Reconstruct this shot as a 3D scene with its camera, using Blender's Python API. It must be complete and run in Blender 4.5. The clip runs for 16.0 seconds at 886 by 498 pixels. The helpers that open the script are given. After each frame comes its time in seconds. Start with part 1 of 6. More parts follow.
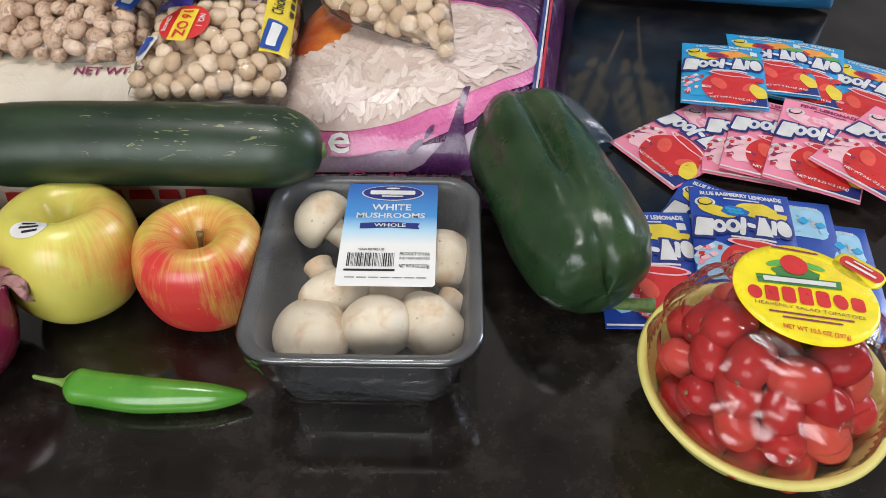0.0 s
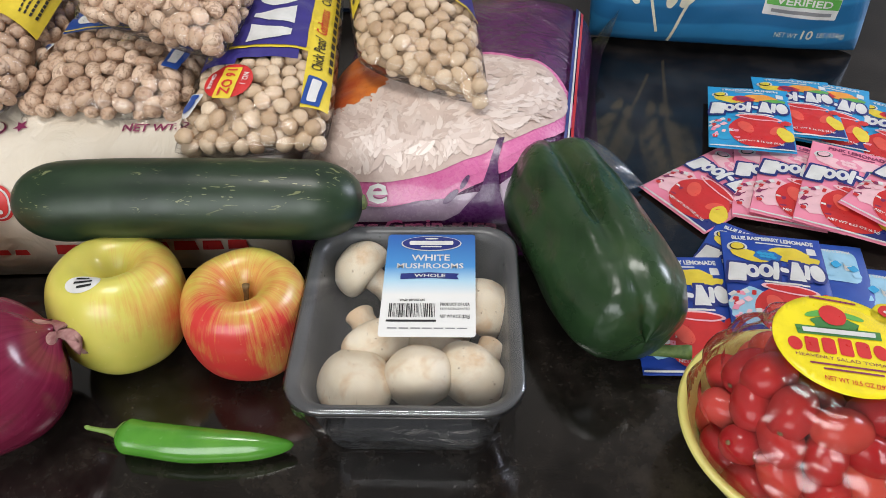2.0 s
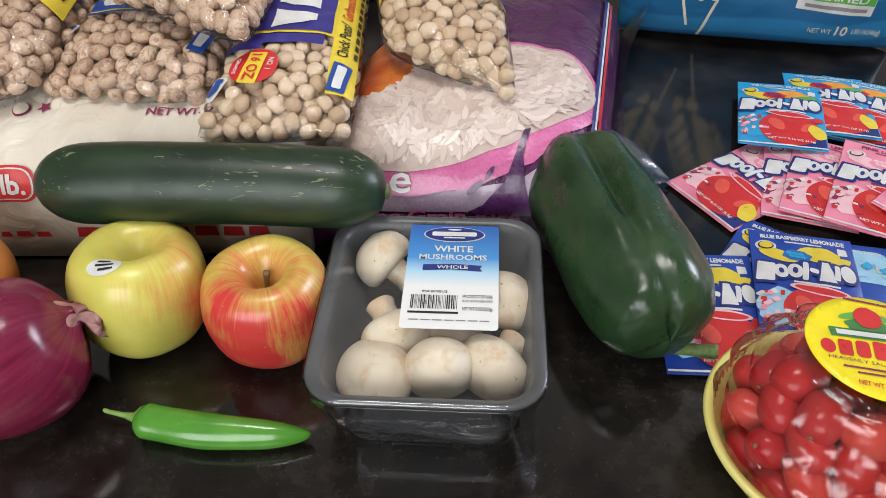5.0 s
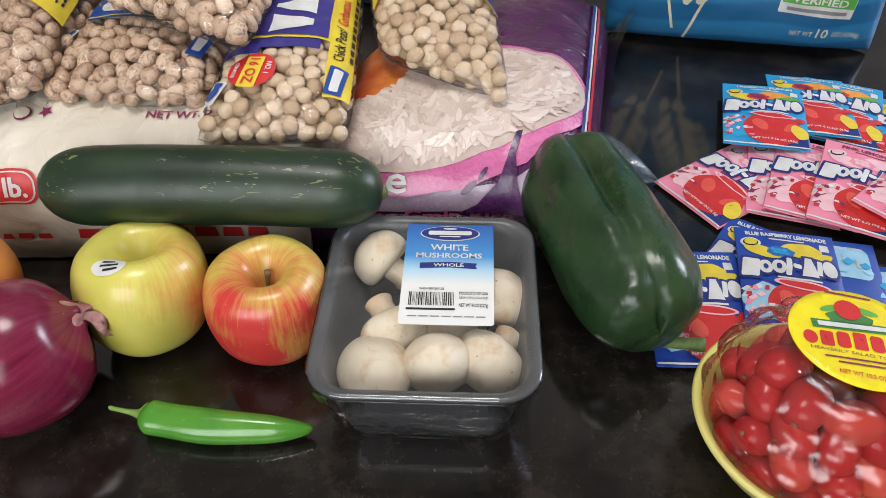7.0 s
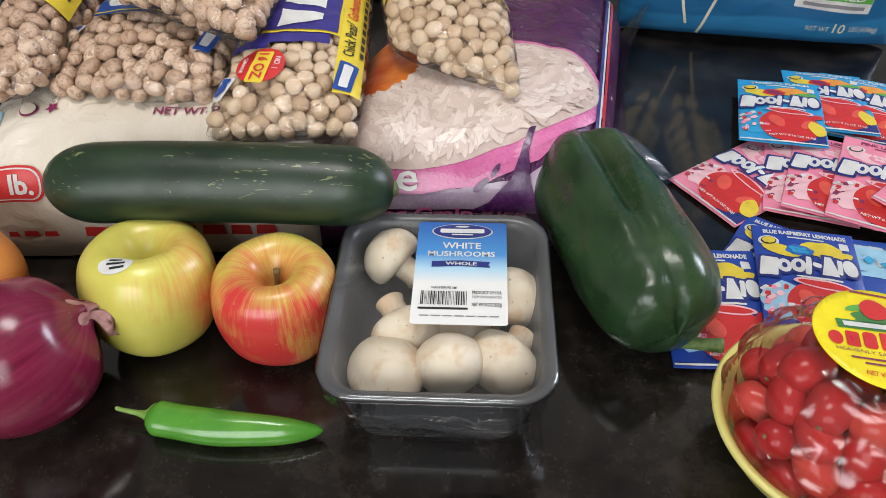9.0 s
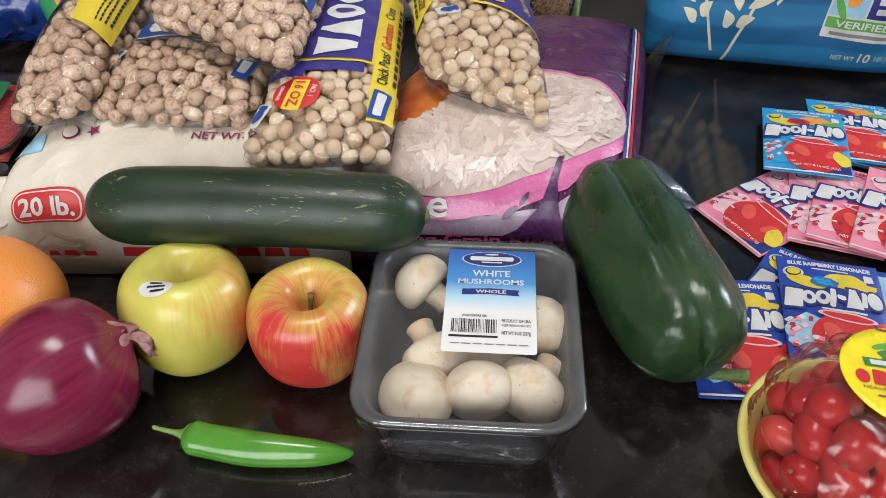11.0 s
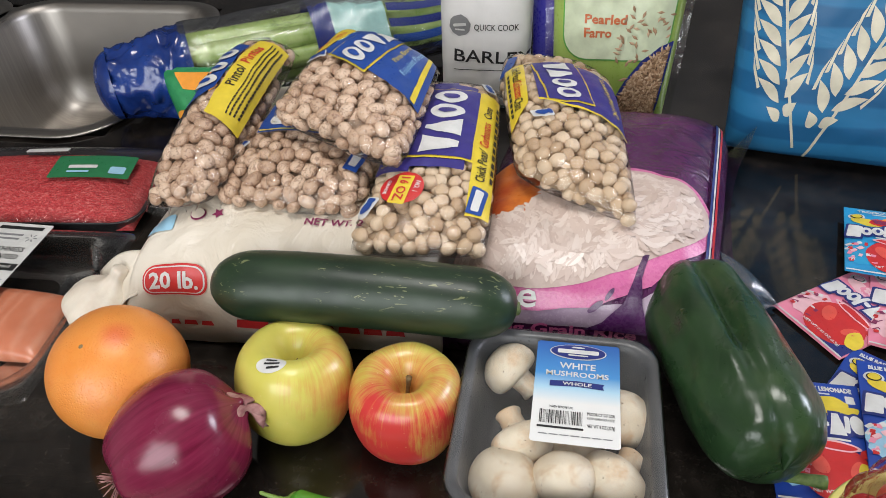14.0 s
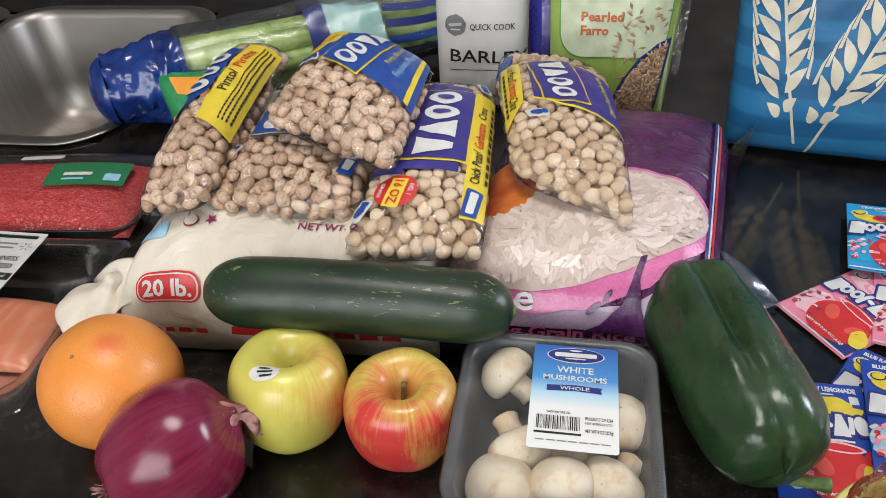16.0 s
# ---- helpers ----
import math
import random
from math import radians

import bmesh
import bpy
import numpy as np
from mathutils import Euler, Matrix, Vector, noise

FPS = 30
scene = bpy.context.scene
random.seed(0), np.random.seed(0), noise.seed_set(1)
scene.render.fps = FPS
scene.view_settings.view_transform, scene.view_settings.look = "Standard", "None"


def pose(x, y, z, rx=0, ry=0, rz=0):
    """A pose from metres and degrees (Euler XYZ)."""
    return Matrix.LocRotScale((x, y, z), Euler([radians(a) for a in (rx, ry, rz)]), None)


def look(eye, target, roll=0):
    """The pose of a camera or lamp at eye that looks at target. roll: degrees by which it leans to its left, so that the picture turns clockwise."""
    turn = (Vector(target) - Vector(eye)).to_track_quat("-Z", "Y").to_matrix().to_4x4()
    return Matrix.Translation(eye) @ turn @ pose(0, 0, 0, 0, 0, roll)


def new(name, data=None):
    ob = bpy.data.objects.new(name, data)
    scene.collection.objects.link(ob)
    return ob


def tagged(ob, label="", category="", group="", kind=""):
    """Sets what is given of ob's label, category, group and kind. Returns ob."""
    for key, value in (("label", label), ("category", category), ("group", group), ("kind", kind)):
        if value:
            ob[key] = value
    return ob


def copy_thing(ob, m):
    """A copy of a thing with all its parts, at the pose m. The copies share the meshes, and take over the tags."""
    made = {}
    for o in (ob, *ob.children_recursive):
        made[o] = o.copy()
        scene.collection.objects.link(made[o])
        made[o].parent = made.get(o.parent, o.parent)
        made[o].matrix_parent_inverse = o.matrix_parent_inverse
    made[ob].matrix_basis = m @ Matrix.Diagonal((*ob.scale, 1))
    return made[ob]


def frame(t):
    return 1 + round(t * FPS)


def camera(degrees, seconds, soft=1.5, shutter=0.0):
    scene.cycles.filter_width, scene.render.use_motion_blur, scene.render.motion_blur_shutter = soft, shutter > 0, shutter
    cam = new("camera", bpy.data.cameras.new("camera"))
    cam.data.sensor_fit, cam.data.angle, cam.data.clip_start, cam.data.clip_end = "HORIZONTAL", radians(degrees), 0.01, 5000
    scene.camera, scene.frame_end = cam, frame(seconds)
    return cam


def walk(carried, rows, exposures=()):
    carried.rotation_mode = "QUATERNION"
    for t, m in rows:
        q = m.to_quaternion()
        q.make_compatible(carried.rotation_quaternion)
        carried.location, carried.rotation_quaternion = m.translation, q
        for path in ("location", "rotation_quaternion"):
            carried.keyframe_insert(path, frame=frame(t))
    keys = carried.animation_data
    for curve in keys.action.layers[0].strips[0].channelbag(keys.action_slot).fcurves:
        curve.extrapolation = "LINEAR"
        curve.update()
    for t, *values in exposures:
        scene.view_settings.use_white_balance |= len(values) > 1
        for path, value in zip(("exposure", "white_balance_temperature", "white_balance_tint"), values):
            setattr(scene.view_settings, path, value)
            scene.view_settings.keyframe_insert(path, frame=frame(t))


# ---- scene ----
cam = camera(60.6, 16.0, 0.85)
METRES, EYE, TILT, LEAN, TURN = 0.21, 0.335, -46.0, 0.0, 0.0
ROWS = [
    (0.0, 0.0, 0.0, 0.0, 0.0, 0.0, 0.0),
    (0.5, -0.0291, -0.024, 0.0686, 0.59, 1.36, 0.61),
    (1.0, -0.0207, -0.0243, 0.0687, 1.04, 2.1, 0.71),
    (1.5, -0.0534, -0.0326, 0.0543, 1.27, 2.18, 0.46),
    (2.0, -0.0537, -0.0472, 0.0527, 1.35, 2.23, 0.54),
    (2.5, -0.0495, -0.0299, 0.0602, 1.44, 2.21, 0.6),
    (3.0, -0.0423, -0.0222, 0.0679, 1.5, 2.07, 0.75),
    (3.5, -0.0459, -0.0361, 0.0602, 1.57, 2.14, 0.83),
    (4.0, -0.0401, -0.0432, 0.0627, 1.67, 2.24, 0.95),
    (4.5, -0.0332, -0.0357, 0.0691, 1.97, 2.08, 0.42),
    (4.7, -0.0676, -0.0161, 0.0511, 2.55, 1.76, -0.93),
    (6.8, -0.0883, -0.085, 0.0421, 1.4, 1.48, -0.2),
    (7.0, -0.0956, -0.0784, 0.0427, 1.54, 1.72, -0.45),
    (7.5, -0.0937, -0.0712, 0.0472, 1.8, 1.84, -0.62),
    (8.0, -0.0987, -0.0477, 0.0536, 1.91, 1.64, -0.61),
    (8.5, -0.1154, -0.0432, 0.0542, 1.84, 1.45, -0.65),
    (8.7, -0.1117, -0.0391, 0.0397, 1.88, 1.54, -0.54),
    (10.8, -0.1489, -0.0628, 0.0827, 2.68, 1.99, -1.19),
    (11.0, -0.1582, -0.0864, 0.0898, 2.96, 2.29, -1.5),
    (11.5, -0.246, -0.2, 0.2133, 4.23, 3.99, -2.54),
    (12.0, -0.2741, -0.2277, 0.2525, 5.31, 5.64, -3.07),
    (12.5, -0.2643, -0.2404, 0.2081, 5.55, 6.03, -4.01),
    (13.0, -0.2906, -0.257, 0.1623, 6.01, 5.64, -5.16),
    (13.5, -0.2585, -0.2587, 0.1704, 6.93, 5.51, -5.09),
    (14.0, -0.2353, -0.2672, 0.1892, 7.56, 5.94, -4.47),
    (14.5, -0.2531, -0.2932, 0.187, 8.05, 6.49, -4.74),
    (15.0, -0.2442, -0.2849, 0.1987, 8.28, 6.64, -4.56),
    (15.5, -0.2223, -0.2532, 0.2053, 8.21, 6.46, -3.8),
    (16.0, -0.2046, -0.2323, 0.2067, 8.13, 5.87, -3.69),
]
walk(cam, [(t, pose(0, 0, EYE, TILT, LEAN, TURN) @ pose(METRES * x, METRES * y, METRES * z, 90 + pitch, roll, yaw)) for t, x, y, z, yaw, pitch, roll in ROWS])
# ---------- light ----------
world = bpy.data.worlds.new("world")
scene.world = world
world.use_nodes = True
wn = world.node_tree.nodes
wl = world.node_tree.links
sky = wn.new("ShaderNodeTexSky")
sky.sky_type, sky.sun_disc = "NISHITA", False
sky.sun_elevation, sky.sun_rotation = radians(40), radians(200)
wl.new(sky.outputs[0], wn["Background"].inputs[0])
wn["Background"].inputs[1].default_value = 0.06


def area(name, eye, target, sx, sy, watts, color):
    la = bpy.data.lights.new(name, "AREA")
    la.shape, la.size, la.size_y, la.energy, la.color = "RECTANGLE", sx, sy, watts, color
    ob = new(name, la)
    ob.matrix_world = look(eye, target)
    return ob


# daylight through the window behind the camera, daylight from the side window, the ceiling light
area("window_light", (-0.55, -1.55, 0.85), (-0.1, 0.4, 0.0), 1.6, 1.1, 36, (0.955, 0.98, 1.0))
area("side_window_light", (1.75, 0.9, 0.75), (0.0, 0.45, 0.0), 0.55, 0.7, 24, (0.82, 0.86, 1.0))
area("ceiling_lamp_light", (-0.15, 0.30, 1.50), (-0.1, 0.45, 0.0), 0.55, 0.35, 11, (1.0, 0.965, 0.935))


# ---------- materials ----------
def nodes_of(name):
    m = bpy.data.materials.new(name)
    m.use_nodes = True
    nt = m.node_tree
    return m, nt, nt.nodes["Principled BSDF"]


def ramp(nt, source, stops):
    r = nt.nodes.new("ShaderNodeValToRGB")
    e = r.color_ramp.elements
    while len(e) < len(stops):
        e.new(0.5)
    for el, (p, c) in zip(e, stops):
        el.position, el.color = p, (*c, 1)
    nt.links.new(source, r.inputs[0])
    return r.outputs[0]


def coords(nt, scale=(1, 1, 1), kind="Object"):
    tc = nt.nodes.new("ShaderNodeTexCoord")
    mp = nt.nodes.new("ShaderNodeMapping")
    mp.inputs["Scale"].default_value = scale
    nt.links.new(tc.outputs[kind], mp.inputs[0])
    return mp.outputs[0]


def noise_tex(nt, vec, scale, detail=5.0, rough=0.55, dist=0.0):
    n = nt.nodes.new("ShaderNodeTexNoise")
    n.inputs["Scale"].default_value, n.inputs["Detail"].default_value = scale, detail
    n.inputs["Roughness"].default_value, n.inputs["Distortion"].default_value = rough, dist
    nt.links.new(vec, n.inputs["Vector"])
    return n.outputs[0]


def bump(nt, bsdf, height, strength, dist=0.001):
    b = nt.nodes.new("ShaderNodeBump")
    b.inputs["Strength"].default_value, b.inputs["Distance"].default_value = strength, dist
    nt.links.new(height, b.inputs["Height"])
    nt.links.new(b.outputs[0], bsdf.inputs["Normal"])


def math_node(nt, op, a, b):
    n = nt.nodes.new("ShaderNodeMath")
    n.operation = op
    for i, v in enumerate((a, b)):
        if isinstance(v, (int, float)):
            n.inputs[i].default_value = v
        else:
            nt.links.new(v, n.inputs[i])
    return n.outputs[0]


def mix_rgb(nt, fac, a, b):
    n = nt.nodes.new("ShaderNodeMix")
    n.data_type = "RGBA"
    for sock, v in ((n.inputs[0], fac), (n.inputs[6], a), (n.inputs[7], b)):
        if isinstance(v, (int, float)):
            sock.default_value = v
        elif isinstance(v, tuple):
            sock.default_value = (*v, 1)
        else:
            nt.links.new(v, sock)
    return n.outputs[2]


def surface(name, a, b, scale=60.0, rough=0.5, metal=0.0, relief=0.15, grain=400.0, coat=0.0, stretch=(1, 1, 1), lo=0.35, hi=0.65, sub=0.0, spec=0.5):
    """A surface whose colour wanders between a and b, with fine relief and uneven gloss."""
    m, nt, p = nodes_of(name)
    v = coords(nt, stretch)
    n1 = noise_tex(nt, v, scale)
    n2 = noise_tex(nt, v, grain, 3)
    nt.links.new(ramp(nt, n1, ((lo, a), (hi, b))), p.inputs["Base Color"])
    nt.links.new(ramp(nt, n2, ((0.3, (max(rough - 0.08, 0.02),) * 3), (0.7, (min(rough + 0.08, 1),) * 3))), p.inputs["Roughness"])
    p.inputs["Metallic"].default_value = metal
    p.inputs["Coat Weight"].default_value, p.inputs["Coat Roughness"].default_value = coat, 0.08
    p.inputs["Specular IOR Level"].default_value = spec
    if sub:
        p.inputs["Subsurface Weight"].default_value = sub
        p.inputs["Subsurface Radius"].default_value = (0.006, 0.004, 0.003)
        p.inputs["Subsurface Scale"].default_value = 0.5
    if relief:
        bump(nt, p, n2, relief)
    return m


def film(name, tint=(1, 1, 1), gloss=0.10, rough=0.12, wrinkle=0.6, scale=45.0, edge=0.35):
    """Clear thin plastic: see-through, with wrinkled gloss."""
    m, nt, p = nodes_of(name)
    v = coords(nt)
    t = nt.nodes.new("ShaderNodeBsdfTransparent")
    t.inputs[0].default_value = (*tint, 1)
    g = nt.nodes.new("ShaderNodeBsdfGlossy")
    g.inputs["Roughness"].default_value = rough
    lw = nt.nodes.new("ShaderNodeLayerWeight")
    lw.inputs[0].default_value = edge
    b = nt.nodes.new("ShaderNodeBump")
    b.inputs["Strength"].default_value, b.inputs["Distance"].default_value = wrinkle, 0.004
    n1 = noise_tex(nt, v, scale, 4, 0.5, 1.2)
    n2 = noise_tex(nt, v, scale * 3.2, 3, 0.6, 2.0)
    nt.links.new(math_node(nt, "ADD", n1, math_node(nt, "MULTIPLY", n2, 0.18)), b.inputs["Height"])
    nt.links.new(b.outputs[0], g.inputs["Normal"])
    nt.links.new(b.outputs[0], lw.inputs["Normal"])
    f = math_node(nt, "ADD", math_node(nt, "MULTIPLY", lw.outputs["Fresnel"], 0.8), gloss)
    mx = nt.nodes.new("ShaderNodeMixShader")
    nt.links.new(f, mx.inputs[0])
    nt.links.new(t.outputs[0], mx.inputs[1])
    nt.links.new(g.outputs[0], mx.inputs[2])
    nt.links.new(mx.outputs[0], nt.nodes["Material Output"].inputs["Surface"])
    return m


def ink(name, c, rough=0.35):
    d = tuple(x * 0.86 for x in c)
    return surface(name, d, c, 90, rough, relief=0.05)


CLEAR = film("clear_plastic_film")
BAGFILM = film("wrinkled_clear_bag", gloss=0.05, rough=0.035, wrinkle=1.0, scale=38, edge=0.08)
SEALFILM = film("thin_seal_film", gloss=0.015, rough=0.2, wrinkle=0.8, scale=70, edge=0.10)
LIDFILM = film("clear_rigid_plastic", tint=(0.96, 0.93, 0.95), gloss=0.07, rough=0.04, wrinkle=0.30, scale=60, edge=0.15)
WHITE = ink("white_print", (0.72, 0.72, 0.70))
BLACK = ink("black_print", (0.02, 0.02, 0.022))
NAVY = ink("navy_print", (0.022, 0.035, 0.20))
ROYAL = ink("royal_blue_print", (0.020, 0.070, 0.31))
YELLOW = ink("yellow_print", (0.78, 0.60, 0.05))
RED = ink("red_print", (0.62, 0.03, 0.03))
PINK = ink("pink_print", (0.85, 0.30, 0.42))
PALEPINK = ink("pale_pink_print", (0.90, 0.55, 0.60))
CYAN = ink("cyan_print", (0.03, 0.36, 0.66))
ICE = ink("pale_blue_print", (0.35, 0.62, 0.80))
ORANGE = ink("orange_print", (0.88, 0.35, 0.05))
GREEN = ink("green_print", (0.12, 0.42, 0.08))
MAROON = ink("maroon_print", (0.25, 0.03, 0.10))
GREYINK = ink("grey_print", (0.25, 0.25, 0.26))


# ---------- mesh helpers ----------
def part(name, bm, material, parent=None, label="", smooth=True):
    me = bpy.data.meshes.new(name)
    bm.normal_update()
    bm.to_mesh(me)
    bm.free()
    if smooth:
        for p in me.polygons:
            p.use_smooth = True
    if material:
        me.materials.append(material)
    ob = new(name, me)
    if parent:
        ob.parent = parent
    if label:
        ob["label"] = label
    return ob


def empty(name, m, label, category, group=""):
    ob = new(name)
    ob.empty_display_size = 0.02
    ob.matrix_world = m
    return tagged(ob, label, category, group)


def grid(fn, nu, nv, close_u=False):
    """A sheet over (0..1, 0..1)."""
    bm = bmesh.new()
    cols = nu if close_u else nu + 1
    vs = [[bm.verts.new(fn(i / nu, j / nv)) for i in range(cols)] for j in range(nv + 1)]
    for j in range(nv):
        for i in range(nu):
            k = (i + 1) % cols
            bm.faces.new((vs[j][i], vs[j][k], vs[j + 1][k], vs[j + 1][i]))
    return bm


def revolve(profile, n=48, shape=None):
    """A turned body from (radius, height) pairs; shape may move each point."""
    def fn(u, v):
        k = v * (len(profile) - 1)
        i = min(int(k), len(profile) - 2)
        f = k - i
        r = profile[i][0] * (1 - f) + profile[i + 1][0] * f
        z = profile[i][1] * (1 - f) + profile[i + 1][1] * f
        a = u * math.tau
        p = Vector((r * math.cos(a), r * math.sin(a), z))
        return shape(p, a) if shape else p
    bm = grid(fn, n, len(profile) - 1, True)
    bmesh.ops.remove_doubles(bm, verts=bm.verts, dist=1e-5)
    return bm


def spline(points, n):
    """A smooth line through 2D or 3D points."""
    pts = [Vector(p) for p in points]
    out = []
    for k in range(n + 1):
        t = k / n * (len(pts) - 1)
        i = min(int(t), len(pts) - 2)
        f = t - i
        a, b, c, d = pts[max(i - 1, 0)], pts[i], pts[i + 1], pts[min(i + 2, len(pts) - 1)]
        out.append(0.5 * ((2 * b) + (c - a) * f + (2 * a - 5 * b + 4 * c - d) * f * f + (3 * b - a - 3 * c + d) * f ** 3))
    return out


def tube(path, radii, n=20, shape=None):
    """A body of rings along a path."""
    rings = []
    bm = bmesh.new()
    for i, p in enumerate(path):
        d = (path[min(i + 1, len(path) - 1)] - path[max(i - 1, 0)]).normalized()
        side = d.cross(Vector((0, 0, 1)))
        side = side.normalized() if side.length > 1e-4 else Vector((1, 0, 0))
        up = side.cross(d)
        ring = []
        for j in range(n):
            a = math.tau * j / n
            r = radii[i] * (shape(i / (len(path) - 1), a) if shape else 1)
            ring.append(bm.verts.new(p + side * (r * math.cos(a)) + up * (r * math.sin(a))))
        rings.append(ring)
    for r0, r1 in zip(rings, rings[1:]):
        for j in range(n):
            bm.faces.new((r0[j], r0[(j + 1) % n], r1[(j + 1) % n], r1[j]))
    bm.faces.new(rings[0][::-1])
    bm.faces.new(rings[-1])
    return bm


def box(sx, sy, sz, at=(0, 0, 0), bevel=0.0, seg=2):
    bm = bmesh.new()
    bmesh.ops.create_cube(bm, size=1, matrix=Matrix.Translation(at) @ Matrix.Diagonal((sx, sy, sz, 1)))
    if bevel:
        bmesh.ops.bevel(bm, geom=bm.edges[:], offset=bevel, segments=seg, affect="EDGES", profile=0.5)
    return bm


def round_rect(w, h, r, n=5, cx=0.0, cy=0.0):
    out = []
    for k, (sx, sy) in enumerate(((1, 1), (-1, 1), (-1, -1), (1, -1))):
        for i in range(n + 1):
            a = math.pi / 2 * (k + i / n)
            out.append((cx + sx * (w / 2 - r) + r * math.cos(a), cy + sy * (h / 2 - r) + r * math.sin(a)))
    return out


def oval(rx, ry, n=28, cx=0.0, cy=0.0, wave=0.0, k=5):
    return [(cx + rx * math.cos(math.tau * i / n) * (1 + wave * math.sin(k * math.tau * i / n)), cy + ry * math.sin(math.tau * i / n) * (1 + wave * math.cos(k * math.tau * i / n + 1))) for i in range(n)]


def turned(pts, degrees, cx=0.0, cy=0.0):
    c, s = math.cos(radians(degrees)), math.sin(radians(degrees))
    return [(cx + x * c - y * s, cy + x * s + y * c) for x, y in pts]


def flat_shapes(polys):
    bm = bmesh.new()
    for pts in polys:
        bm.faces.new([bm.verts.new((x, y, 0)) for x, y in pts])
    bmesh.ops.triangulate(bm, faces=bm.faces[:])
    return bm


def lettering(text, height, at=(0, 0), degrees=0.0, width=0.0, bold=0.0):
    """The text as a flat mesh, centred at a point; width squeezes it to that length."""
    cu = bpy.data.curves.new("lettering", "FONT")
    cu.body, cu.size, cu.resolution_u, cu.offset = text, 1.0, 2, bold
    ob = bpy.data.objects.new("lettering", cu)
    scene.collection.objects.link(ob)
    bpy.context.view_layer.update()
    me = bpy.data.meshes.new_from_object(ob.evaluated_get(bpy.context.evaluated_depsgraph_get()))
    bpy.data.objects.remove(ob)
    bm = bmesh.new()
    bm.from_mesh(me)
    bpy.data.meshes.remove(me)
    bpy.data.curves.remove(cu)
    xs = [v.co.x for v in bm.verts]
    ys = [v.co.y for v in bm.verts]
    cx, cy = (min(xs) + max(xs)) / 2, (min(ys) + max(ys)) / 2
    sy = height / 0.72
    sx = width / (max(xs) - min(xs)) if width else sy
    c, s = math.cos(radians(degrees)), math.sin(radians(degrees))
    for v in bm.verts:
        x, y = (v.co.x - cx) * sx, (v.co.y - cy) * sy
        v.co = (at[0] + x * c - y * s, at[1] + x * s + y * c, 0)
    return bm


def laid(name, bm, S, off, material, parent, label="", step=0.006):
    """Lays a flat mesh on a surface S(x, y), off metres above it."""
    for _ in range(7):
        es = [e for e in bm.edges if e.calc_length() > step]
        if not es or len(bm.verts) > 9000:
            break
        bmesh.ops.subdivide_edges(bm, edges=es, cuts=1)
        bmesh.ops.triangulate(bm, faces=[f for f in bm.faces if len(f.verts) > 3])
    e = 1e-4
    for v in bm.verts:
        x, y = v.co.x, v.co.y
        p = S(x, y)
        nrm = (S(x + e, y) - S(x - e, y)).cross(S(x, y + e) - S(x, y - e))
        v.co = p + nrm.normalized() * off
    return part(name, bm, material, parent, label)


class Pillow:
    """A filled bag spanned by four corners, bulging up and down from them."""

    def __init__(self, bl, br, tr, tl, up, down, p=2.6, q=0.55, wrinkle=0.0015, freq=40.0, seed=0.0, floor=None, soft=0.0):
        self.soft = soft
        self.c = [Vector(k) for k in (bl, br, tr, tl)]
        self.o = sum(self.c, Vector()) / 4
        self.c = [k - self.o for k in self.c]
        self.n = ((self.c[1] - self.c[0] + self.c[2] - self.c[3]).cross(self.c[3] - self.c[0] + self.c[2] - self.c[1])).normalized()
        self.w = ((self.c[1] - self.c[0]).length + (self.c[2] - self.c[3]).length) / 2
        self.l = ((self.c[3] - self.c[0]).length + (self.c[2] - self.c[1]).length) / 2
        self.up, self.down, self.p, self.q = up, down, p, q
        self.wrinkle, self.freq, self.seed, self.floor = wrinkle, freq, seed, floor

    def at(self, u, v, side=1):
        ur, vr = u * (1 - self.soft * v ** 4), v * (1 - 0.6 * self.soft * u ** 4)
        a, b = (ur + 1) / 2, (vr + 1) / 2
        c = self.c
        base = (c[0] * (1 - a) + c[1] * a) * (1 - b) + (c[3] * (1 - a) + c[2] * a) * b
        k = max(1 - abs(u) ** self.p, 0) * max(1 - abs(v) ** self.p, 0)
        h = k ** self.q
        q = Vector((u * self.w, v * self.l, self.seed)) * (self.freq / 2)
        wr = self.wrinkle * (noise.noise(q) + 0.6 * noise.noise(q * 2.3) + 0.4 * noise.noise(Vector((q.x * 3, q.y, q.z))))
        edge = 1 - min(max((max(abs(u), abs(v)) - 0.8) / 0.2, 0), 1)
        z = (self.up if side > 0 else -self.down) * h + wr * (0.3 + 0.7 * edge)
        p = base + self.n * z
        if self.floor is not None and p.z + self.o.z < self.floor:
            p.z = self.floor - self.o.z
        return p

    def S(self, x, y):
        return self.at(min(max(2 * x / self.w, -1), 1), min(max(2 * y / self.l, -1), 1))

    def mesh(self, nu=48, nv=60):
        bm = bmesh.new()
        f = lambda t: math.sin((t * 2 - 1) * math.pi / 2)
        for side in (1, -1):
            vs = [[bm.verts.new(self.at(f(i / nu), f(j / nv), side)) for i in range(nu + 1)] for j in range(nv + 1)]
            for j in range(nv):
                for i in range(nu):
                    quad = (vs[j][i], vs[j][i + 1], vs[j + 1][i + 1], vs[j + 1][i])
                    bm.faces.new(quad if side > 0 else quad[::-1])
        bmesh.ops.remove_doubles(bm, verts=bm.verts, dist=1e-5)
        return bm

    def stand(self):
        return Matrix.Translation(self.o)


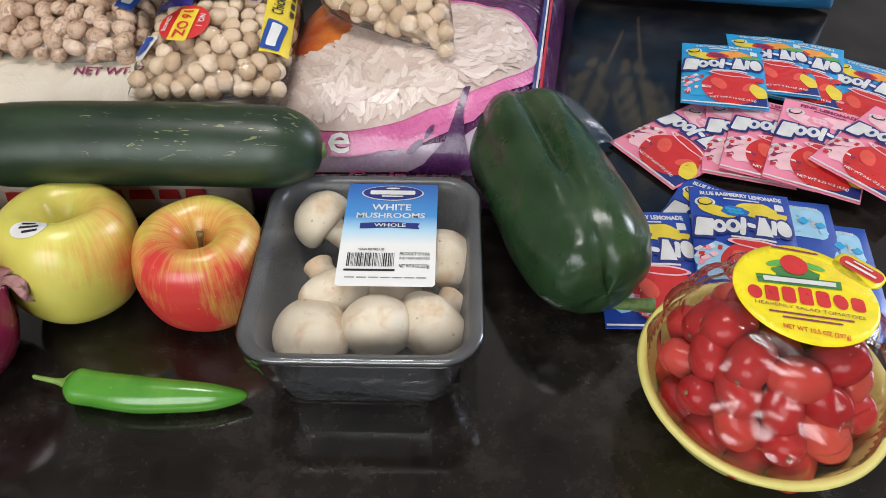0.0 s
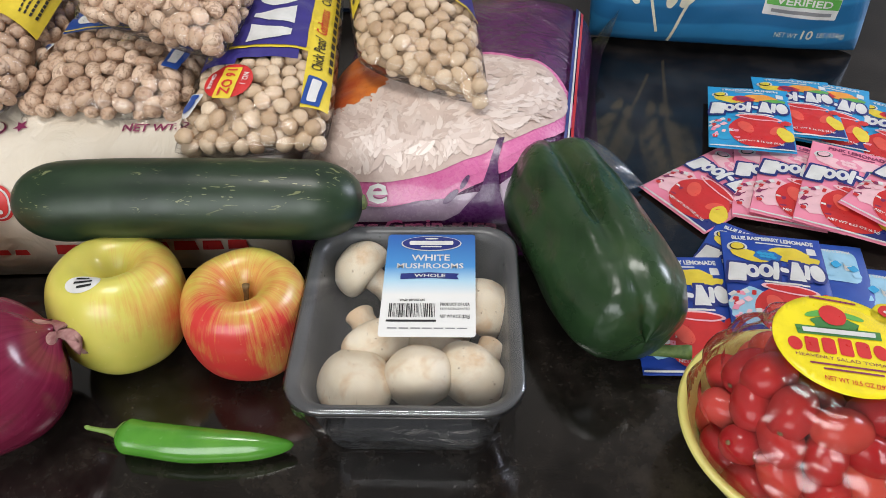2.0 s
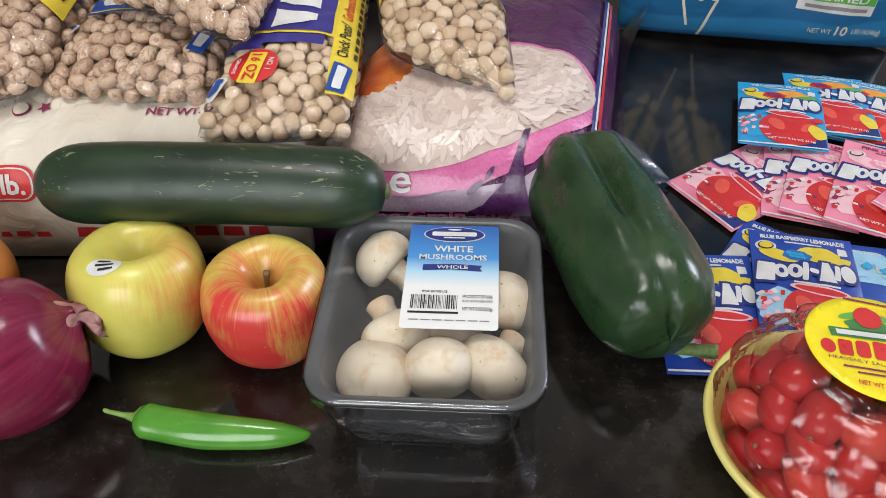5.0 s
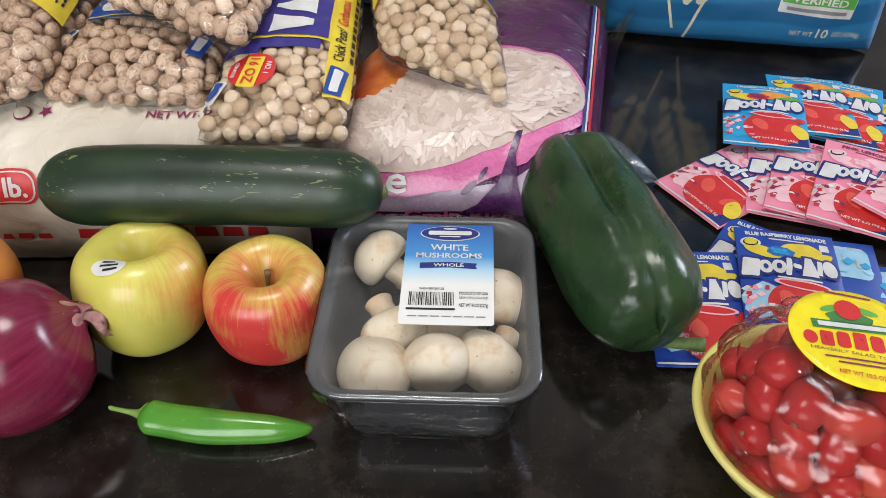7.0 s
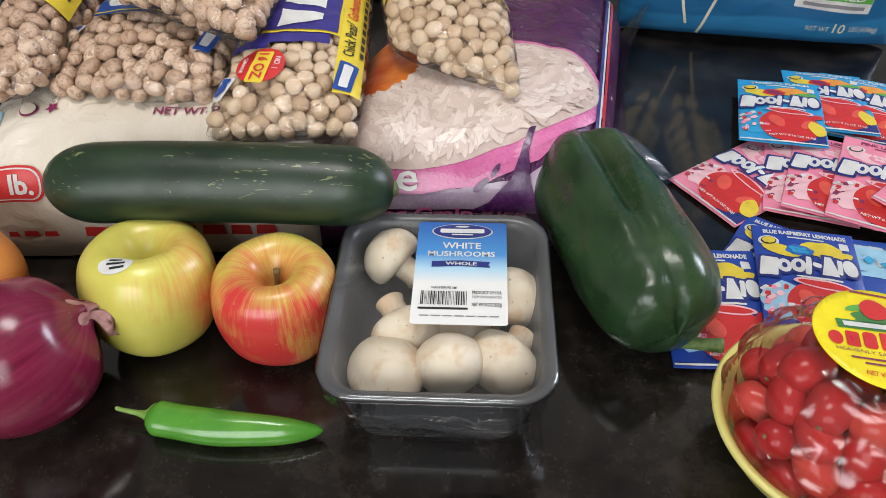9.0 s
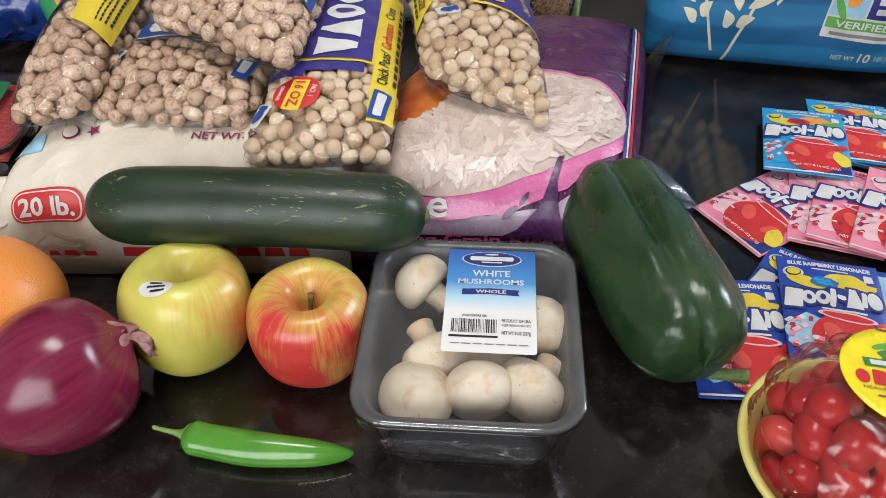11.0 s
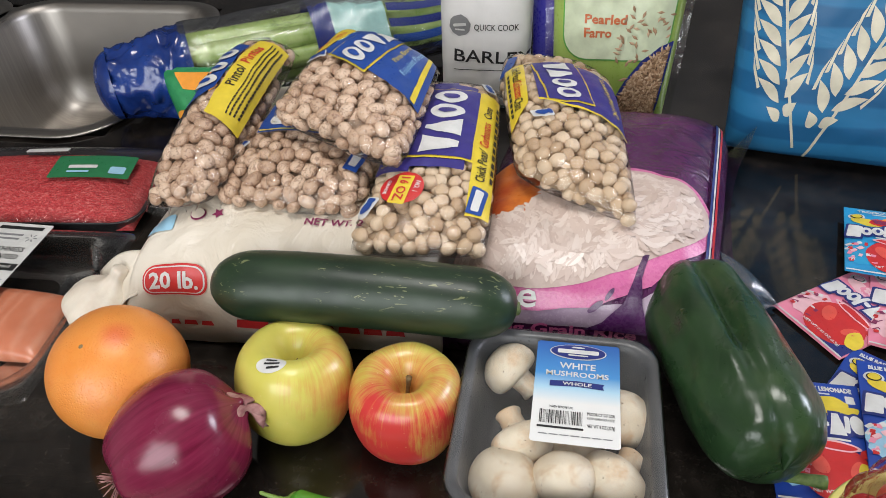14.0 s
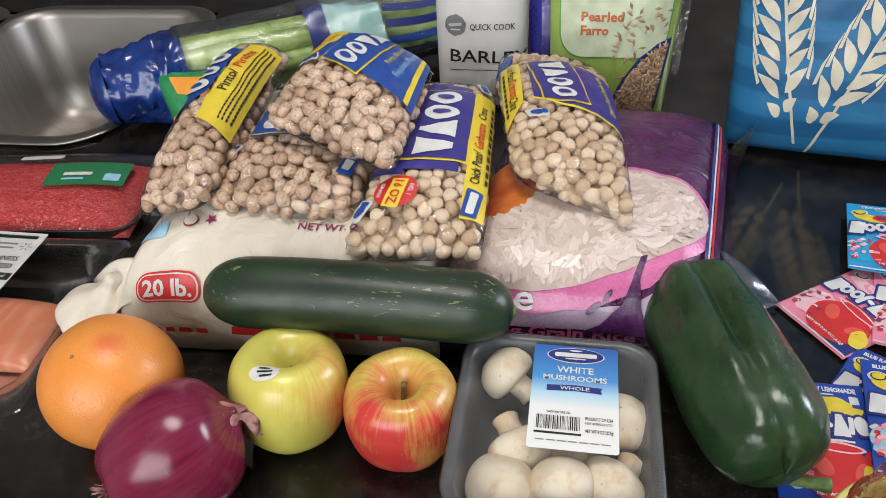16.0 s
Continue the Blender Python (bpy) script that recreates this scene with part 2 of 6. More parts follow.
# ---------- the kitchen counter and the room ----------
def counter_material():
    m, nt, p = nodes_of("dark_stone")
    v = coords(nt)
    big = noise_tex(nt, v, 16, 9, 0.75)
    fine = noise_tex(nt, v, 420, 4, 0.6)
    c1 = ramp(nt, big, ((0.38, (0.0045, 0.0036, 0.0031)), (0.5, (0.012, 0.0097, 0.0083)), (0.64, (0.030, 0.0243, 0.0202))))
    speck = ramp(nt, fine, ((0.56, (0, 0, 0)), (0.74, (1, 1, 1))))
    nt.links.new(mix_rgb(nt, math_node(nt, "MULTIPLY", speck, 0.30), c1, (0.060, 0.051, 0.043)), p.inputs["Base Color"])
    nt.links.new(ramp(nt, noise_tex(nt, v, 25, 5), ((0.3, (0.06,) * 3), (0.7, (0.13,) * 3))), p.inputs["Roughness"])
    p.inputs["Specular IOR Level"].default_value = 0.52
    bump(nt, p, fine, 0.03)
    return m


STONE = counter_material()
STEEL, _nt, _p = nodes_of("brushed_steel")
_nt.links.new(ramp(_nt, noise_tex(_nt, coords(_nt, (3, 90, 3)), 4, 2), ((0.3, (0.38, 0.355, 0.325)), (0.7, (0.45, 0.42, 0.385)))), _p.inputs["Base Color"])
_p.inputs["Metallic"].default_value, _p.inputs["Roughness"].default_value = 1.0, 0.42
WALLP = surface("greige_wall_paint", (0.40, 0.385, 0.36), (0.46, 0.445, 0.42), 4, 0.7, relief=0.05)
DARKWALL = surface("dark_backsplash", (0.03, 0.03, 0.033), (0.05, 0.05, 0.052), 6, 0.4, relief=0.05)
GREYWALL = surface("grey_wall_paint", (0.27, 0.265, 0.26), (0.33, 0.325, 0.32), 5, 0.6, relief=0.05)
FLOORM = surface("tan_floor", (0.46, 0.35, 0.25), (0.58, 0.46, 0.34), 6, 0.45, relief=0.1, stretch=(1, 8, 1))
CABINET = surface("white_cabinet", (0.62, 0.60, 0.56), (0.70, 0.68, 0.64), 9, 0.5, relief=0.05)

SX0, SX1, SY0, SY1 = -0.815, -0.525, 0.622, 0.955      # the near basin


def build_counter():
    # one slab with a cut-out for the sink
    bm = bmesh.new()
    xo, yo = (-2.0, 1.7), 1.12
    front = lambda x: 0.172 - 0.12 * (x + 0.21)      # the front edge runs slightly askew
    xi, yi = (-1.130, SX1 + 0.004), (SY0 - 0.004, SY1 + 0.004)
    out = [bm.verts.new((x, y, 0)) for x, y in ((xo[0], front(xo[0])), (xo[1], front(xo[1])), (xo[1], yo), (xo[0], yo))]
    inn = [bm.verts.new((x, y, 0)) for x, y in ((xi[0], yi[0]), (xi[1], yi[0]), (xi[1], yi[1]), (xi[0], yi[1]))]
    for k in range(4):
        bm.faces.new((out[k], out[(k + 1) % 4], inn[(k + 1) % 4], inn[k]))
    top = part("countertop", bm, STONE, smooth=False)
    solid = top.modifiers.new("thick", "SOLIDIFY")
    solid.thickness, solid.offset = 0.03, -1
    tagged(top, "dark brown speckled polished stone kitchen countertop", "countertop", kind="structure")
    top.matrix_world = pose(0, 0, 0, 0, 0, 0)
    edge = part("counter_nosing", tube([Vector((-2.0, front(-2.0), -0.015)), Vector((1.7, front(1.7), -0.015))], [0.015, 0.015], 16), STONE)
    tagged(edge, "rounded dark stone front edge of the countertop", "counter edge", kind="structure")


build_counter()


def rr3(w, h, r, z, n=6):
    return [Vector((x, y, z)) for x, y in round_rect(w, h, r, n)]


def loft(rings, cap=True):
    bm = bmesh.new()
    rows = [[bm.verts.new(p) for p in ring] for ring in rings]
    n = len(rows[0])
    for a, b in zip(rows, rows[1:]):
        for j in range(n):
            bm.faces.new((a[j], a[(j + 1) % n], b[(j + 1) % n], b[j]))
    if cap:
        bm.faces.new(rows[-1])
    return bm


def build_sink():
    sink = empty("sink", pose(0, 0, 0), "stainless steel double-basin sink set into the countertop", "sink")
    for x0, x1 in ((SX0, SX1), (-1.125, -0.835)):
        w, h = x1 - x0, SY1 - SY0
        cx, cy = (x0 + x1) / 2, (SY0 + SY1) / 2
        steps = ((0.036, 0.0, 0.004), (0.03, 0.003, 0.005), (0.012, 0.007, 0.005), (0.0, 0.004, 0.004), (-0.008, 0.0, -0.006), (-0.014, -0.002, -0.10), (-0.03, 0, -0.14), (-0.07, 0, -0.155), (-0.11, 0, -0.158))
        rings = [[p + Vector((cx, cy, 0)) for p in rr3(w + k, h + k, 0.055 + k / 2.2, z, 9)] for k, _, z in steps]
        ob = part("basin", loft(rings), STEEL, sink)
        ob.modifiers.new("thick", "SOLIDIFY").thickness = 0.0015
        part("drain", revolve([(0.0, -0.1555), (0.03, -0.1555), (0.04, -0.153), (0.045, -0.156)], 32, lambda p, a: p + Vector((cx, cy, 0))), STEEL, sink)
    part("divider", box(0.022, SY1 - SY0 - 0.03, 0.004, (-0.825, (SY0 + SY1) / 2, 0.0025), 0.0015), STEEL, sink)


build_sink()


def room_box(name, sx, sy, sz, at, material, label, category):
    ob = part(name, box(sx, sy, sz), material, smooth=False)
    ob.matrix_world = Matrix.Translation(at)
    return tagged(ob, label, category, kind="structure")


room_box("floor", 6.0, 6.0, 0.1, (0, -0.5, -0.95), FLOORM, "tan wood-look kitchen floor", "floor")
room_box("ceiling", 6.0, 6.0, 0.1, (0, -0.5, 1.65), WALLP, "plain pale ceiling", "ceiling")
room_box("wall_north", 2.01, 0.1, 1.870, (-0.985, 1.17, 0.035), DARKWALL, "plain dark wall behind the counter", "wall")
# upper wall out of view, added pale to brighten the countertop's reflection
room_box("wall_north_3", 4.38, 0.1, 0.630, (0.20, 1.17, 1.285), WALLP, "unseen pale wall above the backsplash, added to reflect in the countertop", "wall")
room_box("wall_north_2", 2.37, 0.1, 1.870, (1.205, 1.17, 0.035), GREYWALL, "plain grey wall behind the counter", "wall")
room_box("wall_west", 0.1, 5.0, 2.5, (-2.05, -1.38, 0.35), WALLP, "plain pale wall", "wall")
room_box("wall_east", 0.1, 5.0, 2.5, (2.35, -1.38, 0.35), WALLP, "plain pale wall", "wall")
room_box("wall_south", 4.3, 0.1, 2.5, (0.15, -3.0, 0.35), WALLP, "plain pale wall behind the viewer", "wall")
room_box("base_cabinet", 3.6, 0.04, 0.87, (-0.15, 0.225, -0.465), CABINET, "white base cabinet front under the counter", "cabinet").matrix_world = pose(-0.15, 0.225, -0.465, 0, 0, -6.84)

# ---------- fruit and vegetables ----------
def apple_material(name, blush, axis, amount, streak):
    m, nt, p = nodes_of(name)
    v = coords(nt)
    sep = nt.nodes.new("ShaderNodeSeparateXYZ")
    nt.links.new(v, sep.inputs[0])
    ang = math_node(nt, "ARCTAN2", sep.outputs[1], sep.outputs[0])
    comb = nt.nodes.new("ShaderNodeCombineXYZ")
    nt.links.new(math_node(nt, "MULTIPLY", math_node(nt, "SINE", ang, 0), 9), comb.inputs[0])
    nt.links.new(math_node(nt, "MULTIPLY", math_node(nt, "COSINE", ang, 0), 9), comb.inputs[1])
    nt.links.new(math_node(nt, "MULTIPLY", sep.outputs[2], 22), comb.inputs[2])
    st = noise_tex(nt, comb.outputs[0], streak, 6, 0.7)
    bl = noise_tex(nt, v, 34, 3, 0.5)
    dot = nt.nodes.new("ShaderNodeVectorMath")
    dot.operation = "DOT_PRODUCT"
    nt.links.new(v, dot.inputs[0])
    dot.inputs[1].default_value = axis
    f = math_node(nt, "ADD", math_node(nt, "MULTIPLY", dot.outputs["Value"], 14), amount)
    f = math_node(nt, "ADD", f, math_node(nt, "MULTIPLY", math_node(nt, "SUBTRACT", st, 0.5), 1.5))
    f = math_node(nt, "ADD", f, math_node(nt, "MULTIPLY", math_node(nt, "SUBTRACT", bl, 0.5), 2.0))
    base = ramp(nt, noise_tex(nt, v, 30, 3), ((0.3, (0.56, 0.53, 0.09)), (0.7, (0.72, 0.63, 0.15))))
    fac = ramp(nt, f, ((0.0, (0, 0, 0)), (0.5, (0.45, 0.45, 0.45)), (1.0, (1, 1, 1))))
    col = mix_rgb(nt, fac, base, blush)
    dots = nt.nodes.new("ShaderNodeTexVoronoi")
    dots.inputs["Scale"].default_value = 190
    nt.links.new(v, dots.inputs["Vector"])
    lent = ramp(nt, dots.outputs["Distance"], ((0.06, (0.6,) * 3), (0.14, (0, 0, 0))))
    nt.links.new(mix_rgb(nt, math_node(nt, "MULTIPLY", lent, 0.5), col, (0.75, 0.62, 0.3)), p.inputs["Base Color"])
    p.inputs["Roughness"].default_value = 0.33
    p.inputs["Coat Weight"].default_value = 0.15
    p.inputs["Subsurface Weight"].default_value = 0.08
    p.inputs["Subsurface Radius"].default_value = (0.004, 0.002, 0.001)
    bump(nt, p, noise_tex(nt, v, 120, 2), 0.06)
    return m


STEM = surface("brown_stem", (0.12, 0.075, 0.03), (0.28, 0.19, 0.08), 300, 0.7, relief=0.4)


def build_apple(m, r, h, material, label, seed, sticker=None, stem=0.72):
    ob = empty("apple", m, label, "apple", "apples on the counter")
    prof = spline([(0.0, 0.30), (0.10, 0.34), (0.22, 0.60), (0.40, 0.86), (0.66, 0.93), (0.90, 0.72), (1.0, 0.30), (0.975, -0.16), (0.84, -0.58), (0.60, -0.84), (0.34, -0.90), (0.14, -0.78), (0.0, -0.70)], 60)
    pr = [(max(p.x, 0) * r, p.y * h) for p in prof]

    def shape(p, a):
        k = 1 + 0.013 * math.cos(5 * a + seed) * (0.4 + abs(p.z) / h) + 0.03 * math.cos(a + seed * 2)
        return Vector((p.x * k, p.y * k, p.z * (1 + 0.03 * math.sin(a + seed))))
    part("skin", revolve(pr[::-1], 64, shape), material, ob)
    st = spline([(0, 0, 0.28 * h), (0.001, 0.0005, 0.45 * h), (0.003, 0.002, stem * h)], 8)
    part("stem", tube(st, [0.0022, 0.0017, 0.0014, 0.0013, 0.0013, 0.0014, 0.0016, 0.002, 0.0022], 8), STEM, ob)
    if sticker:
        a0, h0 = sticker

        def S(x, y):
            # walks the profile near the shoulder
            a = a0 + x / (0.86 * r)
            best = min(pr[8:40], key=lambda q: abs(math.hypot(q[0], q[1] - 0.2 * h) - 0) * 0 + abs(q[1] - (h0 + 0) * h) + (0 if q[0] > 0.5 * r else 9))
            i = pr.index(best)
            t = max(0, min(len(pr) - 2.01, i - y / (0.055 * r)))
            k, f = int(t), t - int(t)
            rr = pr[k][0] * (1 - f) + pr[k + 1][0] * f
            zz = pr[k][1] * (1 - f) + pr[k + 1][1] * f
            return shape(Vector((rr * math.cos(a), rr * math.sin(a), zz)), a)
        laid("sticker", flat_shapes([turned(oval(0.0115, 0.0056, 32), 18)]), S, 0.0004, WHITE, ob, "small oval white fruit sticker", 0.002)
        bars = [turned(round_rect(0.012 - 0.003 * abs(k - 1), 0.0013, 0.0004, 2, 0.0012 * (k - 1), 0.0026 - 0.0026 * k), 18) for k in range(3)]
        laid("sticker_print", flat_shapes(bars), S, 0.0007, BLACK, ob, "", 0.002)
    return ob


APPLE_A = apple_material("yellow_apple_skin", (0.62, 0.10, 0.05), (1.0, 0.35, 0.25), -0.16, 1.6)
APPLE_B = apple_material("red_apple_skin", (0.60, 0.045, 0.04), (-0.9, -0.5, -0.3), 0.66, 2.2)
build_apple(pose(-0.2045, 0.287, 0.0325, -13, 4, 0), 0.0368, 0.0360, APPLE_A, "yellow-green apple with a red blush and a fruit sticker", 0.4, (radians(258), 0.92), 0.5)
build_apple(pose(-0.1300, 0.2805, 0.0295, 0, 2, 40), 0.0352, 0.0328, APPLE_B, "red and yellow streaked apple with a short stem", 2.0)


def build_orange():
    m, nt, p = nodes_of("orange_peel")
    v = coords(nt)
    c = ramp(nt, noise_tex(nt, v, 22, 4), ((0.3, (0.78, 0.27, 0.045)), (0.7, (0.86, 0.38, 0.10))))
    spot = nt.nodes.new("ShaderNodeVectorMath")
    spot.operation = "DISTANCE"
    nt.links.new(v, spot.inputs[0])
    spot.inputs[1].default_value = (0.013, -0.004, 0.040)
    c = mix_rgb(nt, ramp(nt, spot.outputs["Value"], ((0.003, (0.8,) * 3), (0.011, (0, 0, 0)))), c, (0.66, 0.09, 0.04))
    c = mix_rgb(nt, ramp(nt, noise_tex(nt, v, 34, 4, 0.6), ((0.52, (0, 0, 0)), (0.72, (0.45,) * 3))), c, (0.72, 0.17, 0.05))
    vor = nt.nodes.new("ShaderNodeTexVoronoi")
    vor.inputs["Scale"].default_value = 620
    nt.links.new(v, vor.inputs["Vector"])
    pits = ramp(nt, vor.outputs["Distance"], ((0.1, (0, 0, 0)), (0.5, (1, 1, 1))))
    nt.links.new(mix_rgb(nt, math_node(nt, "MULTIPLY", pits, 0.25), mix_rgb(nt, 0.35, c, (0.72, 0.2, 0.03)), c), p.inputs["Base Color"])
    p.inputs["Roughness"].default_value = 0.36
    p.inputs["Subsurface Weight"].default_value = 0.08
    p.inputs["Subsurface Radius"].default_value = (0.004, 0.002, 0.001)
    bump(nt, p, pits, 0.25, 0.0006)
    ob = empty("grapefruit", pose(-0.317, 0.278, 0.0415), "round orange grapefruit with pitted peel and a red spot", "grapefruit")
    prof = [(0.0432 * math.sin(math.pi * k / 40), -0.0415 * math.cos(math.pi * k / 40)) for k in range(41)]
    onion = ONION_AT - Vector((-0.317, 0.278, 0.0415))

    def shape(p, a):
        p = p * (1 + 0.25 * math.hypot(p.x, p.y) * math.sin(3 * a + p.z * 60))
        d = p - onion
        return onion + d.normalized() * 0.0410 if d.length < 0.0410 else p
    part("peel", revolve(prof, 64, shape), m, ob)
    part("stem_button", revolve([(0, 0.0012), (0.0010, 0.0010), (0.0018, 0.0003), (0.0020, -0.001)], 12, lambda p, a: Matrix.Rotation(radians(20), 3, "X") @ p + Vector((-0.004, -0.015, 0.0380))), STEM, ob)


ONION_AT = Vector((-0.2555, 0.2335, 0.0388))
build_orange()


def build_onion():
    m, nt, p = nodes_of("red_onion_skin")
    v = coords(nt)
    sep = nt.nodes.new("ShaderNodeSeparateXYZ")
    nt.links.new(v, sep.inputs[0])
    ang = math_node(nt, "ARCTAN2", sep.outputs[1], sep.outputs[0])
    comb = nt.nodes.new("ShaderNodeCombineXYZ")
    nt.links.new(math_node(nt, "MULTIPLY", math_node(nt, "SINE", ang, 0), 7), comb.inputs[0])
    nt.links.new(math_node(nt, "MULTIPLY", math_node(nt, "COSINE", ang, 0), 7), comb.inputs[1])
    nt.links.new(math_node(nt, "MULTIPLY", sep.outputs[2], 14), comb.inputs[2])
    st = noise_tex(nt, comb.outputs[0], 1.7, 6, 0.6)
    c = ramp(nt, st, ((0.25, (0.120, 0.008, 0.028)), (0.5, (0.18, 0.014, 0.046)), (0.80, (0.225, 0.026, 0.066))))
    nt.links.new(c, p.inputs["Base Color"])
    nt.links.new(ramp(nt, noise_tex(nt, v, 60), ((0.3, (0.17,) * 3), (0.7, (0.30,) * 3))), p.inputs["Roughness"])
    bump(nt, p, st, 0.10)
    dry = surface("dry_onion_skin", (0.26, 0.08, 0.09), (0.55, 0.33, 0.30), 150, 0.7, relief=0.5, stretch=(1, 1, 0.2))
    axis = Vector((0.74, 0.52, 0.26)).normalized()
    rot = axis.to_track_quat("Z", "Y").to_matrix().to_4x4()
    ob = empty("red_onion", Matrix.Translation(ONION_AT) @ rot @ Matrix.Scale(0.94, 4), "whole purple-red onion with a dry papery neck", "onion")
    pr = spline([(0.0, -0.0440), (0.009, -0.0430), (0.025, -0.0375), (0.0370, -0.022), (0.0425, -0.001), (0.0412, 0.015), (0.0335, 0.029), (0.020, 0.0370), (0.010, 0.0405), (0.0062, 0.044)], 44)
    part("bulb", revolve([(max(q.x, 0), q.y) for q in pr], 60, lambda p, a: Vector((p.x * (1 + 0.015 * math.cos(3 * a)), p.y * (1 + 0.015 * math.cos(3 * a)), p.z + 0.0012 * math.sin(4 * a)))), m, ob)
    rnd = random.Random(4)
    down = rot.to_3x3().transposed() @ Vector((0.10, -0.35, -0.93))

    def frill(p, a):
        k = max((p.z - 0.0415) / 0.009, 0)
        return Vector((p.x * (1 + 0.30 * k * math.sin(9 * a) + 0.12 * k * math.sin(17 * a)), p.y * (1 + 0.35 * k * math.cos(7 * a)), p.z + 0.004 * k * math.sin(5 * a + 1))) + down * (0.0065 * k * k)
    nk = revolve([(0.0125, 0.0380), (0.0088, 0.0412), (0.0068, 0.0435), (0.0060, 0.046), (0.0068, 0.0485), (0.0088, 0.0510), (0.0100, 0.0535), (0.0062, 0.0520), (0.0, 0.0500)], 56, frill)
    part("neck", nk, dry, ob, "dry shrivelled pinkish neck")
    bm = bmesh.new()
    for k in range(26):
        a, r = rnd.random() * math.tau, 0.006 * rnd.random()
        d = Vector((math.cos(a) * 0.006, math.sin(a) * 0.006, -0.006 - 0.004 * rnd.random()))
        s = Vector((math.cos(a) * r, math.sin(a) * r, -0.0455))
        w = Vector((-math.sin(a), math.cos(a), 0)) * 0.0006
        bm.faces.new([bm.verts.new(q) for q in (s - w, s + w, s + d * 0.6 + w * 0.6, s + d, s + d * 0.6 - w * 0.6)])
    t = part("roots", bm, dry, ob, "dry root fringe")
    t.modifiers.new("thick", "SOLIDIFY").thickness = 0.0005


build_onion()


def build_chili():
    skin = surface("green_chili_skin", (0.06, 0.24, 0.025), (0.115, 0.33, 0.04), 45, 0.2, relief=0.03, coat=0.3, lo=0.3, hi=0.75)
    stem = surface("green_chili_stem", (0.13, 0.26, 0.04), (0.24, 0.36, 0.09), 200, 0.5, relief=0.2)
    ob = empty("green_chili", pose(0, 0, 0.0090), "glossy bright green chili pepper with its stem", "chili pepper")
    path = spline([(-0.1905, 0.2185, 0.0), (-0.180, 0.2165, 0.0), (-0.155, 0.2130, 0), (-0.130, 0.2120, 0), (-0.110, 0.2125, -0.001), (-0.0985, 0.2130, -0.001)], 40)
    rad = [0.0088 * min(1, 0.55 + 3.5 * k / 40) * (1 - max(0, (k - 16) / 24) ** 1.7) ** 0.8 + 0.0005 for k in range(41)]
    part("pod", tube(path, rad, 24, lambda t, a: 1 + 0.05 * math.sin(3 * a + 4 * t) + 0.02 * math.sin(20 * t)), skin, ob)
    sp = spline([(-0.2085, 0.2225, 0.0015), (-0.2075, 0.222, 0.0015), (-0.199, 0.2205, 0.001), (-0.193, 0.2198, 0), (-0.188, 0.2193, 0), (-0.185, 0.219, 0)], 16)
    part("stem", tube(sp, [0.0014, 0.0017, 0.0013, 0.0012, 0.0012, 0.0013, 0.0014, 0.0016, 0.0019, 0.0024, 0.0035, 0.0052, 0.0064, 0.0070, 0.0072, 0.0074, 0.0075], 14), stem, ob)


build_chili()


def build_cucumber():
    m, nt, p = nodes_of("dark_cucumber_skin")
    v = coords(nt)
    c = ramp(nt, noise_tex(nt, coords(nt, (0.35, 1, 1)), 55, 5), ((0.3, (0.008, 0.020, 0.011)), (0.7, (0.023, 0.047, 0.021))))
    sc = noise_tex(nt, coords(nt, (0.35, 1.6, 1.6)), 170, 2, 0.5, 2.4)
    scar = ramp(nt, sc, ((0.63, (0, 0, 0)), (0.655, (1, 1, 1))))
    where = ramp(nt, noise_tex(nt, v, 24, 2), ((0.46, (0, 0, 0)), (0.54, (1, 1, 1))))
    sep = nt.nodes.new("ShaderNodeSeparateXYZ")
    nt.links.new(v, sep.inputs[0])
    upper = ramp(nt, math_node(nt, "ADD", sep.outputs[2], 0.5), ((0.508, (0, 0, 0)), (0.514, (1, 1, 1))))
    where = math_node(nt, "MULTIPLY", where, upper)
    nt.links.new(mix_rgb(nt, math_node(nt, "MULTIPLY", math_node(nt, "MULTIPLY", scar, where), 0.8), c, (0.22, 0.24, 0.11)), p.inputs["Base Color"])
    nt.links.new(ramp(nt, noise_tex(nt, v, 50), ((0.3, (0.33,) * 3), (0.7, (0.47,) * 3))), p.inputs["Roughness"])
    bump(nt, p, noise_tex(nt, v, 55, 3), 0.22, 0.002)
    tip = surface("cucumber_blossom_end", (0.07, 0.10, 0.03), (0.15, 0.18, 0.06), 400, 0.6, relief=0.3)
    a, b = Vector((-0.2690, 0.3350, 0.0705)), Vector((-0.0660, 0.3340, 0.0690))
    ob = empty("cucumber", Matrix.Translation((a + b) / 2), "large dark green cucumber with pale scratches", "cucumber")
    o = (a + b) / 2
    path = [a.lerp(b, k / 60) - o + Vector((0, 0, 0.003 * math.sin(math.pi * k / 60))) for k in range(61)]

    def r(t):
        e = min(t, 1 - t) / 0.16
        e = min(e, 1)
        return 0.0225 * (1 - (1 - e) ** 2.3) ** 0.5 * (0.96 + 0.06 * math.sin(math.pi * min(t * 1.1, 1)) + 0.02 * math.sin(9 * t)) + 0.0008
    part("flesh", tube(path, [r(k / 60) for k in range(61)], 40, lambda t, an: 1 + 0.008 * math.sin(5 * an + 3 * t)), m, ob)
    part("blossom_end", tube([b - o + Vector((-0.003, 0, 0)), b - o + Vector((0.0002, 0, 0)), b - o + Vector((0.0010, 0, 0.0002))], [0.0050, 0.0042, 0.002], 14), tip, ob, "pale rough end")


build_cucumber()


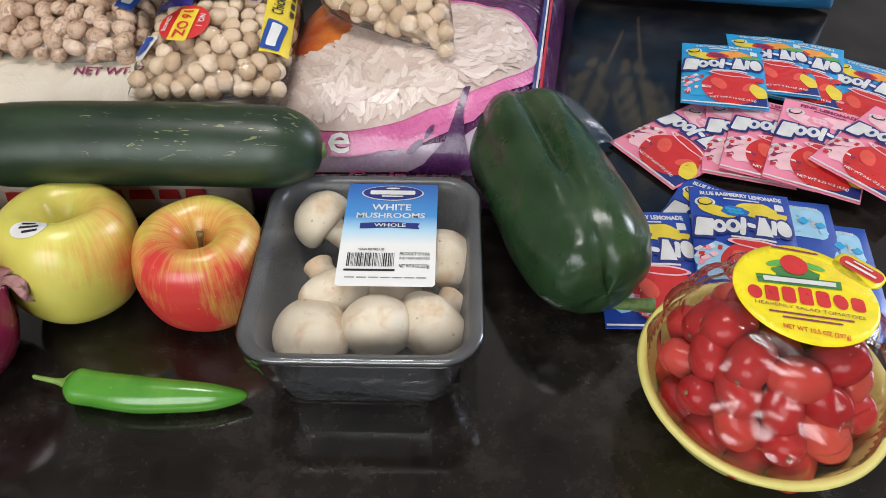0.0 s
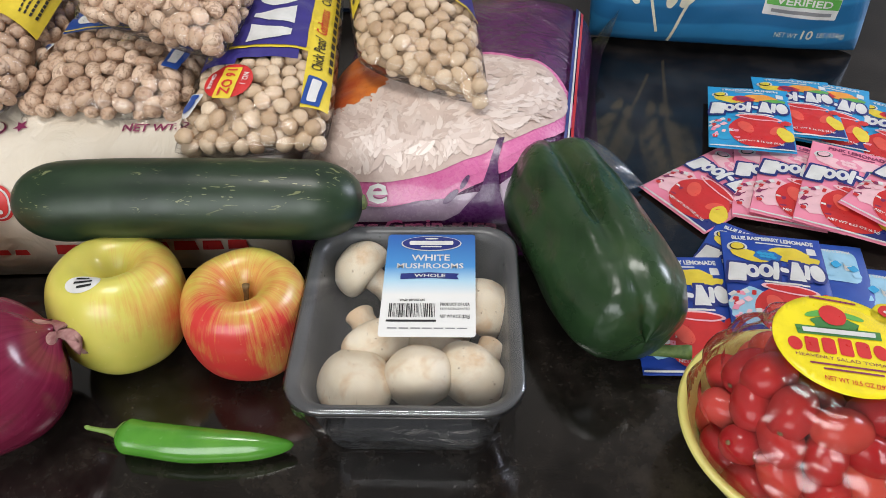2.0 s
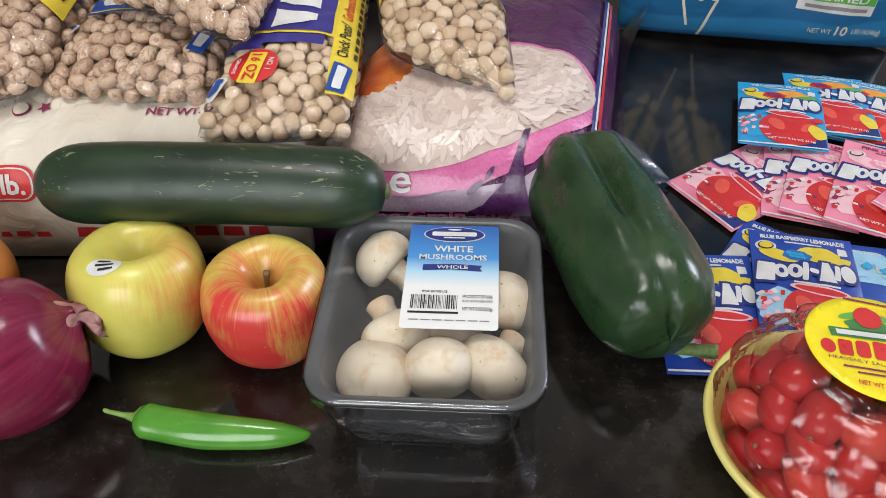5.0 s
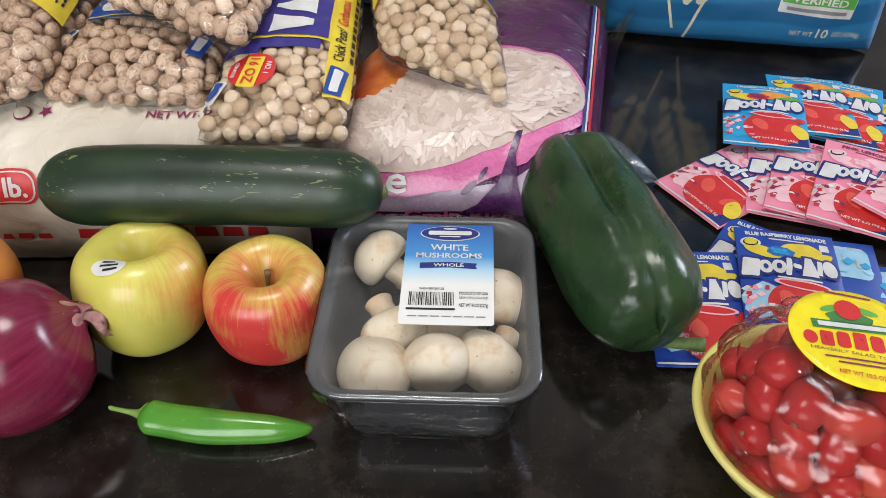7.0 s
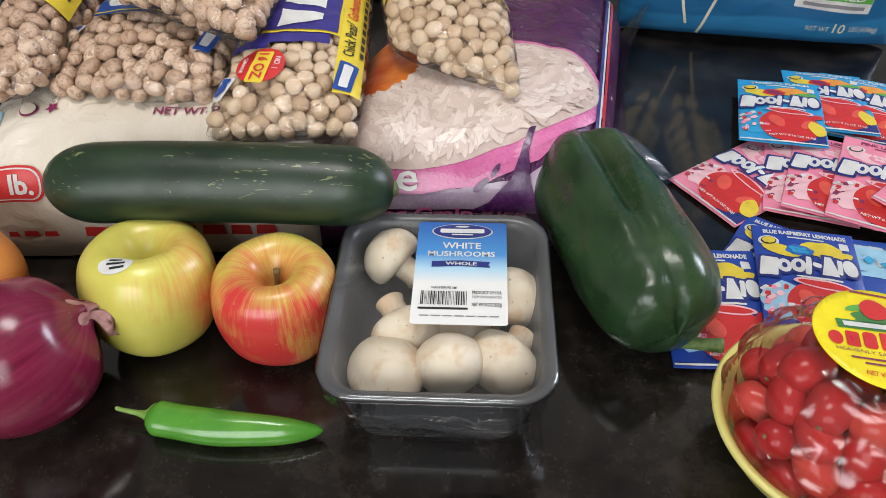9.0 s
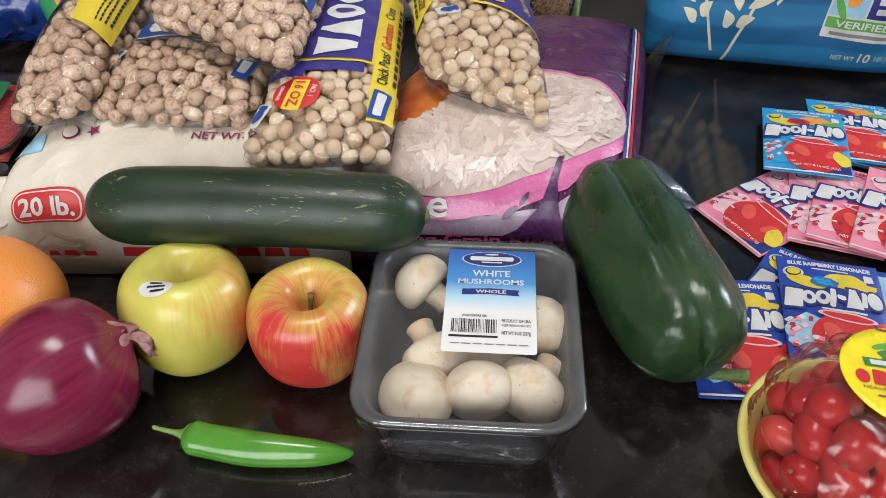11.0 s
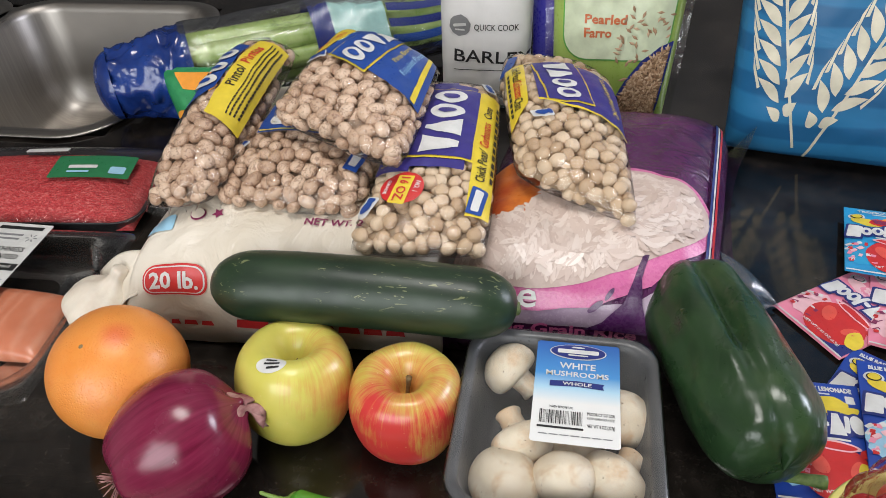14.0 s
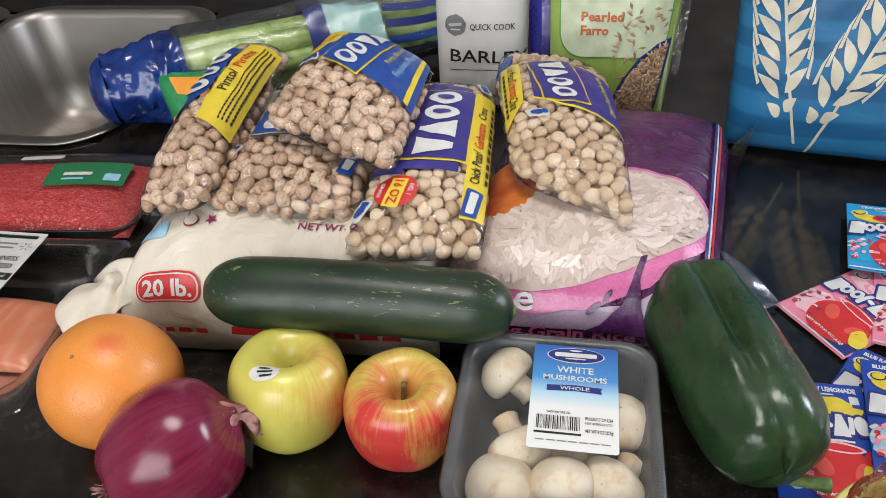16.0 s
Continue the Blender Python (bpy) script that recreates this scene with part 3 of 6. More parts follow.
def build_pepper():
    m, nt, p = nodes_of("dark_green_pepper_skin")
    v = coords(nt)
    c = ramp(nt, noise_tex(nt, v, 30, 4), ((0.25, (0.011, 0.028, 0.011)), (0.55, (0.022, 0.052, 0.019)), (0.8, (0.043, 0.082, 0.029))))
    nt.links.new(c, p.inputs["Base Color"])
    nt.links.new(ramp(nt, noise_tex(nt, v, 40), ((0.3, (0.24,) * 3), (0.7, (0.36,) * 3))), p.inputs["Roughness"])
    p.inputs["Coat Weight"].default_value, p.inputs["Coat Roughness"].default_value = 0.25, 0.16
    p.inputs["Specular IOR Level"].default_value = 0.4
    bump(nt, p, noise_tex(nt, coords(nt, (1.2, 0.7, 1)), 42, 3, 0.5, 0.5), 0.75, 0.003)
    ob = empty("green_pepper", pose(0.0635, 0.330, 0.0385), "large glossy dark green poblano pepper lying on its side", "pepper")
    ax = Vector((0.041, -0.136, -0.006))
    L = ax.length
    d = ax.normalized()
    side = d.cross(Vector((0, 0, 1))).normalized()
    up = side.cross(d)

    def fn(u, v):
        a = u * math.tau
        t = v
        e = abs(2 * t - 1)
        blunt = 2.5 if t < 0.5 else 3.5
        r = 0.0388 * max(1 - e ** blunt, 0) ** 0.5 * (1.0 - 0.02 * t)
        # a fold that starts deep below the tip, fades and opens again at the split stem end
        g = lambda c0, w: math.exp(-(((a - c0 + math.pi) % math.tau - math.pi) / w) ** 2)
        step = lambda x, lo, hi: min(max((x - lo) / (hi - lo), 0), 1)
        mid = 1.72 - 0.34 * t + 0.07 * math.sin(8 * t)
        deep = 0.30 * step(t, 0.05, 0.17) * step(t, 0.58, 0.30) + 0.14 * step(t, 0.30, 0.45) * step(t, 0.85, 0.65) + 0.17 * step(t, 0.72, 0.92)
        fold = deep * g(mid, 0.19 + 0.06 * math.sin(9 * t)) - 0.035 * g(mid + 0.50, 0.26) - 0.03 * g(mid - 0.55, 0.30)
        fold += 0.09 * g(0.62, 0.22) * step(t, 0.20, 0.40) * step(t, 0.62, 0.5) + 0.09 * g(1.0, 0.26) * step(t, 0.60, 0.74) * step(t, 0.92, 0.80)
        fold += 0.08 * g(3.6, 0.5) + 0.08 * g(5.4, 0.5)
        q3 = Vector((math.cos(a) * 1.3, math.sin(a) * 1.3, t * 4.0))
        bumpy = 0.070 * noise.noise(q3) + 0.040 * noise.noise(q3 * 2.1)
        r *= 1 - fold + bumpy
        ends = 0.014 * (1 - fold * 4) * (1 if t > 0.5 else -1) * (e ** 5) * 0.4
        q = -ax / 2 * 1.0 + d * (L * (0.5 - 0.5 * math.cos(math.pi * t)) * 1.0 + ends)
        flat = 0.93 if math.sin(a) < 0 else 1.0
        return q + side * (r * math.cos(a) * 1.0) + up * (r * math.sin(a) * flat)
    bm = grid(fn, 120, 90, True)
    bmesh.ops.remove_doubles(bm, verts=bm.verts, dist=1e-5)
    part("pod", bm, m, ob)
    stem = surface("pepper_stem", (0.07, 0.13, 0.03), (0.15, 0.22, 0.06), 200, 0.55, relief=0.3, stretch=(1, 1, 1))
    path = spline([(0.012, -0.056, -0.022), (0.024, -0.0615, -0.0235), (0.038, -0.0630, -0.0235), (0.052, -0.0650, -0.0225)], 14)
    part("stem", tube(path, [0.0075, 0.0062, 0.0052, 0.0044, 0.0038, 0.0035, 0.0033, 0.0032, 0.0032, 0.0033, 0.0034, 0.0036, 0.0039, 0.0043, 0.0040], 12), stem, ob)


build_pepper()


def build_garlic():
    m = surface("garlic_skin", (0.66, 0.58, 0.48), (0.80, 0.74, 0.64), 60, 0.5, relief=0.15, stretch=(1, 1, 0.2), sub=0.1)
    ob = empty("garlic_bulb", pose(-0.372, 0.352, 0.0225, -15, 30, 0), "white papery garlic bulb", "garlic")
    pr = spline([(0.0, -0.021), (0.014, -0.020), (0.026, -0.010), (0.028, 0.0), (0.021, 0.013), (0.010, 0.021), (0.006, 0.028), (0.0055, 0.036), (0.0, 0.038)], 36)
    part("bulb_skin", revolve([(max(q.x, 0), q.y) for q in pr], 56, lambda p, a: Vector((p.x * (1 + 0.06 * abs(math.sin(4 * a)) - 0.03), p.y * (1 + 0.06 * abs(math.sin(4 * a)) - 0.03), p.z))), m, ob)


build_garlic()


# ---------- mushrooms in their tray ----------
def build_mushroom_tray():
    M = pose(-0.0385, 0.2680, 0.0, 0, 0, -1.0)
    H = 0.050
    foam = surface("dark_grey_plastic_tray", (0.060, 0.062, 0.066), (0.080, 0.082, 0.087), 40, 0.34, relief=0.1)
    tray = empty("mushroom_tray", M, "dark plastic tray of white mushrooms sealed with clear film", "mushroom tray")
    steps = ((0.086, 0.106, 0.012, 0.001), (0.090, 0.110, 0.016, 0.003), (0.106, 0.120, 0.018, H - 0.006), (0.108, 0.122, 0.018, H - 0.003), (0.116, 0.130, 0.020, H - 0.002), (0.117, 0.131, 0.020, H), (0.114, 0.128, 0.019, H + 0.001), (0.105, 0.119, 0.017, H - 0.001), (0.103, 0.117, 0.016, H - 0.006), (0.086, 0.100, 0.013, 0.005), (0.070, 0.080, 0.008, 0.004))
    bm = loft([rr3(w, h, r, z, 6) for w, h, r, z in steps])
    bm.faces.new([bm.verts.new(p) for p in rr3(0.086, 0.106, 0.012, 0.001, 6)][::-1])
    part("tray", bm, foam, tray)
    fl = [rr3(0.0875, 0.1075, 0.013, 0.0006, 6), rr3(0.108, 0.122, 0.018, H - 0.005, 6), rr3(0.1182, 0.1322, 0.0205, H - 0.002, 6), rr3(0.1182, 0.1322, 0.0205, H + 0.0006, 6), rr3(0.1165, 0.1305, 0.0198, H + 0.0015, 6), rr3(0.1150, 0.1290, 0.0193, H + 0.0018, 6), rr3(0.1125, 0.1265, 0.0185, H + 0.0018, 6), rr3(0.1080, 0.1220, 0.0175, H + 0.0018, 6), rr3(0.06, 0.07, 0.012, H + 0.0018, 6)]
    f = part("cling_film", loft(fl), film("cling_film", gloss=0.09, rough=0.03, wrinkle=0.04, scale=40, edge=0.12), tray, "stretched clear cling film")
    f.visible_shadow = False
    # film bunched under the rim, drawn down to the tray's foot
    ring0, ring1 = rr3(0.1165, 0.1305, 0.020, H - 0.003, 16), rr3(0.094, 0.113, 0.017, 0.0008, 16)

    def skirt(u, v):
        k = int(u * len(ring0)) % len(ring0)
        p = ring0[k].lerp(ring1[k], v)
        n = noise.noise(Vector((p.x * 160, p.y * 160, 3 * v)))
        return p + Vector((p.x, p.y, 0)).normalized() * ((0.0030 * n + 0.0012) * math.sin(math.pi * min(v + 0.15, 1)) + 0.004 * v * abs(noise.noise(Vector((p.x * 90, p.y * 90, 7)))))
    sk = part("film_skirt", grid(skirt, len(ring0), 10, True), film("bunched_film", gloss=0.010, rough=0.06, wrinkle=0.5, scale=45, edge=0.05), tray, "crinkled film gathered under the tray")
    sk.visible_shadow = False
    flesh, nt, p = nodes_of("mushroom_flesh")
    v = coords(nt)
    base = ramp(nt, noise_tex(nt, v, 35, 5), ((0.3, (0.66, 0.55, 0.40)), (0.62, (0.80, 0.72, 0.58))))
    st = ramp(nt, noise_tex(nt, v, 42, 4, 0.6, 0.4), ((0.49, (0, 0, 0)), (0.62, (0.65, 0.65, 0.65))))
    dirt = ramp(nt, noise_tex(nt, v, 330, 3), ((0.68, (0, 0, 0)), (0.74, (0.8, 0.8, 0.8))))
    nt.links.new(mix_rgb(nt, dirt, mix_rgb(nt, st, base, (0.56, 0.34, 0.16)), (0.20, 0.12, 0.06)), p.inputs["Base Color"])
    p.inputs["Roughness"].default_value = 0.5
    p.inputs["Subsurface Weight"].default_value = 0.15
    p.inputs["Subsurface Radius"].default_value = (0.005, 0.004, 0.003)
    bump(nt, p, noise_tex(nt, v, 160, 3), 0.15)

    def mushroom(m, r, h, seed, stalk=True):
        ob = empty("mushroom", tray.matrix_world @ m, "whole white button mushroom with brown specks", "mushroom", "mushrooms in the tray")
        r, h = r * 1.10, h * 1.10
        pr = spline([(0.0, h), (0.2 * r, 0.985 * h), (0.5 * r, 0.9 * h), (0.88 * r, 0.55 * h), (1.0 * r, 0.1 * h), (0.90 * r, -0.22 * h), (0.62 * r, -0.34 * h), (0.40 * r, -0.25 * h), (0.3 * r, -0.25 * h)], 28)
        part("cap", revolve([(max(q.x, 0), q.y) for q in pr], 36, lambda p, a: Vector((p.x * (1.06 + 0.05 * math.sin(2 * a + seed)), p.y * (0.97 + 0.04 * math.sin(2 * a + seed) + 0.02 * math.sin(3 * a + 2 * seed)), p.z))), flesh, ob)
        if stalk:
            part("stalk", revolve([(0.44 * r, -0.1 * h), (0.42 * r, -0.5 * h), (0.40 * r, -0.8 * h), (0.46 * r, -1.0 * h), (0.40 * r, -1.06 * h), (0, -1.04 * h)], 24, lambda p, a: Vector((p.x * (1 + 0.04 * math.sin(2 * a + seed)), p.y, p.z))), flesh, ob)
    def lying(x, y, z, *cap):
        """A place in the tray for a mushroom whose cap points that way."""
        return Matrix.Translation((x, y, z)) @ Vector(cap).to_track_quat("Z", "Y").to_matrix().to_4x4()
    mushroom(lying(-0.0270, -0.0325, 0.0265, -0.25, -0.10, 0.95), 0.0190, 0.0140, 0.3, False)
    mushroom(lying(0.0055, -0.0270, 0.0280, 0.02, -0.50, 0.86), 0.0158, 0.0215, 1.2, False)
    mushroom(lying(0.0340, -0.0230, 0.0285, -0.45, -0.70, 0.05), 0.0165, 0.0170, 2.2)
    mushroom(lying(-0.0205, -0.0040, 0.0290, 0.45, -0.75, -0.20), 0.0165, 0.0165, 3.1)
    mushroom(lying(-0.0300, 0.0475, 0.0300, -0.75, 0.40, 0.45), 0.0160, 0.0160, 4.4)
    mushroom(lying(0.0370, 0.0175, 0.0290, 0.60, 0.20, 0.70), 0.0160, 0.0170, 5.0)
    mushroom(lying(0.0090, 0.0030, 0.018, 0.1, 0, 1), 0.0165, 0.015, 5.6)
    mushroom(lying(0.0060, 0.0330, 0.020, 0, 0.2, 1), 0.016, 0.015, 6.6)
    # the printed label on the film
    cx, cy, w, h = 0.0098, 0.0176, 0.0500, 0.0765
    m, nt, p = nodes_of("blue_fading_label")
    sep = nt.nodes.new("ShaderNodeSeparateXYZ")
    nt.links.new(coords(nt), sep.inputs[0])
    y = math_node(nt, "DIVIDE", math_node(nt, "SUBTRACT", sep.outputs[1], cy - h / 2), h)
    nt.links.new(ramp(nt, y, ((0.38, (0.80, 0.80, 0.78)), (0.52, (0.42, 0.65, 0.80)), (0.66, (0.07, 0.28, 0.62)), (1.0, (0.03, 0.12, 0.42)))), p.inputs["Base Color"])
    p.inputs["Roughness"].default_value = 0.32
    flat = lambda z: (lambda x, y: Vector((x, y, z)))
    base = H + 0.0024
    lb = laid("label", flat_shapes([round_rect(w, h, 0.002, 4, cx, cy)]), flat(base), 0.0, m, tray, "blue and white printed paper label")
    def pr(name, bm, mt, k=1, label=""):
        laid(name, bm, flat(base + 0.00025 * k), 0, mt, lb, label, 0.05)
    pr("logo_rim", flat_shapes([oval(0.0172, 0.0062, 40, cx, cy + 0.0305)]), WHITE)
    pr("logo_oval", flat_shapes([oval(0.0165, 0.0056, 40, cx, cy + 0.0305)]), NAVY, 2)
    pr("logo_bar", flat_shapes([round_rect(0.025, 0.0034, 0.001, 3, cx, cy + 0.0305), round_rect(0.012, 0.0010, 0.0004, 3, cx, cy + 0.0275), oval(0.004, 0.0007, 12, cx, cy + 0.0340)]), WHITE, 3)
    pr("lettering_white", lettering("WHITE", 0.0048, (cx, cy + 0.0190), 0, 0.0215, 0.02), WHITE)
    pr("lettering_mushrooms", lettering("MUSHROOMS", 0.0040, (cx, cy + 0.0125), 0, 0.037, 0.02), WHITE)
    pr("ribbon", flat_shapes([[(cx - 0.016, cy + 0.0065), (cx - 0.016, cy + 0.0022), (cx, cy + 0.0032), (cx + 0.016, cy + 0.0022), (cx + 0.0148, cy + 0.0044), (cx + 0.016, cy + 0.0065), (cx, cy + 0.0075)]]), NAVY)
    pr("lettering_whole", lettering("WHOLE", 0.0026, (cx, cy + 0.0048), 0, 0.017, 0.02), WHITE, 2)
    pr("lettering_wash", lettering("WASH BEFORE USE", 0.0016, (cx - 0.0085, cy - 0.0130), 0, 0.0135, 0.02), BLACK)
    rnd = random.Random(7)
    x, bars = cx - 0.0205, []
    while x < cx + 0.0035:
        wd = rnd.choice((0.0002, 0.0003, 0.0005, 0.0007))
        bars.append([(x, cy - 0.0155), (x + wd, cy - 0.0155), (x + wd, cy - 0.0250), (x, cy - 0.0250)])
        x += wd + rnd.choice((0.0003, 0.0004, 0.0006))
    bars.append(round_rect(0.026, 0.0014, 0.0003, 2, cx - 0.0085, cy - 0.0275))
    pr("barcode", flat_shapes(bars), BLACK)
    pr("lettering_product", lettering("PRODUCT OF USA", 0.0022, (cx + 0.0142, cy - 0.0160), 0, 0.0155, 0.02), BLACK)
    pr("lettering_keep", lettering("KEEP REFRIGERATED", 0.0017, (cx + 0.0142, cy - 0.0192), 0, 0.0155), BLACK)
    pr("lettering_weight", lettering("NET WT 8 OZ (227g)", 0.0023, (cx + 0.0142, cy - 0.0248), 0, 0.0155, 0.02), BLACK)
    pr("fine_print", flat_shapes([*[round_rect(0.0050, 0.0007, 0.0002, 2, cx - 0.0180 + 0.0060 * k, cy - 0.0325) for k in range(7)]]), GREYINK)


build_mushroom_tray()


# ---------- the bowl of tomatoes ----------
def build_tomato_bowl():
    M = pose(0.1490, 0.2030, 0.0)
    yel = surface("yellow_green_plastic", (0.62, 0.56, 0.16), (0.70, 0.64, 0.22), 20, 0.35, relief=0.05, sub=0.1)
    bowl = empty("tomato_bowl", M, "yellow plastic bowl of cherry tomatoes under a clear dome lid", "tomato bowl")
    part("bowl", revolve([(0, 0.0005), (0.030, 0.0005), (0.034, 0.002), (0.046, 0.020), (0.0535, 0.036), (0.0570, 0.0385), (0.0578, 0.0405), (0.0565, 0.042), (0.0530, 0.0405), (0.0515, 0.037), (0.044, 0.020), (0.031, 0.004), (0, 0.003)], 72), yel, bowl)
    tom, nt, p = nodes_of("tomato_skin")
    info = nt.nodes.new("ShaderNodeObjectInfo")
    nt.links.new(ramp(nt, info.outputs["Random"], ((0.0, (0.36, 0.016, 0.020)), (0.7, (0.48, 0.038, 0.034)), (1.0, (0.58, 0.09, 0.06)))), p.inputs["Base Color"])
    p.inputs["Roughness"].default_value = 0.2
    p.inputs["Coat Weight"].default_value = 0.05
    p.inputs["Specular IOR Level"].default_value = 0.22
    p.inputs["Subsurface Weight"].default_value = 0.12
    p.inputs["Subsurface Radius"].default_value = (0.006, 0.002, 0.001)
    mesh = None
    rnd = random.Random(11)
    spots = [(0.0375 * math.cos(a), 0.0375 * math.sin(a), 0.028) for a in [math.tau * k / 12 + 0.15 for k in range(12)]]
    spots += [(0.0365 * math.cos(a), 0.0365 * math.sin(a), 0.046) for a in [math.tau * k / 12 + 0.4 for k in range(12)]]
    spots += [(0.020 * math.cos(a), 0.020 * math.sin(a), 0.040) for a in [math.tau * k / 5 for k in range(5)]]
    spots += [(0.023 * math.cos(a), 0.023 * math.sin(a), 0.070) for a in [math.tau * k / 7 + 0.2 for k in range(7)]]
    spots += [(0.012 * math.cos(a), 0.012 * math.sin(a), 0.016) for a in [math.tau * k / 4 for k in range(4)]]
    spots += [(0, 0, 0.058)]
    spots += [(0.0305 * math.cos(a), 0.0305 * math.sin(a), 0.060) for a in [math.tau * k / 10 + 0.1 for k in range(10)]]
    for x, y, z in spots:
        ob = empty("tomato", M @ Matrix.Translation((x, y, z)) @ pose(0, 0, 0, rnd.uniform(30, 150), rnd.uniform(0, 60), rnd.uniform(0, 360)), "ripe red oval cherry tomato in a bowl", "tomato", "tomatoes in the bowl")
        k = rnd.uniform(0.78, 0.92)
        if mesh is None:
            pr = spline([(0, -0.0145), (0.006, -0.0135), (0.0108, -0.006), (0.0112, 0.002), (0.009, 0.010), (0.004, 0.0138), (0.0012, 0.0136), (0, 0.0128)], 24)
            sk = part("skin", revolve([(max(q.x, 0), q.y) for q in pr], 28), tom, ob)
            sc = part("stem_scar", revolve([(0, 0.0142), (0.001, 0.0142), (0.0016, 0.0136), (0.0017, 0.013)], 10), STEM, ob)
            mesh = (sk.data, sc.data)
        else:
            for nm, me in zip(("skin", "stem_scar"), mesh):
                o = new(nm, me)
                o.parent = ob
        ob.scale = (k, k, k * rnd.uniform(0.95, 1.1))
    def dent(p, a):
        r = Vector((p.x, p.y, 0))
        w = math.sin(min(max((p.z - 0.043) / 0.043, 0), 1) * math.pi) ** 0.5
        row = int((p.z - 0.040) / 0.016)
        k = abs(math.cos(5.5 * a + 1.57 * (row % 2) + 0.4 * math.sin(3 * a))) ** 0.7 * abs(math.sin(math.pi * (p.z - 0.040) / 0.016)) ** 0.6
        k += 0.35 * noise.noise(Vector((math.cos(a) * 5, math.sin(a) * 5, p.z * 90)))
        return p + (r.normalized() * (0.0058 * (k - 0.35) * w) if r.length > 1e-6 else Vector())
    side_line = spline([(0.0515, 0.037), (0.0535, 0.0425), (0.053, 0.046), (0.0515, 0.055), (0.048, 0.066), (0.042, 0.077), (0.034, 0.085)], 48)
    dome = part("dome_lid", revolve([(q.x, q.y) for q in side_line] + [(0.0315, 0.088), (0.0315, 0.0905), (0.030, 0.0915), (0, 0.0918)], 132, dent), LIDFILM, bowl, "clear moulded plastic dome")
    dome.visible_shadow = False
    for a, z, r in ((-1.35, 0.070, 0.0475), (-0.7, 0.062, 0.051), (-2.4, 0.066, 0.049)):
        rim = revolve([(0.0022, 0.0), (0.0030, 0.0006), (0.0036, 0.0), (0.0030, -0.0003)], 18)
        hole = part("vent_hole", rim, LIDFILM, bowl)
        hole.matrix_local = Matrix.Translation((r * math.cos(a), r * math.sin(a), z)) @ Vector((math.cos(a), math.sin(a), 0.8)).to_track_quat("Z", "Y").to_matrix().to_4x4()
    # round yellow label with a tab
    tilt = pose(0.0035, 0.0055, 0.0926, -3, 2, -9)
    yl = ink("label_yellow", (0.90, 0.75, 0.015))
    flat = lambda z: (lambda x, y: tilt @ Vector((x, y, z)))
    tab = [(x, y) for x, y in round_rect(0.022, 0.015, 0.006, 5)]
    lab = laid("label", flat_shapes([oval(0.0298, 0.0292, 56), turned(tab, -38, 0.0262, 0.0185)]), flat(0), 0, yl, bowl, "round bright yellow paper label")
    lab.modifiers.new("thick", "SOLIDIFY").thickness = 0.0003
    def pr(name, bm, mt, k=1):
        laid(name, bm, flat(0.0003 * k), 0, mt, lab, "", 0.05)
    pr("green_band", flat_shapes([[(-0.0195, 0.0080), (0.0165, 0.0092), (0.0160, 0.0042), (-0.0190, 0.0028)], oval(0.010, 0.0045, 20, -0.002, 0.0110, 0.12, 7)]), ink("label_green", (0.06, 0.22, 0.06)))
    pr("band_bar", flat_shapes([[(-0.0168, 0.0068), (0.0140, 0.0080), (0.0137, 0.0053), (-0.0165, 0.0040)]]), WHITE, 2)
    pr("tomato_shape", flat_shapes([oval(0.0058, 0.0062, 24, -0.002, 0.0160, 0.03, 3)]), RED, 2)
    pr("leaf_shapes", flat_shapes([turned(oval(0.006, 0.0018, 14), 20, -0.0085, 0.0165), turned(oval(0.006, 0.0018, 14), -15, 0.0055, 0.0168)]), GREEN)
    # brand word as a row of plain red blocks
    blocks = []
    for k in range(7):
        x, top = -0.0212 + 0.0070 * k, 0.0026 - 0.0007 * abs(k - 3)
        mid, tall = (top - 0.0074) / 2, top + 0.0074
        blocks.append(oval(0.0030, tall / 2, 20, x, mid) if k in (0, 5) else turned(round_rect(0.0056, tall, 0.0009 if k % 2 else 0.0018, 3), -3, x, mid))
    for q in blocks:
        pr("brand_block", flat_shapes([q]), RED)
    pr("lettering_salad", lettering("HEAVENLY SALAD TOMATOES", 0.0019, (0.0, -0.0100), -2, 0.044), MAROON)
    for q in (round_rect(0.034, 0.0010, 0.0003, 2, 0.0, -0.0134), round_rect(0.024, 0.0010, 0.0003, 2, 0.0, -0.0160), turned(round_rect(0.020, 0.0012, 0.0004, 2), -5, 0.0, 0.0262)):
        pr("fine_print", flat_shapes([q]), MAROON)
    pr("lettering_weight", lettering("NET WT 10.5 OZ (297g)", 0.0025, (0.0005, -0.0222), -4, 0.026, 0.015), RED)
    pr("tab_shape", flat_shapes([turned(round_rect(0.019, 0.0075, 0.0030, 4), -38, 0.0275, 0.0195)]), RED)
    pr("tab_bar", flat_shapes([turned(round_rect(0.014, 0.0016, 0.0005, 2), -38, 0.0268, 0.0188), turned(round_rect(0.009, 0.0010, 0.0005, 2), -38, 0.0285, 0.0212)]), WHITE, 2)


build_tomato_bowl()


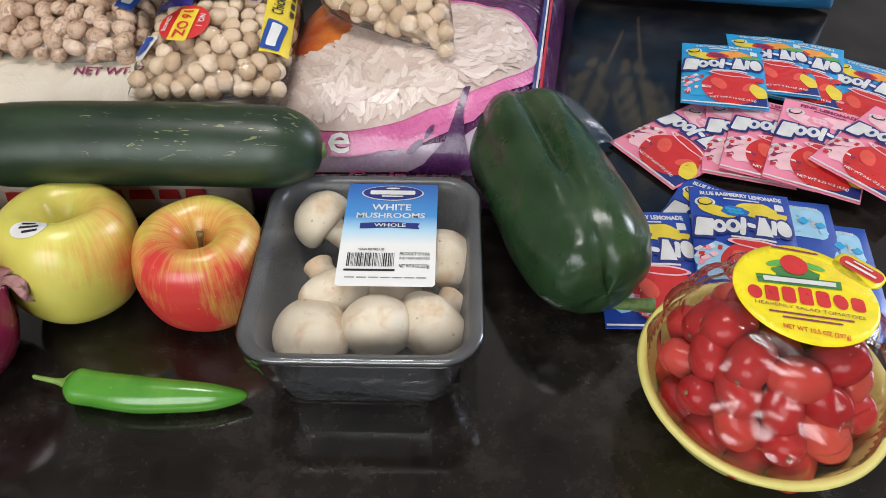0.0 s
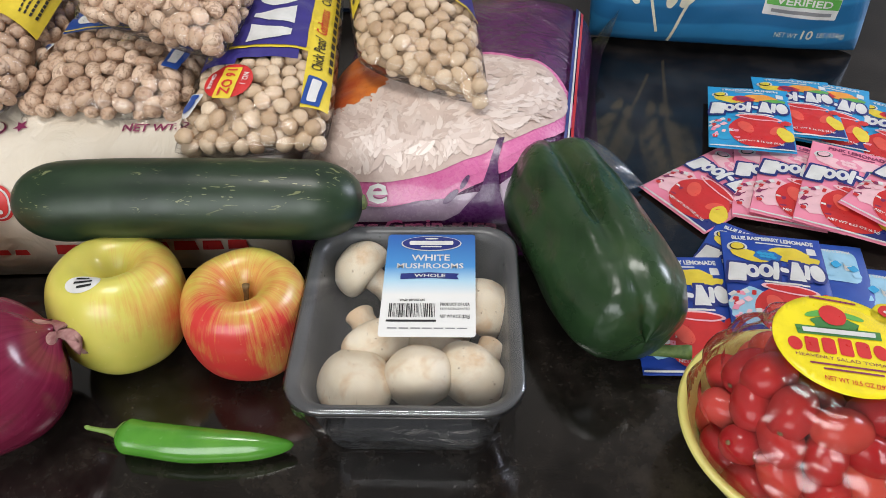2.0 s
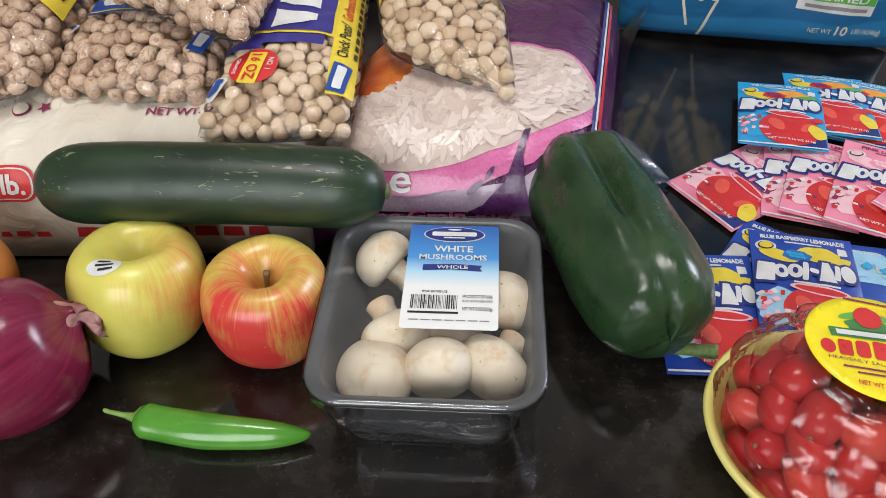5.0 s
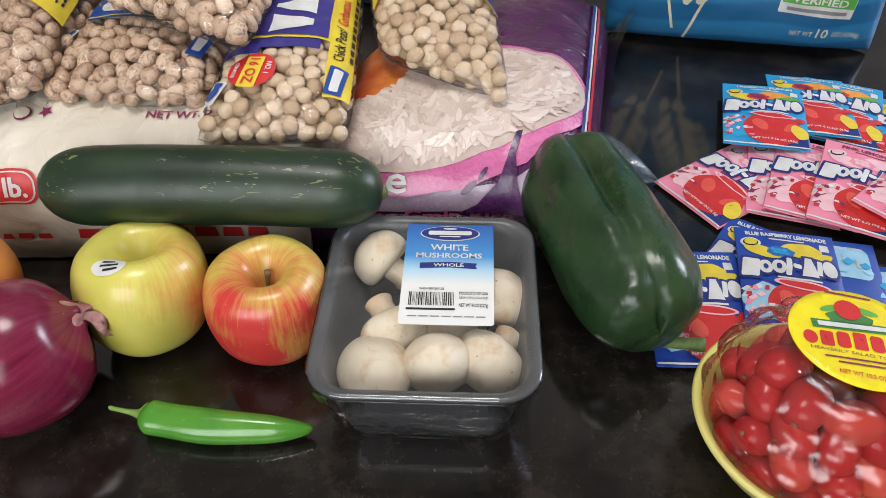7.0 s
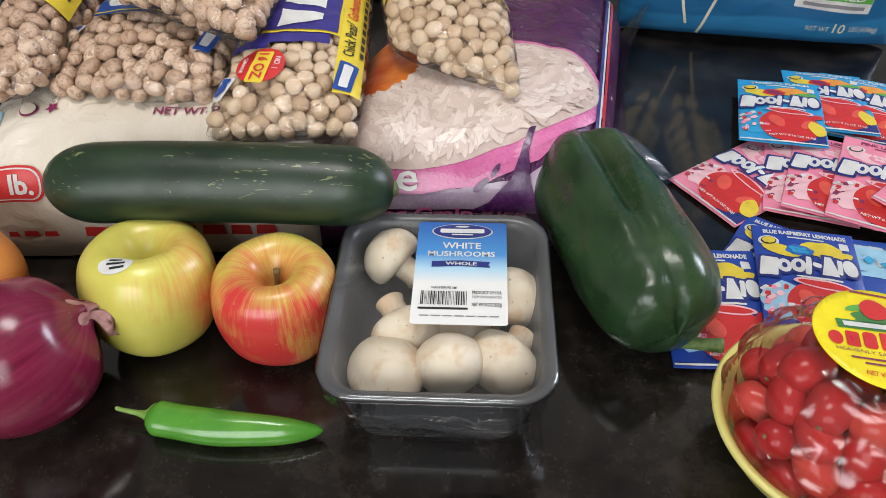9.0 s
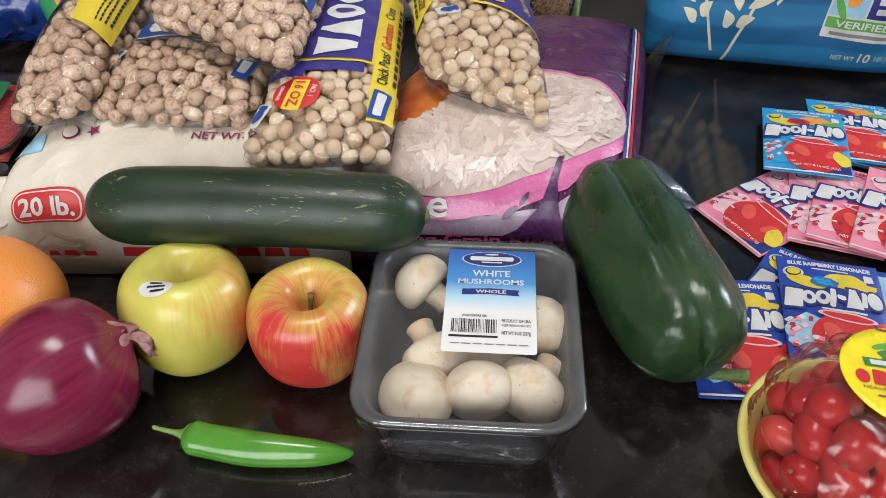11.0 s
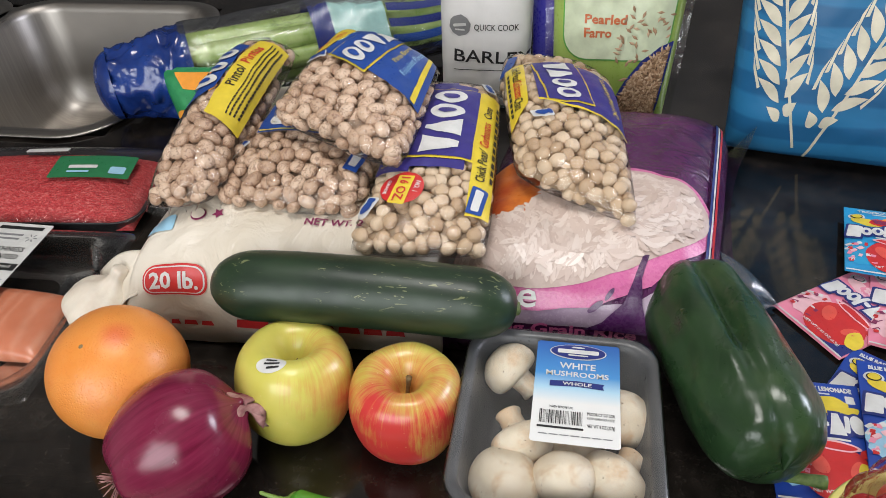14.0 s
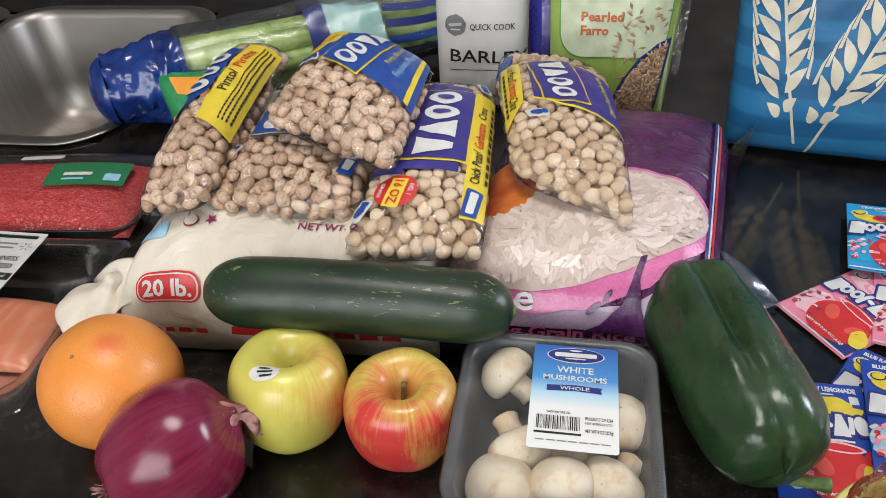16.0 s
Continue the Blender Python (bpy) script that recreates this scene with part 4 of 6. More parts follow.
# ---------- big sacks ----------
def world_S(b):
    """A surface map by plan coordinates: (X, Y) of the world to a point on the top of the bag."""
    def S(X, Y):
        px, py = X - b.o.x, Y - b.o.y
        u = v = 0.0
        for _ in range(12):
            a, k = (u + 1) / 2, (v + 1) / 2
            c = b.c
            q = (c[0] * (1 - a) + c[1] * a) * (1 - k) + (c[3] * (1 - a) + c[2] * a) * k
            du = ((c[1] - c[0]) * (1 - k) + (c[2] - c[3]) * k) / 2
            dv = ((c[3] - c[0]) * (1 - a) + (c[2] - c[1]) * a) / 2
            det = du.x * dv.y - du.y * dv.x
            ex, ey = px - q.x, py - q.y
            u += (ex * dv.y - ey * dv.x) / det
            v += (du.x * ey - du.y * ex) / det
        return b.at(min(max(u, -1), 1), min(max(v, -1), 1))
    return S


def front_S(b):
    """A surface map by X and the length walked up the bag's front from its lower edge."""
    vs = [-1 + 0.0025 * k for k in range(240)]
    pts = [b.at(0.0, v) for v in vs]
    run = [0.0]
    for p, q in zip(pts, pts[1:]):
        run.append(run[-1] + (q - p).length)

    def S(X, s):
        s = min(max(s, 0), run[-1] - 1e-6)
        i = max(k for k in range(len(run)) if run[k] <= s)
        f = (s - run[i]) / (run[i + 1] - run[i])
        u = 2 * (X - b.o.x) / b.w
        return b.at(min(max(u, -1), 1), vs[i] + 0.0025 * f)
    return S


def build_flour():
    b = Pillow((-0.352, 0.341, 0.003), (-0.120, 0.350, 0.003), (-0.125, 0.625, 0.003), (-0.345, 0.625, 0.003), 0.082, 0.0, 6, 0.30, 0.0042, 24, 3.0, 0.0015)
    m, nt, p = nodes_of("cream_plastic_sack")
    v = coords(nt)
    nt.links.new(ramp(nt, noise_tex(nt, v, 14, 5), ((0.3, (0.62, 0.55, 0.44)), (0.7, (0.76, 0.70, 0.60)))), p.inputs["Base Color"])
    p.inputs["Roughness"].default_value = 0.36
    bump(nt, p, noise_tex(nt, v, 30, 4, 0.5, 1.8), 0.6, 0.005)
    sack = empty("flour_sack", b.stand(), "large cream plastic sack lying flat with red print", "flour sack")
    part("sack", b.mesh(70, 80), m, sack)
    F, T = front_S(b), world_S(b)
    # red rounded plate with the weight
    cx, cs = -0.3045, 0.056
    plate = laid("weight_plate", flat_shapes([round_rect(0.0470, 0.0225, 0.009, 6, cx, cs)]), F, 0.0010, RED, sack, "", 0.003)
    laid("plate_rim", flat_shapes([round_rect(0.0440, 0.0195, 0.008, 6, cx, cs)]), F, 0.0015, WHITE, plate, "", 0.003)
    laid("plate_field", flat_shapes([round_rect(0.0418, 0.0175, 0.007, 6, cx, cs)]), F, 0.0020, RED, plate, "", 0.003)
    laid("lettering_weight", lettering("20 lb.", 0.0115, (cx, cs), 0, 0.0350, 0.03), F, 0.0026, WHITE, plate, "", 0.002)
    laid("lettering_net_wt", lettering("NET WT. 20", 0.0058, (-0.197, 0.3915), -2, 0.047, 0.02), T, 0.0012, MAROON, sack, "", 0.004)
    # brand name along the lower front as plain red blocks
    blocks = []
    x = -0.325
    for w, hgt in ((0.010, 0.011), (0.007, 0.011), (0.010, 0.011), (0.009, 0.011), (0.024, 0.016), (0.013, 0.016), (0.012, 0.016), (0.013, 0.016), (0.015, 0.016), (0.013, 0.016), (0.013, 0.016)):
        if hgt > 0.012 and x < -0.275:
            x = -0.265
        blocks.append([(x, 0.0165 - hgt / 2), (x + w, 0.0165 - hgt / 2), (x + w - 0.001, 0.0165 + hgt / 2), (x + 0.001, 0.0165 + hgt / 2)])
        x += w + 0.0025
    for q in blocks:
        laid("brand_block", flat_shapes([q]), F, 0.0014, RED, sack, "", 0.003)
    laid("red_stroke", flat_shapes([round_rect(0.06, 0.004, 0.0015, 3, -0.24, 0.050)]), F, 0.0008, RED, sack, "", 0.004)
    ring = [oval(0.0055, 0.0055, 24, -0.300, 0.3925)]
    laid("seal_ring", flat_shapes(ring), T, 0.0010, MAROON, sack, "", 0.004)
    laid("seal_centre", flat_shapes([oval(0.0046, 0.0046, 24, -0.300, 0.3925)]), T, 0.0018, m, sack, "", 0.004)
    star = [(-0.285 + (0.005 if k % 2 else 0.0022) * math.cos(math.tau * k / 10 + 0.3), 0.3935 + (0.005 if k % 2 else 0.0022) * math.sin(math.tau * k / 10 + 0.3)) for k in range(10)]
    laid("star", flat_shapes([star]), T, 0.0010, MAROON, sack, "", 0.004)
    laid("corner_mark", flat_shapes([round_rect(0.022, 0.012, 0.002, 3, -0.327, 0.386)]), T, 0.0010, ICE, sack, "", 0.004)
    # gathered tail of the sack at its end
    ca, cb, cc, cd = Vector((-0.344, 0.376, 0.058)), Vector((-0.386, 0.378, 0.034)), Vector((-0.356, 0.340, 0.020)), Vector((-0.336, 0.345, 0.046))

    def tail(u, v):
        p = ca.lerp(cd, u).lerp(cb.lerp(cc, u), v)
        return p + Vector((0, 0, 0.006 * math.sin(math.pi * v) * (0.6 + 0.4 * math.sin(7 * u)) + 0.002 * math.sin(11 * u + 4 * v))) - b.o
    t = part("tail", grid(tail, 24, 10), m, sack, "crumpled folded end")
    t.modifiers.new("thick", "SOLIDIFY").thickness = 0.001


build_flour()


def build_rice():
    b = Pillow((-0.128, 0.356, 0.003), (0.062, 0.356, 0.003), (0.108, 0.615, 0.003), (-0.085, 0.625, 0.003), 0.074, 0.0, 4.5, 0.36, 0.0025, 26, 8.0, 0.0015)
    m, nt, p = nodes_of("purple_plastic_sack")
    v = coords(nt)
    nt.links.new(ramp(nt, noise_tex(nt, v, 16, 4), ((0.3, (0.050, 0.006, 0.050)), (0.7, (0.12, 0.022, 0.11)))), p.inputs["Base Color"])
    p.inputs["Roughness"].default_value = 0.24
    p.inputs["Coat Weight"].default_value = 0.2
    p.inputs["Coat Roughness"].default_value = 0.1
    bump(nt, p, noise_tex(nt, v, 34, 5, 0.55, 2.0), 1.0, 0.006)
    sack = empty("rice_sack", b.stand(), "purple plastic rice sack with a printed pink bowl of rice", "rice sack")
    part("sack", b.mesh(70, 80), m, sack)
    T, F = world_S(b), front_S(b)
    pinkm = surface("pink_bowl_print", (0.52, 0.085, 0.26), (0.66, 0.18, 0.38), 12, 0.28, relief=0.3, coat=0.3)
    ricem = surface("rice_backing_print", (0.50, 0.38, 0.335), (0.60, 0.48, 0.43), 150, 0.4, relief=0.1)
    grainm, gnt, gp = nodes_of("rice_grain_print")
    geo = gnt.nodes.new("ShaderNodeNewGeometry")
    gnt.links.new(ramp(gnt, geo.outputs["Random Per Island"], ((0, (0.56, 0.44, 0.385)), (0.4, (0.65, 0.53, 0.47)), (1, (0.76, 0.66, 0.60)))), gp.inputs["Base Color"])
    gp.inputs["Roughness"].default_value = 0.35
    cx, cy = -0.037, 0.4290
    # bowl body down the front, rim, rice and the vegetables behind it
    body = [(cx - 0.088, 0.100), (cx - 0.080, 0.070), (cx - 0.055, 0.048), (cx - 0.01, 0.041), (cx + 0.04, 0.045), (cx + 0.075, 0.062), (cx + 0.096, 0.090), (cx + 0.10, 0.115), (cx, 0.105)]
    laid("bowl_print", flat_shapes([body]), F, 0.0012, pinkm, sack, "", 0.003)
    rim = turned(oval(0.1030, 0.0595, 60), 13, cx + 0.002, cy - 0.005)
    laid("bowl_rim_print", flat_shapes([rim]), T, 0.0016, pinkm, sack, "", 0.003)
    fill = turned(oval(0.0975, 0.0535, 60), 13, cx + 0.002, cy - 0.003)
    laid("rice_print", flat_shapes([fill]), T, 0.0022, ricem, sack, "", 0.003)
    carrot = surface("carrot_print", (0.42, 0.06, 0.02), (0.70, 0.20, 0.03), 45, 0.35, relief=0.1)
    laid("carrot_print", flat_shapes([turned(oval(0.034, 0.046, 22, 0, 0, 0.12, 4), -20, -0.085, 0.452)]), T, 0.0028, carrot, sack, "", 0.003)
    rnd = random.Random(21)
    bm = bmesh.new()
    for k in range(2000):
        a, r = rnd.random() * math.tau, rnd.random() ** 0.5
        x, y = 0.0885 * r * math.cos(a), 0.0470 * r * math.sin(a)
        c12, s12 = math.cos(radians(12)), math.sin(radians(12))
        X, Y = cx + 0.002 + x * c12 - y * s12, cy - 0.003 + x * s12 + y * c12
        if (X + 0.085) ** 2 / 0.034 ** 2 + (Y - 0.46) ** 2 / 0.042 ** 2 < 0.8:
            continue
        g = turned([(0.0072 * math.cos(math.tau * i / 12), 0.0021 * math.sin(math.tau * i / 12) + 0.0011 * math.cos(math.tau * i / 12) ** 2) for i in range(12)], rnd.gauss(75 - 900 * (X - cx), 38), X, Y)
        bm.faces.new([bm.verts.new((px, py, rnd.random() * 0)) for px, py in g])
    for k, v in enumerate(bm.verts):
        pt = T(v.co.x, v.co.y)
        v.co = pt + Vector((0, -0.0004, 0.0026 + 0.0012 * ((k // 12) * 0.618 % 1)))
    g = part("rice_grain_print", bm, grainm, sack)
    g["kind"] = "stuff"
    # lettering on the front
    laid("lettering_e", lettering("e", 0.0170, (-0.0420, 0.0490), 0, 0.0135, 0.012), F, 0.0042, WHITE, sack, "", 0.002)
    laid("lettering_long_grain", lettering("Long Grain Rice", 0.0080, (-0.020, 0.0265), 0, 0.108, 0.03), F, 0.0020, pinkm, sack, "", 0.002)
    lav = surface("lavender_print", (0.30, 0.21, 0.31), (0.46, 0.36, 0.45), 18, 0.25, relief=0.3, coat=0.3)
    laid("pale_band", flat_shapes([[(-0.075, 0.030), (0.050, 0.030), (0.054, 0.070), (0.03, 0.050), (-0.01, 0.0435), (-0.06, 0.0460)]]), F, 0.0007, lav, sack, "", 0.003)
    # dark leaf sprays printed on the lower front
    darkm = surface("dark_purple_print", (0.045, 0.008, 0.06), (0.085, 0.02, 0.10), 60, 0.28, relief=0.2, coat=0.3)
    laid("leaf_print", flat_shapes([[(-0.002, 0.030), (0.010, 0.036), (0.022, 0.050), (0.026, 0.064), (0.029, 0.082), (0.033, 0.083), (0.031, 0.066), (0.034, 0.050), (0.040, 0.034), (0.044, 0.029)]]), F, 0.0030, darkm, sack, "", 0.002)
    laid("leaf_print", flat_shapes([turned(oval(0.0060, 0.0022, 14), 40, 0.004, 0.046)]), F, 0.0030, darkm, sack, "", 0.002)
    laid("leaf_print", flat_shapes([turned(oval(0.0045, 0.0016, 14), 60, 0.012, 0.054)]), F, 0.0030, darkm, sack, "", 0.002)
    # striped side seam and the clear flange past it
    for k, (mt, w) in enumerate(((NAVY, 0.0020), (WHITE, 0.0013), (RED, 0.0018))):
        off = 0.0022 * k
        def seam(u, v, off=off, w=w):
            X = 0.052 + 0.036 * v + off + w * u
            return T(X, 0.385 + 0.222 * v) + Vector((0.0010, 0, 0.0022))
        part("seam_stripe", grid(seam, 2, 50), mt, sack)
    def flange(u, v):
        e = b.at(1, 2 * v - 1)
        return e + Vector((0.010 * u * (1 + 0.4 * math.sin(7 * v)) + 0.018 * u * max(v - 0.85, 0) * 2.5, 0.0, 0.012 * u + 0.030 * max(v - 0.8, 0) * 5 * (0.4 + 0.6 * u) + 0.002 * math.sin(25 * v)))
    clear = film("milky_plastic", (0.88, 0.86, 0.92), 0.26, 0.25, 0.8, 45, 0.25)
    part("flange", grid(flange, 6, 40), clear, sack, "clear plastic side seam")

    def flap(u, v):
        a = Vector((0.080, 0.462 - 0.085 * u, 0.022)) - b.o
        tip = Vector((0.121, 0.424, 0.004)) - b.o
        return a.lerp(tip, v) + Vector((0, 0, 0.006 * math.sin(math.pi * v) + 0.002 * math.sin(9 * u) * (1 - v)))
    part("corner_flap", grid(flap, 14, 12), clear, sack, "clear folded plastic corner")


build_rice()


# ---------- bags of dried beans ----------
def bean_materials():
    m, nt, p = nodes_of("pinto_bean_skin")
    v = coords(nt)
    info = nt.nodes.new("ShaderNodeObjectInfo")
    base = ramp(nt, info.outputs["Random"], ((0, (0.45, 0.30, 0.205)), (0.5, (0.56, 0.395, 0.28)), (1, (0.67, 0.505, 0.375))))
    add = nt.nodes.new("ShaderNodeVectorMath")
    add.operation = "ADD"
    nt.links.new(v, add.inputs[0])
    nt.links.new(info.outputs["Random"], add.inputs[1])
    sp = ramp(nt, noise_tex(nt, add.outputs[0], 300, 3, 0.55, 1.4), ((0.53, (0, 0, 0)), (0.61, (0.65,) * 3)))
    nt.links.new(mix_rgb(nt, sp, base, (0.21, 0.105, 0.065)), p.inputs["Base Color"])
    p.inputs["Roughness"].default_value = 0.42
    m2, nt2, p2 = nodes_of("chickpea_skin")
    v2 = coords(nt2)
    info2 = nt2.nodes.new("ShaderNodeObjectInfo")
    nt2.links.new(ramp(nt2, info2.outputs["Random"], ((0, (0.44, 0.30, 0.185)), (0.4, (0.56, 0.41, 0.27)), (1, (0.68, 0.54, 0.39)))), p2.inputs["Base Color"])
    p2.inputs["Roughness"].default_value = 0.5
    bump(nt2, p2, noise_tex(nt2, v2, 300, 3), 0.7, 0.0014)
    return m, m2


PINTO, CHICK = bean_materials()
# bean colours darkened: the shade in the gaps is put into the bed's colour
PINTO_SHADE_BED = surface("shaded_pinto_bed", (0.20, 0.135, 0.092), (0.36, 0.25, 0.175), 140, 0.6, relief=0.3)
CHICK_SHADE_BED = surface("shaded_chickpea_bed", (0.21, 0.145, 0.088), (0.38, 0.27, 0.17), 140, 0.6, relief=0.3)


def bean_mesh(kind):
    bm = bmesh.new()
    bmesh.ops.create_icosphere(bm, subdivisions=2, radius=1)
    for v in bm.verts:
        c = v.co
        if kind == "pinto_bean":
            c.x, c.y, c.z = c.x * 0.0075, c.y * 0.0053 - 0.0005 * (c.x ** 2), c.z * 0.0043
        else:
            k = 1 + 0.24 * max(c.x, 0) ** 4 - 0.20 * math.exp(-(c.y / 0.22) ** 2) * max(c.z, 0) + 0.07 * noise.noise(c * 2.2)
            c.x, c.y, c.z = c.x * 0.0056 * k, c.y * 0.0051 * k, c.z * 0.0050 * k
    me = bpy.data.meshes.new(kind)
    bm.to_mesh(me)
    bm.free()
    for q in me.polygons:
        q.use_smooth = True
    me.materials.append(PINTO if kind == "pinto_bean" else CHICK)
    return me


BEANS = {k: bean_mesh(k) for k in ("pinto_bean", "chickpea")}


def build_bean_bag(b, kind, label, seed, bare, prints):
    """bare(u, v): where the beans show; prints: a function that lays the printing."""
    bag = empty(("pinto_bean_bag" if kind == "pinto_bean" else "chickpea_bag"), b.stand(), label, "bean bag", "bags of dried beans on the sacks")
    rnd = random.Random(seed)
    # one solid body stands for the deeper beans, coloured dark as gap shade
    inner = Pillow(*[k + b.o for k in b.c], b.up - 0.0090, b.down - 0.003, b.p, b.q, 0.001, 60, seed, None, b.soft)
    bed = part("packed_beans", inner.mesh(30, 36), PINTO_SHADE_BED if kind == "pinto_bean" else CHICK_SHADE_BED, bag)
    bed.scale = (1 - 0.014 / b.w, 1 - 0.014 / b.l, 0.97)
    gap = 0.0090 if kind == "pinto_bean" else 0.0086
    e = 0.01
    # thrown in at random and kept where there is room: first the beans against the film, then those behind them
    for depth, tries in ((0.0044, 7000), (0.0100, 1200)):
        layer = np.zeros((0, 3))
        for _ in range(tries):
            u, v = math.sin(rnd.uniform(-1.5, 1.5)), math.sin(rnd.uniform(-1.5, 1.5))
            side = 1 if rnd.random() < 0.8 else -1
            rim = max(abs(u), abs(v))
            if rim > 0.985 or (not bare(u, v) if side > 0 else rim < 0.86 or v > 0.5):
                continue
            p = b.at(u, v, side)
            nrm = (b.at(min(u + e, 1), v, side) - b.at(max(u - e, -1), v, side)).cross(b.at(u, min(v + e, 1), side) - b.at(u, max(v - e, -1), side)).normalized() * side
            p = p - nrm * (depth + rnd.uniform(0, 0.0012))
            away = np.linalg.norm(layer - np.array(p), axis=1)
            if len(away) and away.min() < gap:
                continue
            near = Vector(layer[int(away.argmin())]) - p if len(away) else Vector((1, 0, 0))
            layer = np.vstack([layer, np.array(p)])
            q = nrm.to_track_quat("Z", "Y").to_matrix()
            flat = q.transposed() @ near
            turn = math.degrees(math.atan2(flat.y, flat.x)) + 90 + rnd.gauss(0, 18)
            o = new(kind, BEANS[kind])
            o.matrix_basis = Matrix.Translation(p) @ q.to_4x4() @ pose(0, 0, 0, rnd.gauss(0, 9), rnd.gauss(0, 8), turn) @ Matrix.Diagonal((rnd.uniform(0.86, 1.10), rnd.uniform(0.90, 1.10), rnd.uniform(0.95, 1.1), 1))
            o.parent = bag
    skin = part("clear_bag", b.mesh(56, 64), BAGFILM, bag, "wrinkled clear plastic bag")
    skin.visible_shadow = False
    # crimped seals at both ends
    for end in (-1, 1):
        def seal(u, v, end=end):
            p = b.at(2 * u - 1, end)
            d = (b.c[3] - b.c[0]).normalized() * end
            return p + d * (0.0045 * v) + b.n * (0.0022 * math.sin(17 * u) * v + 0.0012 * math.sin(31 * u) - 0.004 * v)
        s = part("seal", grid(seal, 40, 4), SEALFILM, bag)
        s.visible_shadow = False
    prints(b, bag)
    return bag


def printed(b, bag):
    def lay(name, bm, mt, k=1, label="", parent=None, step=0.006):
        return laid(name, bm, b.S, 0.0006 * k, mt, parent or bag, label, step)
    return lay


def sticker_box(lay, x, y, deg):
    lay("info_box", flat_shapes([turned(round_rect(0.017, 0.0095, 0.0015, 3), deg, x, y)]), WHITE, 2)
    lay("info_drawing", flat_shapes([turned(oval(0.0055, 0.0030, 18), deg, x, y), turned(round_rect(0.003, 0.006, 0.001, 2), deg, x + 0.006 * math.cos(radians(deg)), y + 0.006 * math.sin(radians(deg)))]), ROYAL, 3)


def brand_mark(lay, x, y, deg, size, panel):
    """The brand word as two white rings and two wedges in a yellow frame."""
    c, s = math.cos(radians(deg)), math.sin(radians(deg))
    spot = lambda a, b2: (x + a * c - b2 * s, y + a * s + b2 * c)
    lay("brand_frame", flat_shapes([turned(round_rect(size * 4.9, size * 2.7, 0.0008, 3), deg, x, y)]), YELLOW, 2)
    lay("brand_field", flat_shapes([turned(round_rect(size * 4.7, size * 2.5, 0.0006, 3), deg, x, y)]), panel, 3)
    h = size * 0.72
    for k in (0, 1):
        q = spot((k - 1.5) * size * 1.10, 0)
        lay("brand_ring", flat_shapes([turned(oval(size * 0.50, h, 24), deg, *q)]), WHITE, 4)
        lay("brand_ring_centre", flat_shapes([turned(oval(size * 0.20, h * 0.52, 18), deg, *q)]), panel, 5)
    lay("brand_wedge", flat_shapes([[spot(size * (0.55 + p), h * r) for p, r in ((-0.52, 1), (-0.14, -1), (0.14, -1), (0.52, 1))]]), WHITE, 4)
    lay("brand_wedge", flat_shapes([[spot(size * (1.65 + p), h * r) for p, r in ((-0.55, -1), (0.55, -1), (0.17, 1), (-0.17, 1))]]), WHITE, 4)


CHICKBLUE = ink("violet_blue_print", (0.045, 0.035, 0.22))


def chick_centre(b, bag):
    lay = printed(b, bag)
    w, l = b.w / 2, b.l / 2
    lay("blue_panel", flat_shapes([[(-0.88 * w, -0.38 * l), (-0.35 * w, -0.40 * l), (-0.35 * w, -0.34 * l), (0.50 * w, -0.36 * l), (0.52 * w, 0.74 * l), (0.1 * w, 0.76 * l), (0.1 * w, 0.82 * l), (-0.90 * w, 0.80 * l)]]), CHICKBLUE, 1, "violet-blue printed panel")
    brand_mark(lay, 0.04 * w, 0.20 * l, -90, 0.0185, CHICKBLUE)
    lay("lettering_side", lettering("Chick Peas/Garbanzos", 0.0070, (-0.74 * w, 0.18 * l), -90, 0.098), YELLOW, 2)
    lay("yellow_strip", flat_shapes([[(0.62 * w, -0.76 * l), (0.96 * w, -0.76 * l), (0.96 * w, 0.70 * l), (0.62 * w, 0.70 * l)]]), YELLOW, 1)
    lay("lettering_strip", lettering("Chick Peas/", 0.0062, (0.76 * w, -0.26 * l), 90, 0.034, 0.01), BLACK, 2)
    lay("lettering_strip", lettering("Garbanzos", 0.0062, (0.76 * w, 0.12 * l), 90, 0.033, 0.01), RED, 2)
    lay("lettering_strip", lettering("Chana", 0.0062, (0.76 * w, 0.42 * l), 90, 0.016, 0.01), BLACK, 2)
    lay("fine_print", flat_shapes([[(0.90 * w, (-0.4 + 0.09 * k) * l), (0.94 * w, (-0.4 + 0.09 * k) * l), (0.94 * w, (-0.34 + 0.09 * k) * l), (0.90 * w, (-0.34 + 0.09 * k) * l)] for k in range(11)]), BLACK, 2)
    lay("small_brand", flat_shapes([turned(round_rect(0.024, 0.010, 0.001, 2), 84, 0.76 * w, -0.62 * l)]), ROYAL, 2)
    lay("small_brand_bar", flat_shapes([turned(round_rect(0.019, 0.005, 0.001, 2), 84, 0.76 * w, -0.62 * l)]), WHITE, 3)
    # red and yellow weight mark
    x, y = -0.36 * w, -0.56 * l
    lay("grade_disc", flat_shapes([oval(0.0140, 0.0135, 30, x, y)]), RED, 2)
    lay("grade_plate", flat_shapes([turned(round_rect(0.024, 0.0105, 0.0008, 2), 80, x, y - 0.002)]), YELLOW, 3)
    lay("lettering_ounces", lettering("16 OZ.", 0.0062, (x, y - 0.002), -100, 0.021, 0.02), RED, 4)
    lay("lettering_no", lettering("NO. 1", 0.0030, (x + 0.0095, y), -100, 0.009, 0.02), WHITE, 4)
    lay("lettering_grade", lettering("GRADE", 0.0028, (x - 0.0092, y), -100, 0.012, 0.02), WHITE, 4)
    sticker_box(lay, -0.84 * w, -0.70 * l, 65)
